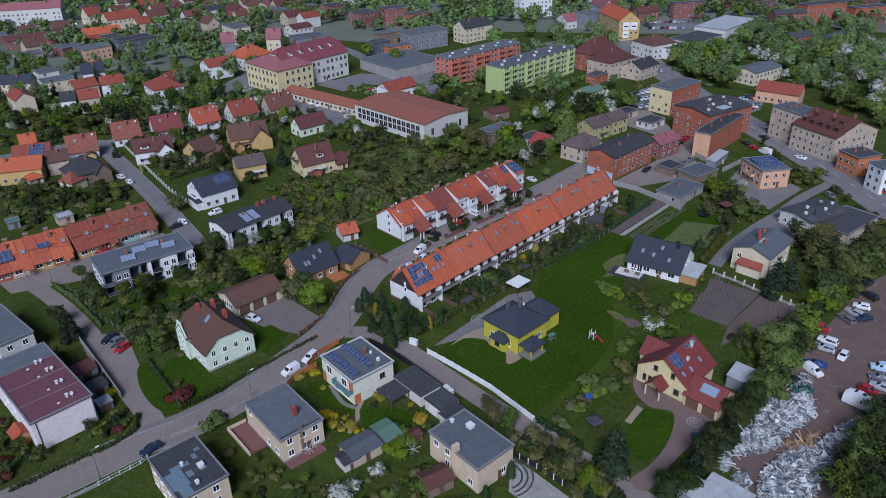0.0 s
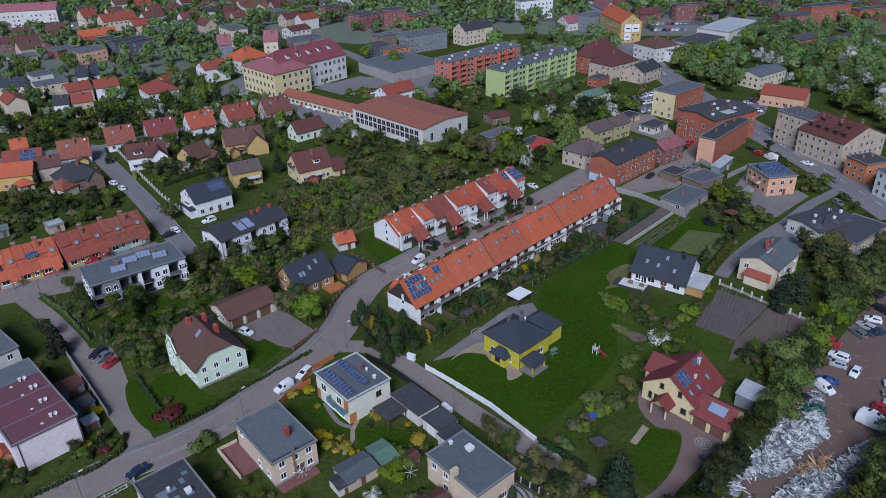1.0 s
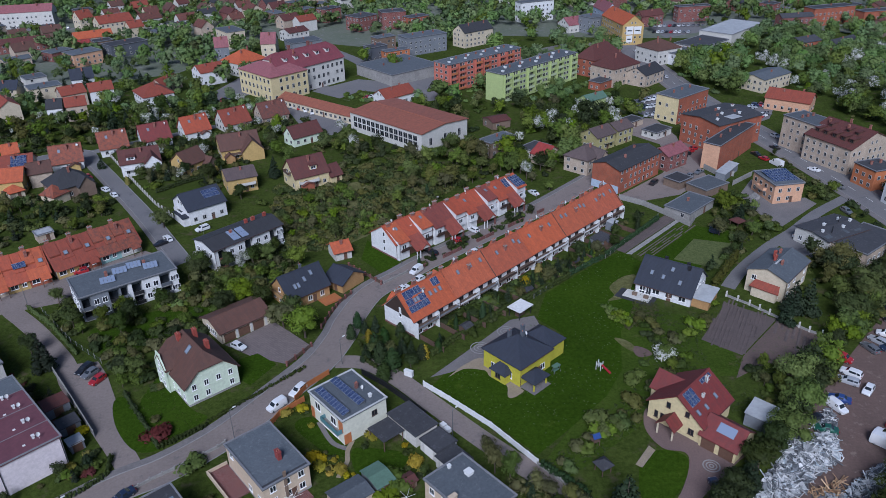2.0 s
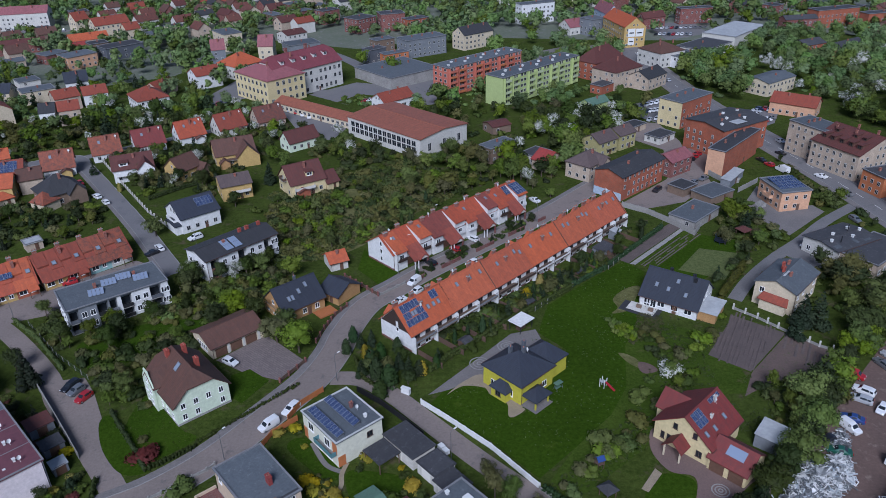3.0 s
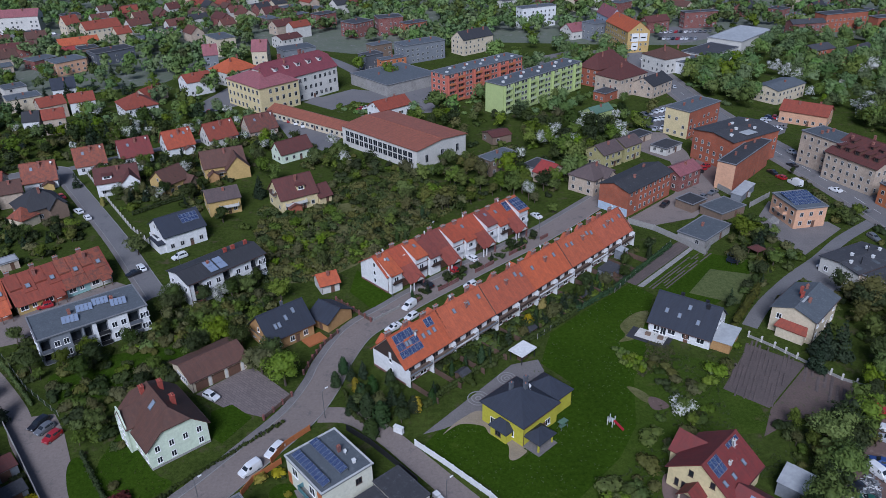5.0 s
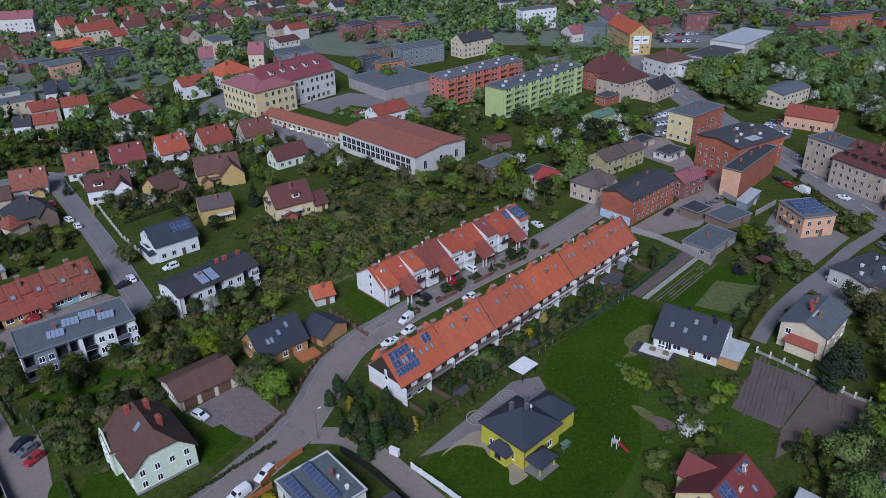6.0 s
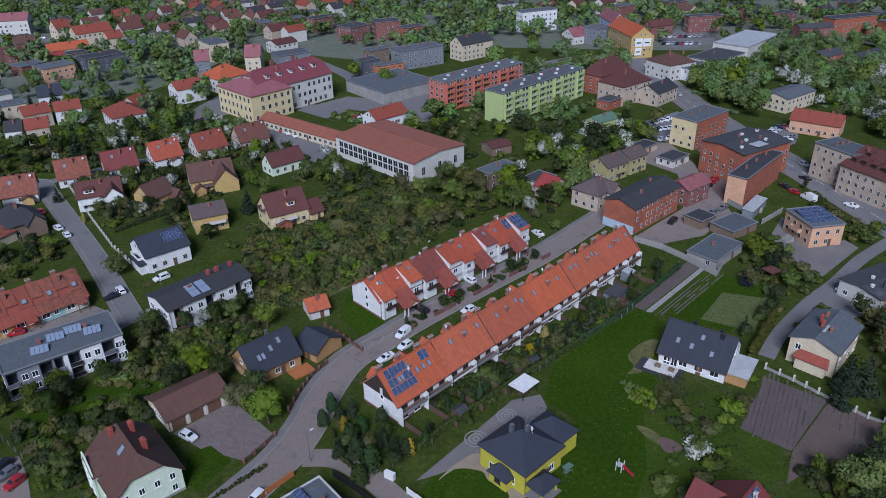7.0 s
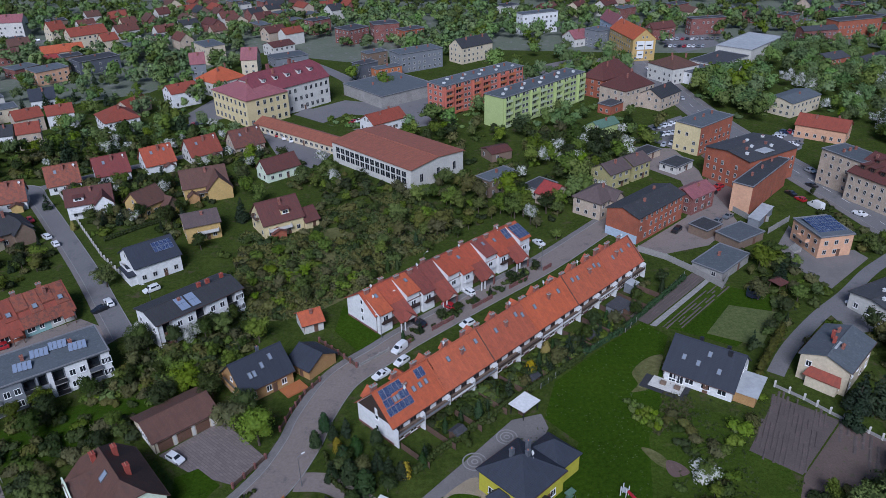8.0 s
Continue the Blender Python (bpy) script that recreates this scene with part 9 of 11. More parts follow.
def scrap_heap(poly, height, n, seed, wood=False):
    """A mound strewn with window frames, bars and panes lying at all angles."""
    rng = random.Random(seed)
    xs, ys = [p[0] for p in poly], [p[1] for p in poly]

    def top(x, y):
        if not inside(x, y, poly):
            return -0.2
        d = min(1.0, edge_distance(x, y, poly) / 4.0)
        return height * d ** 0.7 * (0.65 + 0.5 * noise.noise((x * 0.35, y * 0.35, seed))) + 0.05

    b = Build()
    step = 0.7
    nx, ny = int((max(xs) - min(xs)) / step) + 2, int((max(ys) - min(ys)) / step) + 2
    for i in range(nx):
        for j in range(ny):
            x, y = min(xs) + i * step, min(ys) + j * step
            q = [(x, y), (x + step, y), (x + step, y + step), (x, y + step)]
            z = [top(*p) for p in q]
            if max(z) > 0:
                b.face([(p[0], p[1], w) for p, w in zip(q, z)])
    solid("rubble_mound", b, RUBBLE, "mound of grey rubble under the scrap", "mound", "", "stuff")
    s = Build()
    made = 0
    while made < n:
        x, y = rng.uniform(min(xs), max(xs)), rng.uniform(min(ys), max(ys))
        if not inside(x, y, poly):
            continue
        made += 1
        z = top(x, y) + rng.uniform(0.05, 0.35)
        m = Matrix.Translation((x, y, z)) @ Euler((rng.gauss(0, 0.45), rng.gauss(0, 0.45), rng.uniform(0, 6.28))).to_matrix().to_4x4()
        w, h = rng.uniform(0.6, 1.5), rng.uniform(0.8, 1.8)
        kind = rng.random()
        t = rng.uniform(0.1, 0.17)

        def put(x0, y0, x1, y1, zz=0.07):
            c = [(x0, y0, 0), (x1, y0, 0), (x1, y1, 0), (x0, y1, 0)]
            s.prism([m @ Vector(p) for p in c], [m @ Vector((p[0], p[1], zz)) for p in c])

        if wood or kind < 0.3:
            put(-h, -t * 0.7, h, t * 0.7)
        elif kind < 0.8:
            put(-w / 2, -h / 2, w / 2, -h / 2 + t)
            put(-w / 2, h / 2 - t, w / 2, h / 2)
            put(-w / 2, -h / 2 + t, -w / 2 + t, h / 2 - t)
            put(w / 2 - t, -h / 2 + t, w / 2, h / 2 - t)
            if kind > 0.62:
                put(-w / 2 + t, -h / 2 + t, w / 2 - t, h / 2 - t, 0.03)
        else:
            put(-w / 2, -h / 3, w / 2, h / 3, 0.04)
    solid("scrap_heap", s, SCRAP_WOOD if wood else SCRAP, "heap of broken brown boards" if wood else "heap of old white window frames and bars", "scrap heap", "", "stuff")


def lane_marks(line):
    pts = smooth(line, 14)
    k, d = Build(), 0.0
    for p, q in zip(pts, pts[1:]):
        seg = math.hypot(q[0] - p[0], q[1] - p[1])
        d += seg
        if (d % 9.0) < 4.2:
            l, r = offset([p, q], 0.09), offset([p, q], -0.09)
            ribbon(k, l, r, 0.045, 0.02)
    solid("lane_marks", k, ROAD_PAINT, "white dashed lane marks on the road", "road marking", "", "structure")


def curved_band(x, y, r, a0, a1, material, label, w=0.35, z=0.05):
    b = Build()
    n = 16
    for i in range(n):
        p, q = (radians(a0 + (a1 - a0) * (i + d) / n) for d in (0, 1))
        b.slab([(x + (r - w) * math.cos(p), y + (r - w) * math.sin(p), z), (x + r * math.cos(p), y + r * math.sin(p), z), (x + r * math.cos(q), y + r * math.sin(q), z), (x + (r - w) * math.cos(q), y + (r - w) * math.sin(q), z)], 0.06)
    solid("paving_band", b, material, label, "paving", "", "structure")


def furrows(poly, turn, step, material, label):
    """Low ridges of dug earth across a plot."""
    b = Build()
    c, s = math.cos(radians(turn)), math.sin(radians(turn))
    us = [x * c + y * s for x, y in poly]
    vs = [-x * s + y * c for x, y in poly]
    v = min(vs) + step / 2
    rng = random.Random(7)
    while v < max(vs):
        u = min(us)
        while u < max(us):
            l = rng.uniform(1.5, 5.0)
            m = u + l / 2
            x, y = m * c - v * s, m * s + v * c
            if inside(x, y, poly) and rng.random() < 0.85:
                e, hh = step * rng.uniform(0.22, 0.36), rng.uniform(0.08, 0.2)
                loop = [(u, v - e), (u + l, v - e), (u + l, v + e), (u, v + e)]
                low = [(p * c - q * s, p * s + q * c, 0.0) for p, q in loop]
                top = [(p * c - q * s, p * s + q * c, hh) for p, q in ((u + 0.2, v - e * 0.3), (u + l - 0.2, v - e * 0.3), (u + l - 0.2, v + e * 0.3), (u + 0.2, v + e * 0.3))]
                b.prism(low, top)
            u += l
        v += step
    solid("furrows", b, material, label, "soil", "", "stuff")


# vehicles along the streets
car(-34.3, 130.1, 48, 'small van', 'white', 'parked at the roadside')
car(-30.7, 135.0, 60, 'estate', 'white', 'parked at the roadside')
car(-57.2, 106.5, 48, 'saloon', 'dark blue', 'parked at the roadside')
car(-79.9, 143.9, 68, 'estate', 'black', 'parked on the apron')
car(-78.0, 142.3, 61, 'hatchback', 'grey', 'parked on the apron')
car(-75.4, 140.0, 65, 'hatchback', 'red', 'parked on the apron')
car(-47.2, 151.4, 148, 'hatchback', 'white', 'standing on the garage yard')
car(-6.7, 185.0, 53, 'small van', 'white', 'standing in the row-house street')
car(-6.0, 180.2, 48, 'hatchback', 'white', 'parked at the roadside')
car(-10.2, 175.6, 43, 'saloon', 'white', 'parked at the roadside')
car(9.1, 194.7, 36, 'hatchback', 'white', 'parked at the roadside')
car(9.9, 209.6, -51, 'estate', 'white', 'on a drive of the row houses')
car(4.8, 202.9, -47, 'hatchback', 'red', 'on a drive of the row houses')
car(-2.5, 195.5, -47, 'estate', 'black', 'on a drive of the row houses')
car(31.4, 235.9, -58, 'saloon', 'white', 'on a drive of the row houses')
car(48.4, 105.9, -83, 'hatchback', 'dark blue', 'on the reddish drive')

# vehicles in the scrap yard
car(83.6, 115.2, 133, 'van', 'white', 'standing in the dirt yard')
car(85.3, 117.9, -53, 'saloon', 'white', 'standing in the dirt yard')
car(88.1, 119.4, 125, 'hatchback', 'red', 'standing in the dirt yard')
car(88.6, 131.2, 46, 'hatchback', 'white', 'standing in the dirt yard')
car(86.0, 134.4, -37, 'estate', 'silver', 'standing in the dirt yard')
car(87.8, 136.8, -45, 'suv', 'white', 'standing in the dirt yard')
car(88.6, 142.2, 136, 'small van', 'red', 'standing in the dirt yard')
car(81.4, 128.7, -29, 'saloon', 'blue', 'standing in the dirt yard')
car(79.6, 126.1, 114, 'small van', 'white', 'standing in the dirt yard')
car(99.9, 148.4, -59, 'estate', 'silver', 'standing in the dirt yard')
car(96.7, 145.8, -73, 'estate', 'grey', 'standing in the dirt yard')
car(103.0, 151.1, -33, 'hatchback', 'white', 'standing in the dirt yard')
car(107.3, 155.6, -68, 'suv', 'black', 'standing in the dirt yard')
car(109.8, 161.7, 28, 'hatchback', 'black', 'standing in the dirt yard')
car(100.8, 145.8, 8, 'hatchback', 'dark blue', 'standing in the dirt yard')
car(94.7, 126.7, -21, 'small van', 'pale blue', 'standing in the dirt yard')
car(92.7, 123.5, -23, 'saloon', 'grey', 'standing in the dirt yard')
car(74.5, 119.9, -23, 'saloon', 'green', 'standing in the dirt yard')
car(73.4, 122.7, 25, 'hatchback', 'black', 'standing in the dirt yard')
car(91.3, 120.4, -38, 'estate', 'silver', 'standing in the dirt yard')

# traffic and parked cars by the main road
car(132.1, 251.1, -59, 'saloon', 'white', 'driving on the main road', lights=False)
car(127.6, 273.6, -70, 'saloon', 'black', 'driving on the main road', lights=False)
car(133.7, 236.0, -64, 'saloon', 'grey', 'driving on the main road', lights=False)
car(126.7, 216.8, 100, 'estate', 'grey', 'driving on the main road', lights=False)
car(121.3, 257.0, -71, 'van', 'white', 'beside the main road', lights=False)
car(119.0, 262.6, -65, 'hatchback', 'red', 'beside the main road', lights=False)
car(117.9, 267.4, -73, 'saloon', 'black', 'beside the main road', lights=False)
car(104.2, 199.3, -69, 'small van', 'white', 'by the workshop', lights=False)
car(132.9, 286.3, 111, 'hatchback', 'silver', 'beside the main road', lights=False)
car(147.8, 227.4, -74, 'saloon', 'grey', 'by the main road', lights=False)
car(144.5, 219.7, -70, 'hatchback', 'red', 'by the main road', lights=False)
car(130.8, 316.0, 128, 'saloon', 'black', 'in the car park', lights=False)
car(133.4, 318.8, 132, 'hatchback', 'red', 'in the car park', lights=False)
car(136.0, 321.7, 130, 'hatchback', 'white', 'in the car park', lights=False)
car(138.6, 324.6, 130, 'saloon', 'silver', 'in the car park', lights=False)
car(141.2, 327.4, 133, 'hatchback', 'dark blue', 'in the car park', lights=False)
car(143.2, 327.3, 58, 'hatchback', 'red', 'in the car park', lights=False)
car(144.6, 326.0, 59, 'saloon', 'white', 'in the car park', lights=False)
car(146.0, 324.7, 57, 'hatchback', 'dark blue', 'in the car park', lights=False)
car(147.4, 323.4, 63, 'hatchback', 'silver', 'in the car park', lights=False)
car(131.3, 307.7, 131, 'estate', 'white', 'in the car park', lights=False)
car(133.7, 309.6, 131, 'hatchback', 'white', 'in the car park', lights=False)
car(136.2, 311.4, 130, 'saloon', 'red', 'in the car park', lights=False)
car(138.6, 313.3, 127, 'saloon', 'white', 'in the car park', lights=False)
car(141.1, 315.2, 129, 'saloon', 'grey', 'in the car park', lights=False)
car(91.0, 334.7, 62, 'hatchback', 'grey', 'in the car park', lights=False)
car(93.7, 336.4, 62, 'hatchback', 'white', 'in the car park', lights=False)
car(96.4, 338.1, 58, 'hatchback', 'white', 'in the car park', lights=False)
car(99.2, 339.8, 61, 'estate', 'white', 'in the car park', lights=False)
car(101.9, 341.5, 57, 'hatchback', 'white', 'in the car park', lights=False)
car(104.6, 343.2, 58, 'hatchback', 'dark blue', 'in the car park', lights=False)
car(87.8, 325.9, 59, 'saloon', 'grey', 'in the car park', lights=False)
car(89.6, 326.5, 61, 'hatchback', 'white', 'in the car park', lights=False)
car(91.4, 327.1, 60, 'estate', 'dark blue', 'in the car park', lights=False)
car(93.2, 327.7, 57, 'saloon', 'white', 'in the car park', lights=False)
car(95.1, 328.2, 58, 'hatchback', 'white', 'in the car park', lights=False)
car(96.9, 328.8, 58, 'hatchback', 'white', 'in the car park', lights=False)
car(89.6, 315.5, 58, 'hatchback', 'silver', 'in the car park', lights=False)
car(93.1, 316.9, 58, 'hatchback', 'white', 'in the car park', lights=False)
car(96.7, 318.4, 58, 'saloon', 'grey', 'in the car park', lights=False)
car(88.2, 263.8, 20, 'estate', 'black', 'in the tenement yard', lights=False)
car(90.3, 266.4, 18, 'hatchback', 'black', 'in the tenement yard', lights=False)
car(92.4, 269.0, 20, 'hatchback', 'black', 'in the tenement yard', lights=False)
car(94.4, 271.6, 20, 'hatchback', 'red', 'in the tenement yard', lights=False)
car(96.5, 274.2, 19, 'hatchback', 'red', 'in the tenement yard', lights=False)
car(73.2, 242.3, 50, 'estate', 'black', 'in the yard of the brick tenement', lights=False)
car(87.0, 247.5, 40, 'hatchback', 'grey', 'by the low garages', lights=False)
car(91.6, 251.1, 40, 'saloon', 'grey', 'by the low garages', lights=False)
car(-70.9, 342.8, 100, 'hatchback', 'grey', 'in the school car park', lights=False)
car(-67.3, 339.4, 100, 'saloon', 'silver', 'in the school car park', lights=False)
car(-63.7, 336.0, 102, 'hatchback', 'red', 'in the school car park', lights=False)
car(-60.1, 332.5, 101, 'saloon', 'white', 'in the school car park', lights=False)
car(-56.5, 329.1, 100, 'saloon', 'white', 'in the school car park', lights=False)
car(-58.1, 315.7, 100, 'estate', 'silver', 'in the school car park', lights=False)
car(-55.9, 313.9, 99, 'estate', 'grey', 'in the school car park', lights=False)
car(-34.0, 351.6, 59, 'saloon', 'red', 'in the school yard', lights=False)
car(-31.6, 352.7, 58, 'saloon', 'white', 'in the school yard', lights=False)
car(-29.3, 353.8, 58, 'saloon', 'silver', 'in the school yard', lights=False)
car(-26.9, 354.8, 57, 'saloon', 'red', 'in the school yard', lights=False)
car(-24.6, 355.9, 59, 'hatchback', 'silver', 'in the school yard', lights=False)
car(-103.8, 349.0, 98, 'saloon', 'black', 'in the school yard', lights=False)
car(-102.5, 350.9, 101, 'estate', 'red', 'in the school yard', lights=False)
car(-101.2, 352.7, 97, 'hatchback', 'black', 'in the school yard', lights=False)
car(-100.0, 354.6, 100, 'hatchback', 'grey', 'in the school yard', lights=False)
car(-98.7, 356.5, 102, 'hatchback', 'black', 'in the school yard', lights=False)
car(-62.3, 372.4, 26, 'saloon', 'silver', 'by the school', lights=False)
car(139.5, 500.2, 63, 'hatchback', 'dark blue', 'in the large car park', lights=False)
car(142.6, 500.3, 61, 'saloon', 'silver', 'in the large car park', lights=False)
car(145.7, 500.3, 57, 'saloon', 'white', 'in the large car park', lights=False)
car(148.8, 500.3, 61, 'estate', 'silver', 'in the large car park', lights=False)
car(151.9, 500.3, 58, 'hatchback', 'red', 'in the large car park', lights=False)
car(155.0, 500.3, 59, 'hatchback', 'black', 'in the large car park', lights=False)
car(158.1, 500.4, 59, 'saloon', 'white', 'in the large car park', lights=False)
car(161.2, 500.4, 59, 'estate', 'silver', 'in the large car park', lights=False)
car(164.3, 500.4, 59, 'hatchback', 'silver', 'in the large car park', lights=False)
car(167.3, 500.4, 60, 'hatchback', 'grey', 'in the large car park', lights=False)
car(170.4, 500.4, 57, 'estate', 'grey', 'in the large car park', lights=False)
car(173.5, 500.5, 60, 'hatchback', 'grey', 'in the large car park', lights=False)
car(136.7, 482.1, 59, 'hatchback', 'black', 'in the large car park', lights=False)
car(139.3, 481.9, 60, 'hatchback', 'white', 'in the large car park', lights=False)
car(142.0, 481.6, 59, 'estate', 'silver', 'in the large car park', lights=False)
car(144.6, 481.3, 61, 'hatchback', 'black', 'in the large car park', lights=False)
car(147.3, 481.1, 59, 'estate', 'red', 'in the large car park', lights=False)
car(150.0, 480.8, 58, 'estate', 'white', 'in the large car park', lights=False)
car(152.6, 480.5, 62, 'estate', 'white', 'in the large car park', lights=False)
car(155.3, 480.2, 62, 'hatchback', 'grey', 'in the large car park', lights=False)
car(157.9, 480.0, 60, 'estate', 'silver', 'in the large car park', lights=False)
car(-295.7, 536.0, 100, 'estate', 'black', 'in the far car park', lights=False)
car(-292.9, 537.5, 99, 'estate', 'white', 'in the far car park', lights=False)
car(-290.0, 539.0, 103, 'saloon', 'grey', 'in the far car park', lights=False)
car(-287.2, 540.5, 102, 'hatchback', 'black', 'in the far car park', lights=False)
car(-284.3, 542.0, 102, 'estate', 'red', 'in the far car park', lights=False)
car(-281.5, 543.4, 102, 'hatchback', 'silver', 'in the far car park', lights=False)
car(-278.6, 544.9, 103, 'hatchback', 'silver', 'in the far car park', lights=False)
car(-275.8, 546.4, 102, 'saloon', 'silver', 'in the far car park', lights=False)
car(-272.9, 547.9, 102, 'saloon', 'black', 'in the far car park', lights=False)
car(-265.7, 538.9, 8, 'hatchback', 'black', 'in the far car park', lights=False)
car(-263.1, 537.3, 8, 'hatchback', 'red', 'in the far car park', lights=False)
car(-260.5, 535.7, 10, 'hatchback', 'black', 'in the far car park', lights=False)
car(-257.9, 534.1, 10, 'estate', 'silver', 'in the far car park', lights=False)
car(-116.1, 246.3, -42, 'estate', 'white', 'parked in the estate street', lights=False)
car(-111.1, 241.3, -49, 'hatchback', 'white', 'parked in the estate street', lights=False)
car(-126.8, 258.2, 134, 'hatchback', 'red', 'parked in the estate street', lights=False)
car(-81.9, 207.6, -52, 'estate', 'white', 'parked in the estate street', lights=False)
car(-82.9, 204.5, 48, 'saloon', 'black', 'parked before the terrace', lights=False)
car(-73.1, 213.6, 43, 'suv', 'white', 'parked before the slate-roofed house', lights=False)
car(-99.7, 188.6, 31, 'hatchback', 'red', 'parked before the terrace', lights=False)
car(113.2, 432.2, -86, 'saloon', 'white', 'driving on the main road', lights=False)
car(114.7, 376.6, -85, 'hatchback', 'silver', 'driving on the main road', lights=False)
car(105.9, 472.2, 95, 'saloon', 'grey', 'driving on the main road', lights=False)

# street lamps
street_lamp(-64.2, 99.5, 40)
street_lamp(-41.0, 121.4, 40)
street_lamp(-22.4, 144.4, 40)
street_lamp(1.9, 120.1, 40)
street_lamp(-11.0, 189.8, 220)
street_lamp(30.3, 220.9, 220)
street_lamp(-7.5, 200.3, 220)
street_lamp(-105.6, 170.6, 40)
street_lamp(-1.4, 218.5, 40)
street_lamp(-70.1, 205.5, 220)

# fences, walls and hedges
fence([(-4.0, 136.1), (1.5, 130.9), (9.5, 122.8), (17.5, 112.5)], 'white_wall')
fence([(17.5, 112.5), (24.6, 104.2), (32.5, 96.5)], 'low_wall')
fence([(12.1, 103.5), (16.5, 99.7), (21.9, 94.1)], 'dark_panel')
fence([(72.6, 169.6), (76.8, 165.2), (81.7, 158.8), (86.3, 153.2), (90.8, 150.0)], 'white_post')
fence([(44.3, 190.3), (30.8, 177.3), (23.7, 170.4)], 'wire')
fence([(67.6, 216.0), (55.1, 201.1), (46.0, 190.2)], 'wire')
fence([(-25.5, 189.0), (-20.5, 184.0), (-15.9, 179.0)], 'brick_post')
fence([(-15.2, 179.4), (-9.1, 185.1)], 'low_wall')
fence([(-29.0, 158.8), (-27.8, 164.2), (-25.9, 169.9), (-23.4, 174.2)], 'brick_post')
fence([(-58.4, 106.0), (-53.8, 110.5), (-50.1, 113.2), (-43.5, 118.6), (-42.4, 120.0)], 'low_wall')
fence([(-63.8, 97.8), (-57.9, 103.0), (-57.1, 104.5)], 'white_rail')
fence([(-69.5, 93.3), (-63.6, 98.1)], 'low_wall')
fence([(-28.9, 131.9), (-33.2, 127.6), (-34.5, 124.2)], 'orange_board')
fence([(-24.9, 140.8), (-28.9, 136.5), (-30.8, 132.0)], 'orange_board')
fence([(-17.6, 140.6), (-12.6, 136.4), (-6.8, 130.2), (-3.4, 126.4)], 'slate_panel')
fence([(-30.3, 151.3), (-34.7, 144.2)], 'brick_post')
fence([(58.8, 230.4), (65.3, 225.2), (70.1, 218.5)], 'concrete')
fence([(70.1, 218.5), (75.5, 209.5), (78.3, 213.7)], 'concrete')
fence([(99.5, 239.9), (108.7, 247.5)], 'concrete')
fence([(94.1, 256.9), (97.6, 248.1), (102.6, 247.8)], 'concrete')
fence([(-79.9, 217.2), (-94.4, 233.6), (-107.3, 251.3), (-127.2, 279.4)], 'white_post')
fence([(-87.9, 144.9), (-78.3, 133.6), (-69.0, 122.5)], 'concrete')
fence([(-101.0, 168.6), (-88.0, 155.2), (-77.3, 146.6)], 'wire')
hedge([(-30.5, 143.3), (-37.3, 136.4), (-42.1, 131.3), (-47.6, 125.6)], 0.9, 0.9, LEAF_DARK, 'low dark hedge along the street', 11)
hedge([(-47.3, 124.6), (-52.3, 120.7), (-55.2, 118.5)], 1.2, 0.9, LEAF_DARK, 'low dark hedge along the street', 12)
hedge([(-67.8, 135.3), (-57.5, 122.2), (-55.3, 119.0)], 1.2, 0.9, LEAF_DARK, 'clipped dark garden hedge', 13)
hedge([(-105.4, 170.2), (-96.0, 162.2), (-84.2, 149.6)], 1.6, 0.9, LEAF, 'rounded green hedge along the side street', 14)
hedge([(-79.2, 96.6), (-71.8, 103.0), (-65.2, 108.0), (-62.2, 111.9), (-63.4, 117.0)], 1.2, 0.9, LEAF_DARK, 'low mixed hedge before the pink terrace', 15)
hedge([(18.0, 111.9), (22.9, 107.0), (25.6, 103.8)], 2.2, 0.9, THUJA, 'row of dark clipped thujas', 16)
hedge([(82.0, 188.6), (73.0, 176.4), (70.2, 172.4)], 3.6, 2.0, OLIVE, 'tall olive-green thuja hedge beside the bungalow', 17)
hedge([(67.2, 214.2), (55.1, 201.1), (44.1, 189.2), (34.6, 181.4)], 1.8, 1.2, THUJA, 'dark garden hedge behind the row houses', 18)
hedge([(34.4, 180.4), (23.8, 171.3), (17.1, 165.6), (10.0, 158.9), (1.9, 151.3), (-2.3, 146.5)], 2.0, 1.4, LEAF_DARK, 'overgrown dark garden hedge', 19)
hedge([(40.2, 94.9), (46.7, 101.0), (55.4, 109.2), (61.2, 115.7), (66.9, 122.8)], 3.0, 2.2, NEEDLE, 'tall dark hedge beside the scrap yard', 20)
hedge([(-97.3, 242.8), (-90.4, 250.4), (-84.6, 255.6)], 1.8, 0.9, LEAF_DARK, 'clipped dark garden hedge', 22)
hedge([(-19.2, 152.1), (-16.9, 144.7), (-11.6, 139.9)], 1.4, 0.9, LEAF_DARK, 'dark garden hedge at the lane', 23)

# loose things
canopy(19.4, 163.2, 45)
water_tank(0.1, 123.0, 40)
water_tank(0.9, 121.8, 40)
white_box(-7.3, 139.8, -30)
trampoline(81.6, 204.8)
slide(34.8, 140.5, -40)
swing(24.9, 140.2, 40)
playhouse(29.1, 117.5, 20)
ring_paving(8.8, 149.6, 2.2)
ring_paving(15.3, 156.0, 2.0)
ring_paving(49.4, 111.3, 1.5)
gazebo(89.7, 209.2, 3.2, T_MAROON, 'dark gazebo with a maroon roof')
gazebo(29.2, 110.6, 2.4, FELT_DARK, 'small dark garden shelter')
clothes_dryer(-26.3, 104.6)
clothes_dryer(-6.5, 104.0)
tin_shed(100.4, 248.7, 50, 13, 3.6, 3, SHEET_PALE, 'open shed with a pale sheet roof')
tin_shed(62.8, 122.9, 50, 6, 5, 3.0, SHEET_PALE, 'pale blue tin shed beside the drive')
tin_shed(-80.0, 130.4, 45, 5.0, 4.2, 2.6, T_MAROON, 'low shed with a maroon sheet roof behind the terrace')
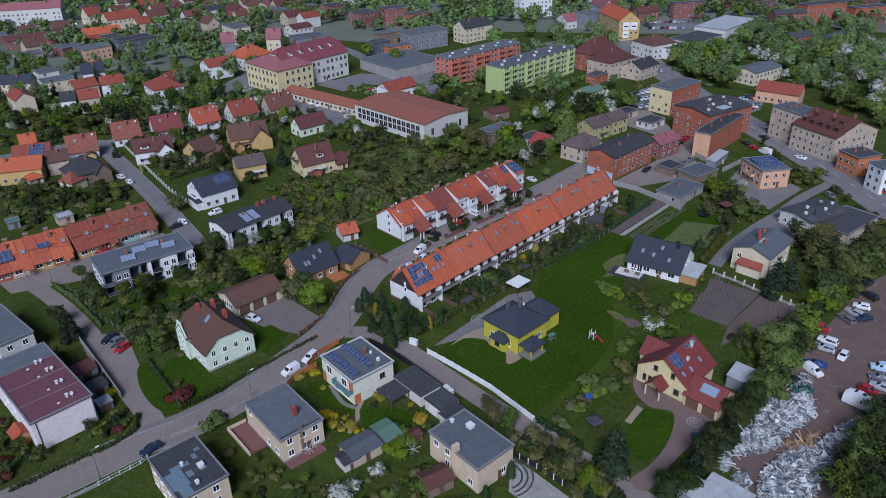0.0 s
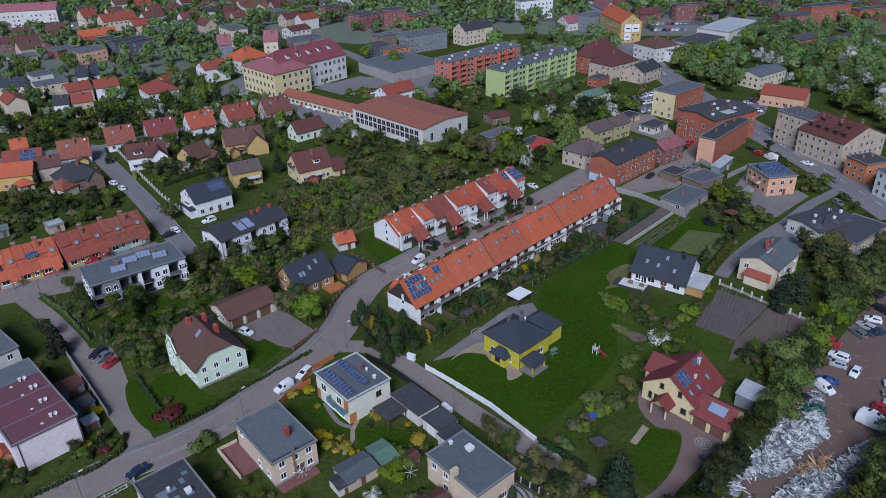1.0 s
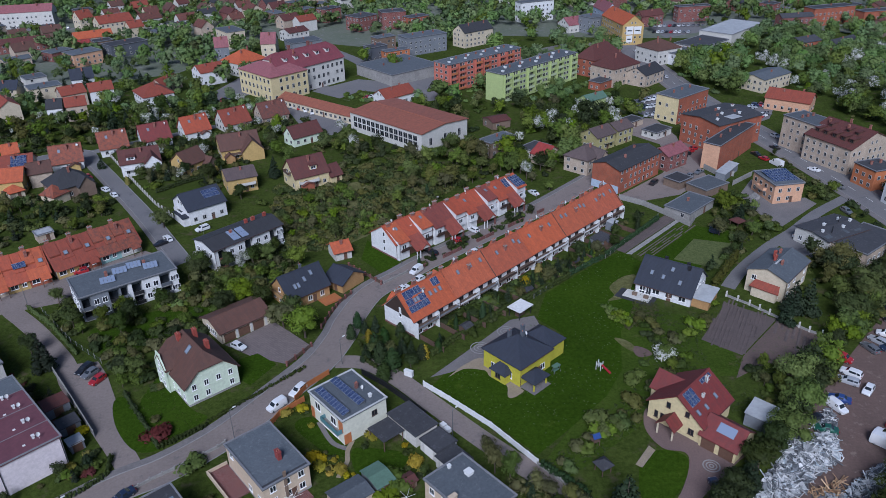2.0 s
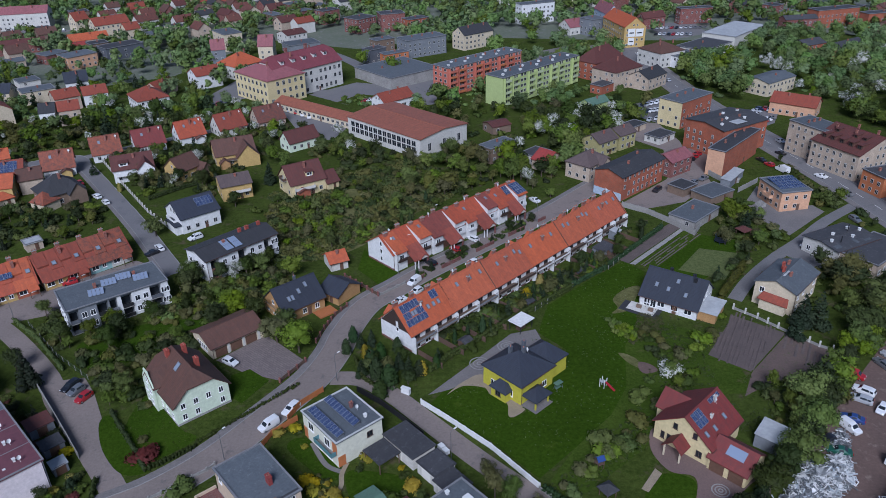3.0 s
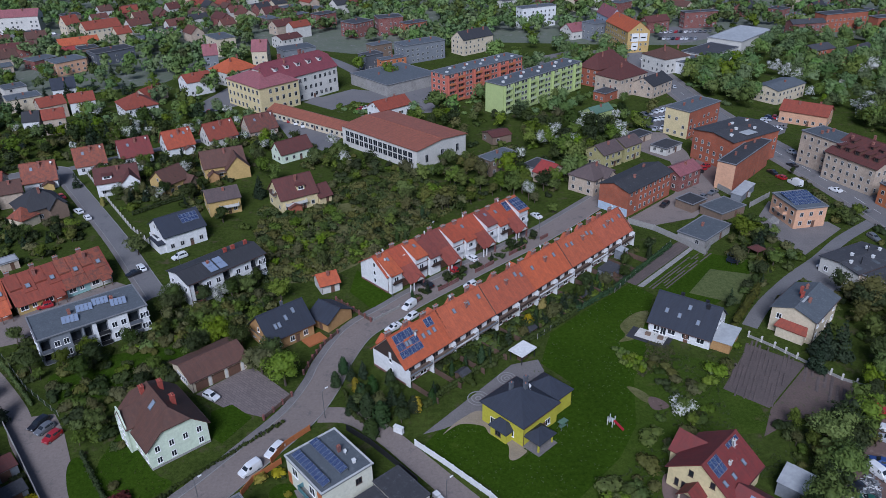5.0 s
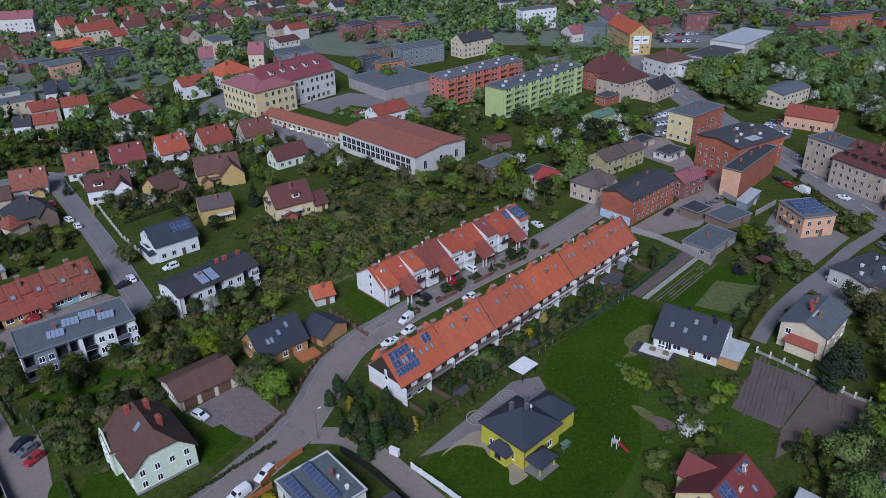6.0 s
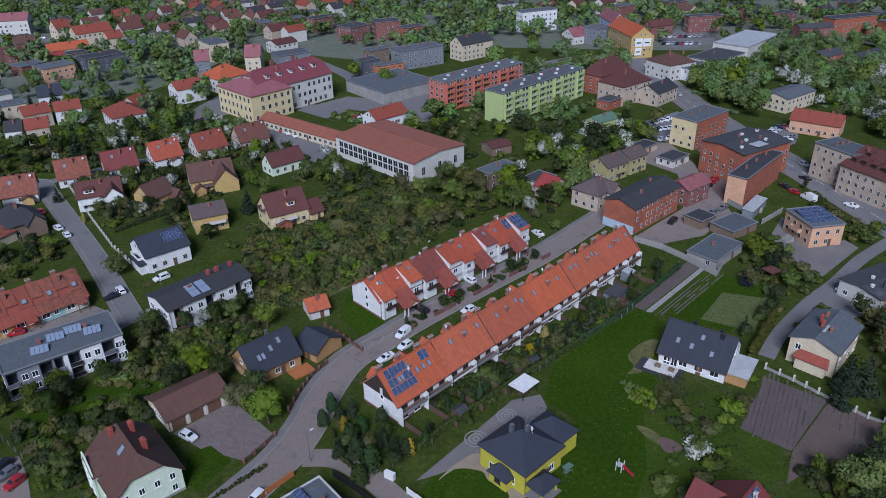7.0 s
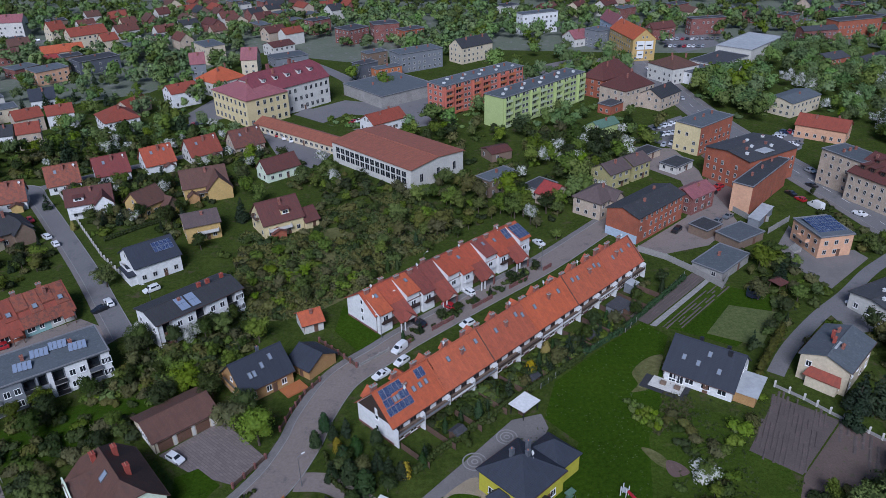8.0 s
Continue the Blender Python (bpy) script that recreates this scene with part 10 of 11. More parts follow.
tin_shed(-74.8, 124.7, 45, 4.2, 3.4, 2.3, FELT_DARK, 'low dark shed behind the terrace')
tin_shed(-71.1, 119.4, 45, 3.0, 2.6, 2.2, SHEET_PALE, 'small glazed lean-to beside the terrace')
tin_shed(44.3, 90.6, -45, 8, 5, 2.8, SHEET_PALE, 'tin shed with a pale sheet roof')
tin_shed(48.3, 90.9, -45, 8, 5, 2.6, SHEET_PALE, 'low tin shed with a pale roof')
tin_shed(46.3, 199.0, 45, 6, 4, 2.6, FELT_DARK, 'dark lean-to with a felt roof')
tin_shed(51.7, 208.9, 45, 3, 3, 2.8, SHEET_PALE, 'small white garden canopy')

# scrap heaps of old window frames
scrap_heap([(64.6, 117.0), (75.7, 119.1), (73.6, 111.9), (67.1, 108.0), (62.8, 104.3), (59.3, 102.1), (54.0, 102.3), (56.2, 106.8), (61.0, 110.6)], 2.2, 760, 1)
scrap_heap([(53.8, 90.7), (57.3, 97.2), (64.9, 102.7), (69.4, 103.3), (75.8, 107.7), (81.3, 110.8), (80.7, 107.6), (72.6, 101.0), (66.9, 95.5), (62.5, 90.4), (58.3, 87.5), (53.5, 87.6)], 2.6, 1150, 2)
scrap_heap([(50.8, 92.0), (52.0, 96.6), (54.3, 98.0), (53.8, 94.6)], 1.0, 60, 3)
scrap_heap([(50.4, 100.9), (52.5, 102.3), (52.5, 99.4), (50.5, 98.1)], 0.9, 50, 4)
scrap_heap([(72.0, 120.7), (78.1, 126.3), (77.7, 121.5), (74.2, 118.8)], 1.4, 90, 5)
scrap_heap([(63.9, 104.2), (71.1, 107.1), (70.1, 102.5), (65.3, 101.2)], 0.8, 90, 6, True)
curved_band(10.4, 98.2, 3.4, -70, 60, FELT_DARK, 'dark curved band of paving in the drive')
curved_band(10.4, 98.2, 4.4, -70, 60, FELT_DARK, 'dark curved band of paving in the drive')
curved_band(10.4, 98.2, 5.4, -70, 60, FELT_DARK, 'dark curved band of paving in the drive')
furrows([(61.1, 152.1), (71.9, 168.4), (79.4, 160.2), (68.2, 145.1)], 60, 0.9, SOIL, 'low ridges of dug brown soil')
furrows([(54.9, 193.0), (59.8, 191.7), (78.3, 210.5), (74.6, 213.2)], 46, 0.85, SOIL, 'sown rows of a vegetable plot')
furrows([(76.9, 153.6), (80.8, 158.3), (87.7, 150.1), (80.4, 143.5)], 60, 1.3, SOIL, 'low ridges of dug brown soil')
furrows([(49.2, 197.2), (52.2, 194.2), (73.0, 215.0), (70.4, 217.0)], 46, 0.8, SOIL, 'low ridges of a vegetable plot')

# lane marks on the main road
lane_marks([(113.5, 404.8), (117.3, 354.0), (122.1, 318.2), (127.0, 294.0), (133.3, 261.8), (137.6, 235.2), (140.6, 208.8), (143.2, 175.6)])


# ---------------------------------------------------------------- gardens of the two rows
YARD = random.Random(31)
for x in (0.4, 7.2, 14.3, 21.5, 28.8, 36.5, 44.2, 51.7, 59.3, 67.0, 74.8, 81.5):
    a, c = ROW @ Vector((x, -6.9, 0)), ROW @ Vector((x, -14.5 - YARD.random(), 0))
    fence([(a.x, a.y), (c.x, c.y)], "garden_board")
for k in range(46):
    x, y = YARD.uniform(0, 88), YARD.uniform(-15.5, -8.0)
    p = ROW @ Vector((x, y, 0))
    if YARD.random() < 0.4:
        tree(p.x, p.y, YARD.choice(("thuja", "spruce", "thuja", "dark")), YARD.uniform(2.5, 5.0), YARD.uniform(0.8, 1.2))
    else:
        bush(p.x, p.y, YARD.choice(("dark", "green", "dark", "dull")), YARD.uniform(0.9, 2.0))
for k in range(34):
    p = ROW2 @ Vector((YARD.uniform(-1, 54), YARD.uniform(-13.6, -11.4), 0))
    bush(p.x, p.y, YARD.choice(("dark", "green", "dark")), YARD.uniform(0.8, 1.8))
for k in range(9):
    p = ROW2 @ Vector((2 + 6 * k + YARD.uniform(-1, 1), -12.8, 0))
    tree(p.x, p.y, YARD.choice(("thuja", "dark", "spruce")), YARD.uniform(2.5, 4.5), 1.0)
for k in range(12):
    p = ROW @ Vector((3 + 7.2 * k + YARD.uniform(-1, 1), 8.2, 0))
    bush(p.x, p.y, YARD.choice(("dark", "green")), YARD.uniform(0.8, 1.6))
for x in (10.0, 33.0, 54.0, 70.0):
    p = ROW @ Vector((x, -12.5, 0))
    g = thing("shed", p.x, p.y, 0, 45, "small brown wooden garden shed", "shed")
    part("wall", gable_wall(2.6, 2.2, 1.9, 2.4), FENCE_WOOD, g)
    part("roof", gable_roof(2.6, 2.2, 1.9, 2.4, 0.2, 0.1), FELT_DARK, g)


for k in range(26):
    x, y = YARD.uniform(-45, -24), YARD.uniform(344, 363)
    if inside(x, y, [(-46.0, 352.0), (-38.0, 363.0), (-23.0, 359.0), (-25.0, 349.0), (-34.0, 344.0)]):
        bush(x, y, YARD.choice(("green", "dark", "bright", "golden")), YARD.uniform(1.0, 2.4))

# trees that stand alone
tree(-32.3, 155.1, 'bright', 9.5, 1.1)
tree(-38.2, 159.3, 'dull', 8, 1.1)
tree(-36.7, 163.4, 'leafy', 7, 1.1)
tree(25.1, 94.2, 'topiary', 6.2, 1.15)
tree(30.6, 99.4, 'spruce', 11, 1.5)
tree(28.9, 98.0, 'spruce', 7, 1.5)
tree(0.6, 342.2, 'leafy', 12, 1.2)
tree(7.3, 342.3, 'dull', 10, 1.0)
tree(46.9, 283.4, 'bright', 11, 0.9)
tree(49.6, 274.7, 'bright', 12, 0.9)
tree(-88.8, 144.0, 'spruce', 11, 1.1)
tree(-94.8, 150.4, 'dark', 6, 1.0)
tree(88.9, 219.7, 'bright', 7, 1.2)
tree(82.4, 203.6, 'dull', 6, 1.3)
tree(91.5, 202.2, 'bright', 5, 1.2)
tree(106.9, 180.5, 'dull', 9, 1.3)
tree(104.7, 163.7, 'bright', 10, 1.3)
tree(96.9, 156.3, 'leafy', 9, 1.2)
tree(116.6, 173.4, 'leafy', 9, 1.2)
tree(85.5, 161.5, 'spruce', 10, 1.3)
tree(88.6, 160.5, 'spruce', 11, 1.3)
tree(82.1, 156.3, 'spruce', 8, 1.2)
tree(74.1, 133.4, 'bright', 8, 1.3)
tree(71.5, 124.5, 'bright', 9, 1.3)
tree(65.9, 117.8, 'leafy', 8, 1.3)
tree(78.8, 138.0, 'bright', 6, 1.2)
tree(91.6, 212.7, 'spruce', 7, 1.2)
tree(21.9, 174.1, 'golden', 5, 1.3)
tree(-3.9, 146.1, 'golden', 4, 1.2)
tree(26.2, 181.6, 'golden', 4.5, 1.2)
tree(-17.0, 152.8, 'golden', 4, 1.0)
tree(-17.1, 145.8, 'spruce', 5, 1.3)
tree(-13.7, 144.9, 'thuja', 6, 2)
tree(-10.9, 142.5, 'thuja', 6, 2.2)
tree(-12.7, 138.7, 'thuja', 5, 2.2)
tree(-15.3, 149.4, 'thuja', 5, 2)
tree(-9.1, 148.0, 'spruce', 5, 1.3)
tree(-6.9, 142.6, 'dark', 4, 1.2)
tree(-93.8, 376.5, 'dull', 13, 0.9)
tree(92.2, 332.8, 'dull', 9, 1.0)
tree(31.9, 424.0, 'leafy', 16, 0.9)
tree(-23.6, 398.9, 'bright', 11, 1.0)
tree(-40.3, 415.8, 'bright', 10, 1.0)
tree(9.4, 110.7, 'dull', 7, 0.8)
tree(12.1, 109.6, 'leafy', 6, 0.9)
tree(8.5, 113.8, 'dull', 6, 0.8)
tree(16.7, 106.3, 'dull', 4.5, 1.2)
tree(18.7, 104.9, 'dull', 4, 1.3)
tree(22.2, 103.3, 'dull', 4, 1.3)
tree(24.0, 101.8, 'dull', 4, 1.0)
tree(11.5, 97.6, 'thuja', 4.5, 1.3)
tree(6.6, 92.4, 'thuja', 4, 1.3)
tree(47.3, 99.5, 'dark', 7, 1.3)
tree(44.4, 96.8, 'spruce', 7, 1.6)
tree(41.4, 93.3, 'dark', 6, 1.4)
tree(50.6, 104.4, 'dark', 6, 1.3)
tree(57.4, 110.0, 'dark', 7, 1.3)
tree(54.0, 105.3, 'spruce', 7, 1.5)
tree(62.0, 115.0, 'dark', 7, 1.2)
tree(38.5, 91.8, 'dark', 6, 1.5)
tree(73.0, 95.5, 'dark', 8, 1.4)
tree(78.7, 102.5, 'leafy', 8, 1.3)
tree(68.4, 90.3, 'leafy', 8, 1.5)
tree(83.9, 109.2, 'dark', 7, 1.2)
tree(73.7, 89.7, 'dark', 9, 1.5)
tree(80.8, 99.0, 'dark', 9, 1.5)
tree(70.5, 87.3, 'dark', 9, 1.5)
tree(87.0, 106.3, 'leafy', 9, 1.4)
tree(-112.3, 233.2, 'bright', 4.5, 1.4)
tree(-111.1, 229.9, 'dull', 4, 1.2)
bush(-46.7, 113.6, 'bright', 2.5, 1.5)
bush(-19.4, 94.1, 'blossom', 3, 1.4)
bush(-56.3, 122.8, 'red', 2.4, 1.6)
bush(49.5, 144.1, 'blossom', 3, 1.3)
bush(41.0, 136.2, 'bright', 2.5, 1.3)
bush(30.9, 120.8, 'bright', 2.5, 1.3)
bush(-9.8, 104.5, 'bright', 2.6, 1.4)
bush(-8.3, 108.2, 'green', 3, 1.3)
bush(-3.3, 96.3, 'green', 3, 1.5)
bush(-19.2, 112.0, 'golden', 1.6, 1.3)
bush(-24.7, 115.0, 'golden', 1.8, 1.3)
bush(-22.7, 112.5, 'golden', 1.5, 1.3)
bush(-5.1, 113.5, 'golden', 1.8, 1.3)
bush(-13.9, 120.9, 'golden', 1.6, 1.3)
bush(-32.0, 127.8, 'golden', 1.5, 1.4)
bush(-29.1, 129.1, 'golden', 1.5, 1.3)
tree(-136.6, 310.2, 'spruce', 12, 1.1)
tree(-137.0, 306.7, 'spruce', 10, 1.1)
tree(-147.5, 317.6, 'bright', 9, 0.7)
tree(-113.8, 353.9, 'bright', 12, 0.7)
tree(-135.1, 376.2, 'bright', 10, 0.9)
tree(-109.6, 340.1, 'bright', 10, 0.7)
tree(-104.6, 343.6, 'spruce', 12, 1.0)
tree(-154.8, 344.5, 'bright', 9, 0.8)
tree(-91.3, 257.9, 'dark', 6, 1.2)
tree(-82.2, 253.5, 'dark', 6.5, 1.2)
tree(-88.9, 262.3, 'spruce', 6, 1.2)
tree(-108.2, 262.8, 'dark', 6, 1.1)
tree(-125.7, 267.4, 'spruce', 6, 1.3)
tree(-61.4, 273.3, 'leafy', 8.5, 0.9)
tree(-64.9, 283.4, 'leafy', 8, 0.9)
tree(-76.0, 309.9, 'blossom', 6, 1.0)
tree(-58.8, 255.2, 'spruce', 9, 1.2)
tree(-97.9, 380.6, 'dull', 13, 0.7)
tree(-101.7, 254.3, 'spruce', 5, 1.2)
tree(-104.5, 278.9, 'golden', 4, 1.1)
tree(-110.1, 251.3, 'golden', 3.5, 1.1)
tree(-81.2, 263.7, 'golden', 4, 1.3)
tree(-85.5, 288.2, 'dark', 5, 1.1)
tree(-119.3, 294.4, 'dull', 6, 1)
tree(-56.0, 268.9, 'bright', 7, 0.9)
tree(-85.9, 216.3, 'bright', 6.5, 1.2)
tree(-39.5, 189.1, 'bright', 7, 1.1)
tree(-67.8, 192.0, 'blossom', 4.5, 1.1)
tree(-51.0, 172.3, 'bright', 6, 1.3)
bush(40.7, 165.2, 'bright', 1.3, 0.8)
bush(41.8, 164.2, 'bright', 1.4, 0.8)
bush(42.9, 163.3, 'bright', 1.5, 0.8)
bush(44.0, 162.3, 'bright', 1.6, 0.8)
bush(45.2, 161.6, 'bright', 1.3, 0.8)
bush(41.0, 162.6, 'bright', 1.4, 0.8)
bush(42.1, 161.6, 'bright', 1.5, 0.8)
bush(43.2, 160.7, 'bright', 1.6, 0.8)
bush(44.4, 160.0, 'bright', 1.3, 0.8)
bush(45.5, 159.0, 'bright', 1.4, 0.8)
bush(41.4, 160.0, 'bright', 1.5, 0.8)
bush(42.5, 159.0, 'bright', 1.6, 0.8)
bush(43.6, 158.3, 'bright', 1.3, 0.8)
bush(44.7, 157.4, 'bright', 1.4, 0.8)
bush(47.3, 159.2, 'dull', 1.5, 1.3)
bush(48.3, 157.2, 'dark', 1.5, 1.3)
bush(50.0, 158.5, 'dull', 1.5, 1.3)
bush(50.8, 156.3, 'dull', 1.5, 1.3)
bush(51.4, 153.6, 'dull', 1.5, 1.3)
bush(48.0, 152.5, 'dark', 1.5, 1.3)
bush(49.2, 150.6, 'dark', 1.5, 1.3)
bush(48.7, 161.3, 'dull', 1.5, 1.3)
tree(-21.3, 154.2, 'thuja', 4.5, 1.8)
tree(-20.2, 158.8, 'thuja', 5, 1.6)
tree(-18.2, 156.5, 'spruce', 4.5, 1.2)
tree(-15.1, 149.5, 'dark', 4, 1.2)
tree(-15.8, 157.2, 'spruce', 5, 1.2)
tree(-11.7, 146.9, 'dull', 4, 1.2)
tree(-8.7, 150.2, 'dark', 4.5, 1.1)
tree(-4.5, 145.7, 'thuja', 4.5, 1.9)
tree(-9.7, 154.4, 'thuja', 4.5, 1.8)
tree(-11.5, 143.6, 'dark', 3.5, 1.2)
tree(-13.3, 152.1, 'thuja', 5, 1.7)
tree(-6.9, 147.4, 'spruce', 4.5, 1.2)
tree(-0.8, 148.4, 'thuja', 4, 1.6)
tree(-16.3, 147.5, 'leafy', 3.5, 1.1)
tree(37.0, 238.5, 'bright', 4, 1.1)
tree(30.1, 261.4, 'bright', 7, 0.9)
tree(22.0, 257.0, 'leafy', 7, 1)
tree(4.1, 244.2, 'dull', 5, 1)
tree(-4.2, 237.7, 'thuja', 4, 1.3)
tree(-11.4, 221.2, 'thuja', 4, 1.3)
tree(-8.9, 222.5, 'thuja', 3.5, 1.3)
tree(-0.7, 232.3, 'leafy', 4, 1.1)
tree(11.5, 246.5, 'leafy', 5, 1)
tree(40.1, 259.6, 'bright', 7, 0.8)
tree(52.9, 289.4, 'bright', 9, 0.7)
tree(-17.4, 213.5, 'dull', 3, 1.3)
tree(-14.7, 217.6, 'dark', 3, 1.3)
tree(32.1, 246.6, 'dull', 4, 1.1)
tree(18.9, 253.4, 'dull', 5, 1)
tree(8.1, 241.0, 'dark', 3.5, 1.2)
tree(25.1, 254.4, 'leafy', 5, 1)

# gardens and groves
grove([(-51.5, 204.2), (-31.2, 195.6), (-23.8, 208.9), (-17.4, 223.9), (26.4, 270.1), (36.4, 300.7), (12.3, 302.3), (-9.1, 278.8), (-30.4, 290.4), (-45.9, 250.7), (-54.4, 240.5), (-54.8, 221.2)], 60, ['leafy', 'bright', 'dull', 'dull', 'leafy', 'bright', 'leafy'], h=(2.2, 5.5), bushes=170, seed=11)
grove([(-11.2, 275.6), (12.3, 302.3), (18.6, 252.6), (-11.8, 225.9)], 22, ['dull', 'leafy', 'dull', 'bright'], h=(5, 9), gap=4.0, bushes=32, seed=12)
grove([(-72.1, 356.2), (-39.4, 309.6), (-17.8, 271.5), (-31.3, 273.6), (-50.2, 281.3), (-77.1, 312.1)], 26, ['leafy', 'dark', 'bright', 'leafy', 'blossom'], h=(4, 7), gap=5.0, bushes=48, seed=13)
grove([(20.8, 283.7), (56.3, 319.4), (90.0, 344.1), (97.4, 320.8), (60.4, 274.5), (34.5, 246.2), (24.9, 252.3)], 58, ['leafy', 'bright', 'dark', 'blossom'], h=(5, 10), bushes=48, seed=14)
grove([(-109.8, 181.7), (-71.5, 176.8), (-57.2, 176.2), (-43.4, 169.5), (-56.0, 153.5), (-64.4, 144.1), (-75.3, 144.5), (-98.2, 165.9)], 18, ['dark', 'leafy', 'dark', 'dull', 'leafy'], h=(3.5, 7), bushes=70, seed=15)
grove([(-76.2, 146.9), (-66.0, 153.9), (-58.9, 135.0), (-56.6, 123.0), (-65.3, 131.1)], 3, ['dark', 'leafy', 'dull'], h=(3.5, 5), bushes=8, seed=16)
grove([(-72.4, 180.1), (-47.7, 192.7), (-46.2, 203.9), (-58.7, 196.8), (-67.1, 190.0)], 23, ['leafy', 'dark', 'blossom'], h=(4, 7), bushes=80, seed=17)
grove([(-157.0, 240.8), (-124.3, 249.5), (-105.1, 230.7), (-114.3, 211.2), (-135.7, 200.4)], 31, ['dark', 'leafy', 'dull', 'spruce'], h=(3.5, 6), gap=2.5, bushes=64, seed=18)
grove([(-134.2, 279.8), (-89.1, 290.5), (-75.3, 252.3), (-58.5, 230.7), (-92.3, 253.2), (-109.4, 254.2)], 43, ['dark', 'leafy', 'spruce', 'dull'], h=(3.5, 6.5), gap=2.8, bushes=90, seed=19)
grove([(-241.7, 402.1), (-196.4, 437.1), (-140.2, 406.0), (-87.1, 347.6), (-97.0, 321.6), (-156.8, 294.8), (-186.3, 296.6)], 87, ['dark', 'leafy', 'leafy', 'bright', 'spruce'], h=(5, 10), bushes=48, seed=20)
grove([(45.6, 188.5), (14.3, 167.2), (0.5, 155.2), (-1.6, 159.3), (18.1, 176.2), (45.7, 197.7)], 0, ['dark'], bushes=112, bush_kinds=('dark', 'green', 'dark', 'dark', 'green'), seed=21)
grove([(2.0, 156.5), (45.4, 195.8), (46.0, 190.2), (13.8, 161.5)], 37, ['spruce', 'thuja', 'dark', 'dull', 'spruce', 'thuja'], h=(3, 6), gap=0.5, bushes=32, seed=22)
grove([(19.4, 113.6), (38.1, 131.7), (47.6, 149.6), (60.3, 159.6), (73.7, 173.8), (69.3, 164.9), (51.8, 139.9), (38.8, 123.7), (23.4, 110.1)], 5, ['leafy', 'bright'], h=(2.0, 3.6), bushes=30, bush_kinds=('green', 'bright', 'dull'), seed=23)
grove([(63.6, 139.5), (84.4, 148.2), (75.5, 130.4), (66.6, 126.7)], 4, ['dull', 'leafy'], h=(3, 5), bushes=16, seed=24)
grove([(72.2, 183.8), (86.9, 197.7), (83.4, 183.3), (71.2, 170.8)], 14, ['thuja', 'spruce', 'dark'], h=(3, 6), bushes=22, seed=25)
grove([(86.1, 228.0), (119.7, 221.5), (97.0, 197.2), (79.7, 201.9)], 5, ['leafy', 'bright', 'golden', 'dull'], h=(2.5, 5), bushes=18, seed=26)
grove([(123.6, 396.3), (165.5, 418.9), (151.7, 349.3), (125.6, 336.7), (119.7, 362.1)], 49, ['dull', 'bright', 'leafy'], h=(8, 13), bushes=16, seed=27)
grove([(168.2, 392.5), (258.2, 424.6), (176.1, 273.9), (178.6, 295.1), (166.3, 338.4)], 116, ['leafy', 'dark', 'blossom', 'leafy', 'bright'], h=(6, 11), bushes=48, seed=28)
grove([(164.0, 464.6), (235.7, 474.5), (289.2, 487.0), (235.8, 399.3), (168.2, 392.5)], 87, ['leafy', 'dark', 'dull', 'leafy'], h=(7, 12), seed=29)
grove([(-104.5, 141.0), (-98.7, 145.3), (-88.7, 138.2), (-80.3, 133.7), (-67.5, 123.4), (-62.5, 112.7), (-75.6, 106.8), (-82.1, 98.3)], 14, ['dark', 'spruce', 'leafy'], h=(3, 5), bushes=60, bush_h=(0.8, 1.8), bush_kinds=('green', 'dark', 'dark', 'dull', 'golden', 'red'), seed=30)
grove([(-42.6, 105.8), (-24.1, 98.1), (-3.4, 101.7), (10.8, 94.4), (0.6, 90.8), (-44.1, 92.0)], 8, ['leafy', 'dull', 'blossom'], h=(2.5, 4), bushes=34, bush_h=(0.7, 1.7), seed=31)
grove([(-28.6, 129.9), (-10.8, 123.4), (-2.3, 110.9), (-9.9, 104.9), (-23.7, 111.6)], 1, ['leafy'], h=(3, 4), bushes=26, bush_h=(0.5, 1.2), bush_kinds=('green', 'golden', 'dark', 'dull'), seed=32)
grove([(16.7, 110.3), (32.5, 96.5), (37.4, 92.1), (25.1, 90.2), (11.7, 104.2)], 11, ['dull', 'dark', 'spruce'], h=(3, 6), bushes=48, bush_kinds=('dull', 'dark'), seed=33)
grove([(64.4, 121.0), (87.1, 148.1), (113.2, 169.1), (125.7, 181.4), (120.5, 171.8), (86.6, 140.9), (70.3, 120.8)], 31, ['leafy', 'bright', 'dark'], h=(5, 8), bushes=32, seed=34)
grove([(68.0, 91.6), (89.4, 114.8), (100.7, 118.0), (83.1, 88.6)], 31, ['dark', 'leafy', 'bright', 'bright'], h=(6, 9), seed=35)
grove([(102.2, 189.5), (133.3, 195.5), (115.7, 163.0), (100.2, 158.0), (96.8, 169.8)], 20, ['leafy', 'dull', 'dark'], h=(5, 8), bushes=22, seed=36)

# more greenery between the farther houses
grove([(36.0, 396.0), (70.0, 400.0), (104.0, 420.0), (104.0, 468.0), (60.0, 480.0), (34.0, 440.0)], 34, ['leafy', 'dull', 'bright', 'leafy'], h=(6, 11), gap=3.0, bushes=20, seed=67)
grove([(-74.0, 169.0), (-61.0, 187.0), (-46.0, 194.0), (-38.5, 187.0), (-45.0, 178.0), (-57.0, 171.0)], 14, ['leafy', 'dark', 'dull', 'bright'], h=(3, 5), bushes=95, bush_kinds=('green', 'bright', 'dull', 'dark'), seed=66)
grove([(-135.7, 200.4), (-178.8, 282.5), (-136.9, 286.6), (-105.8, 238.1), (-94.4, 253.4), (-62.9, 275.5), (-68.9, 337.0), (-109.2, 359.0), (-212.8, 347.2)], 150, ['leafy', 'dark', 'bright', 'leafy', 'dull', 'spruce', 'blossom'], h=(3, 6.5), gap=2.8, bushes=380, seed=61)
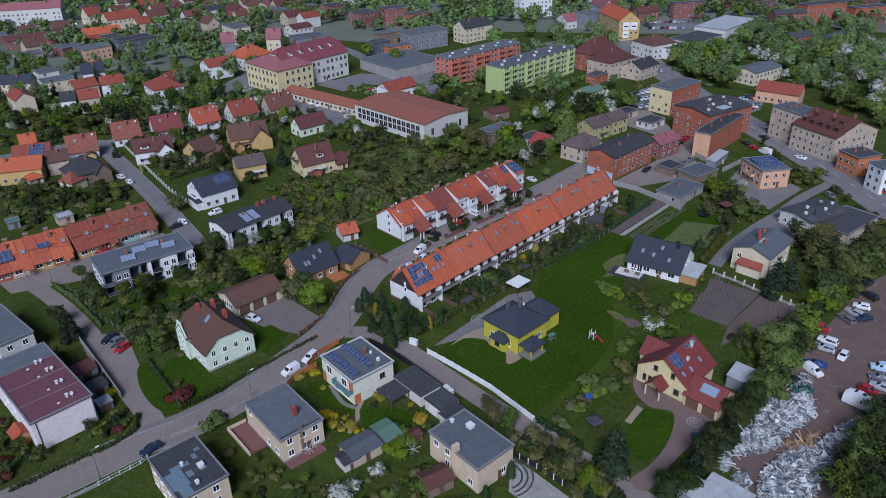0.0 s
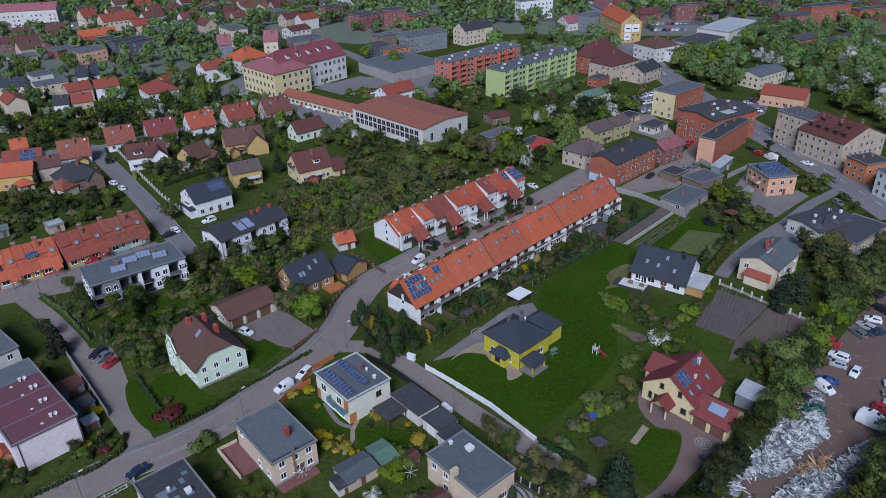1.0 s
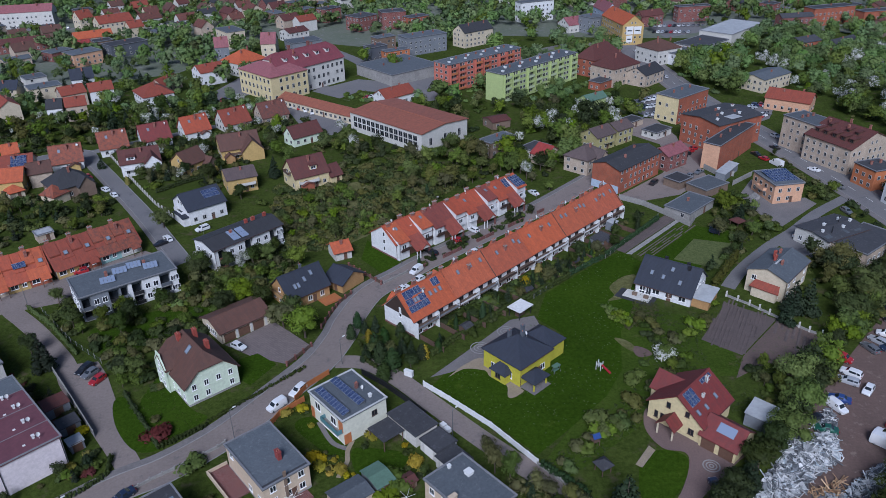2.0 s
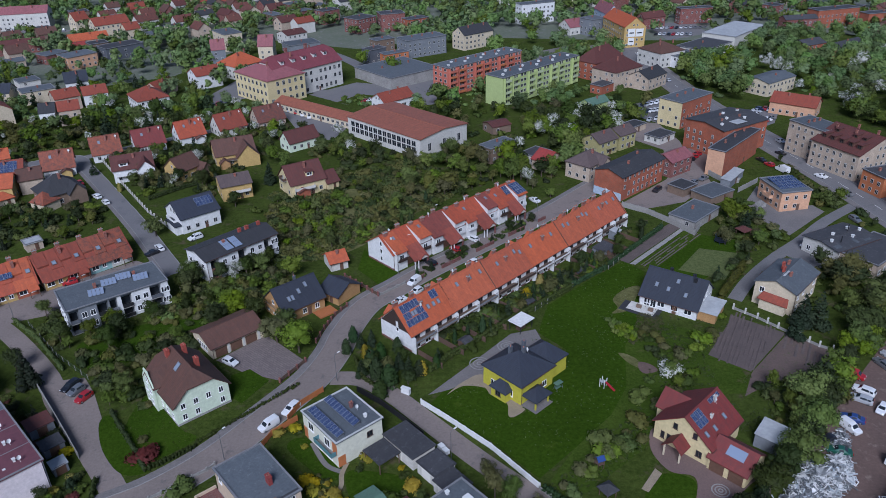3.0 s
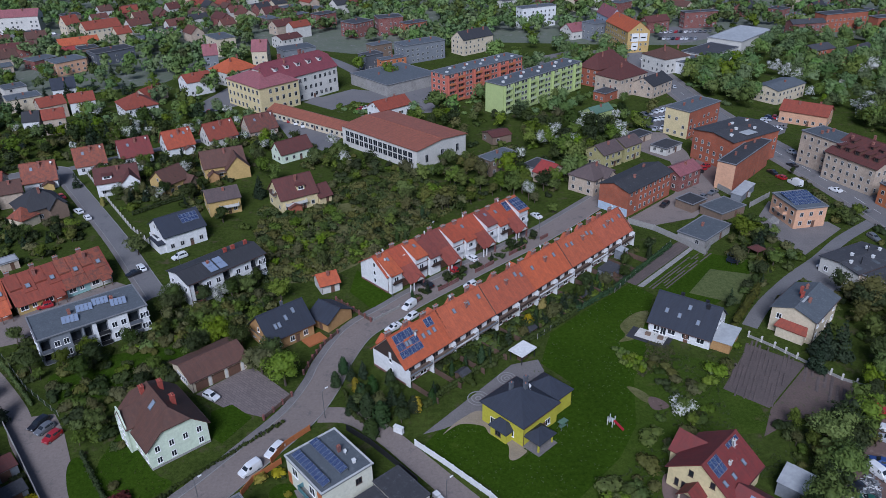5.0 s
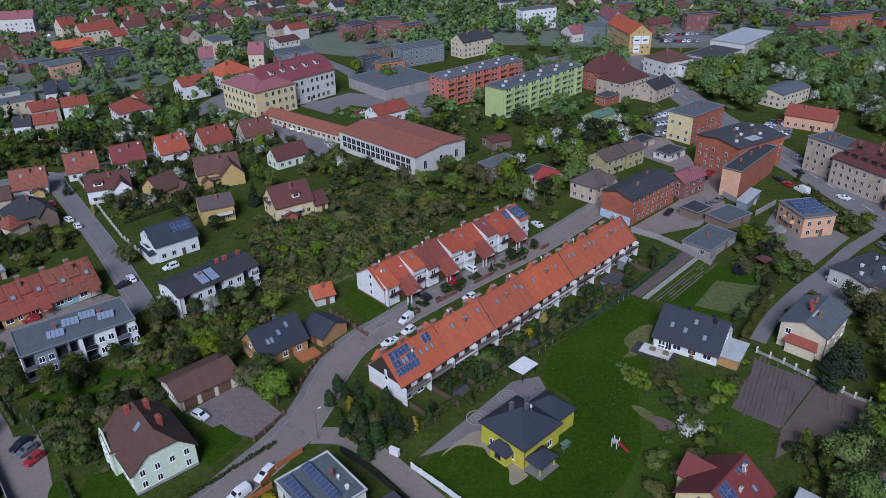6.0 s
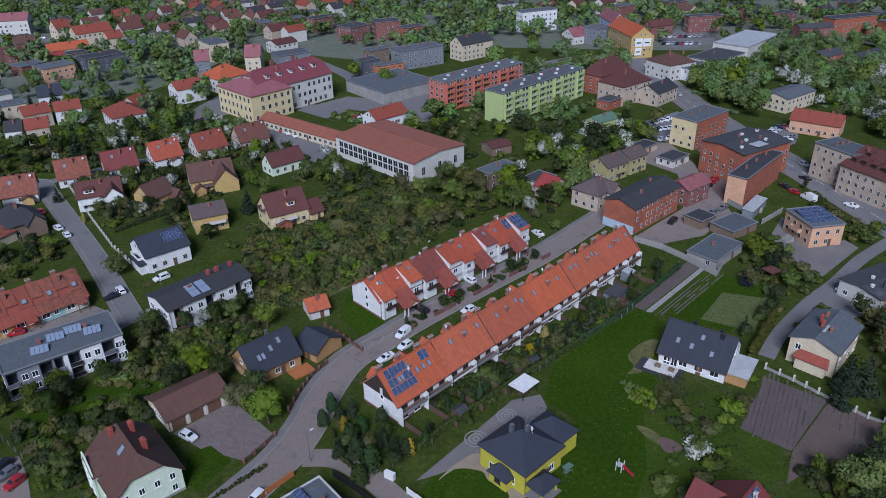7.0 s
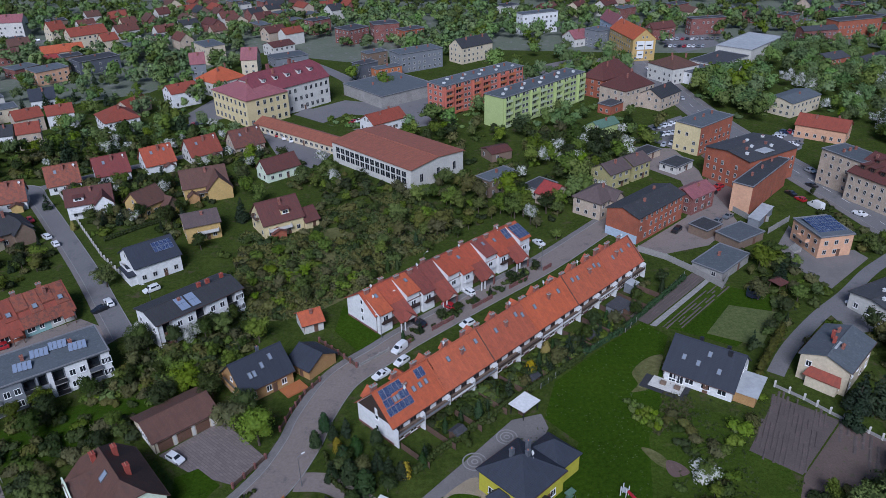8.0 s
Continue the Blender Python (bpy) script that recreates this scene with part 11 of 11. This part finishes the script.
grove([(-44.0, 306.0), (16.1, 393.1), (65.4, 377.4), (94.3, 375.1), (69.7, 310.2), (29.2, 301.2), (-13.6, 279.0)], 60, ['leafy', 'bright', 'dull', 'dark'], h=(5, 9), gap=5.5, bushes=60, seed=62)
grove([(87.6, 232.8), (121.8, 226.1), (99.8, 169.6), (72.2, 173.9)], 4, ['leafy', 'dull', 'bright', 'spruce'], h=(3, 5), bushes=30, seed=63)
grove([(123.2, 280.7), (157.2, 239.3), (155.1, 194.4), (140.2, 171.0), (118.0, 226.3)], 10, ['leafy', 'dark'], h=(3, 6), bushes=60, seed=64)
grove([(-42.9, 229.9), (-15.6, 226.1), (-4.3, 237.8), (-16.9, 214.1), (-32.1, 203.3), (-45.6, 200.0), (-55.5, 235.5)], 10, ['dull', 'leafy', 'dull', 'bright'], h=(2.5, 4.5), bushes=90, bush_kinds=('dull', 'green', 'bright', 'dull'), seed=65)

# weeds and rough grass
tufts([(-2.6, 135.6), (9.6, 125.0), (17.8, 115.0), (25.3, 122.3), (34.4, 131.8), (39.4, 140.3), (42.5, 154.9), (47.9, 165.8), (51.8, 179.6), (55.6, 188.7), (51.1, 194.8), (40.1, 185.2), (27.0, 172.7), (23.3, 161.1)], 500, LEAF, 'green tufts in the mown meadow', size=0.13, h=0.12, leaves=4, seed=71, lawn=True)
tufts([(-2.6, 135.6), (9.6, 125.0), (17.8, 115.0), (25.3, 122.3), (34.4, 131.8), (39.4, 140.3), (42.5, 154.9), (47.9, 165.8), (51.8, 179.6), (55.6, 188.7), (51.1, 194.8), (40.1, 185.2), (27.0, 172.7), (23.3, 161.1)], 70, LEAF_BLOSSOM, 'white-flowering weeds in the meadow', size=0.05, h=0.14, leaves=3, seed=72, lawn=True)
tufts([(19.4, 113.6), (38.1, 131.7), (47.6, 149.6), (53.8, 188.1), (73.7, 173.8), (84.4, 148.2), (73.4, 128.4), (38.4, 121.8), (23.1, 108.5)], 1500, LEAF, 'rough weeds between the gardens', size=0.16, h=0.22, seed=73)
tufts([(46.7, 178.2), (56.2, 184.5), (53.1, 159.9), (43.2, 154.9)], 300, LEAF_DULL, 'dry grass beside the bungalow', size=0.22, h=0.3, seed=74)
tufts([(-57.4, 245.9), (-9.1, 278.8), (10.1, 247.5), (-16.9, 214.1), (-31.6, 199.4), (-48.3, 196.4)], 4200, LEAF_DULL, 'tall dry grass of the waste ground', size=0.4, h=0.6, seed=75)
tufts([(-57.4, 245.9), (-9.1, 278.8), (10.1, 247.5), (-16.9, 214.1), (-31.6, 199.4), (-48.3, 196.4)], 2600, LEAF, 'rank green growth of the waste ground', size=0.4, h=0.7, seed=76)
tufts([(-108.3, 178.4), (-47.7, 192.7), (-31.9, 152.6), (-53.7, 117.6), (-69.4, 135.4)], 900, LEAF, 'rough garden grass', size=0.12, h=0.12, seed=77)
tufts([(-48.3, 119.1), (-28.3, 127.9), (-1.2, 110.9), (13.8, 94.3), (-9.2, 91.1), (-46.1, 92.1)], 900, LEAF, 'rough garden grass', size=0.12, h=0.12, seed=78)

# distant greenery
# first and last of these have haze mixed into their leaf colour
woods('far_trees', [(-201.1, 297.5), (-284.5, 444.8), (-154.1, 419.9), (-97.8, 358.1), (-117.7, 530.0), (8.4, 463.4), (55.7, 511.7), (101.6, 470.8), (143.4, 466.7), (183.8, 538.9), (317.1, 449.5), (387.9, 561.1), (-452.5, 663.9)], 900, LEAF_HAZY, 'far green trees among the houses', seed=51)
woods('far_trees', [(-254.3, 391.5), (-105.4, 391.2), (-117.7, 530.0), (53.8, 493.1), (148.1, 483.5), (327.0, 465.2), (419.1, 610.1), (-495.0, 731.6)], 420, LEAF, 'far bright green trees among the houses', seed=52)
woods('far_wood', [(-236.9, 678.3), (218.3, 619.3), (409.2, 594.6), (595.0, 720.8), (-722.0, 932.4), (-453.3, 706.3)], 900, LEAF_HAZY, 'distant woods', h=(10, 16), leaves=60, size=1.7, dodge=False, seed=53)


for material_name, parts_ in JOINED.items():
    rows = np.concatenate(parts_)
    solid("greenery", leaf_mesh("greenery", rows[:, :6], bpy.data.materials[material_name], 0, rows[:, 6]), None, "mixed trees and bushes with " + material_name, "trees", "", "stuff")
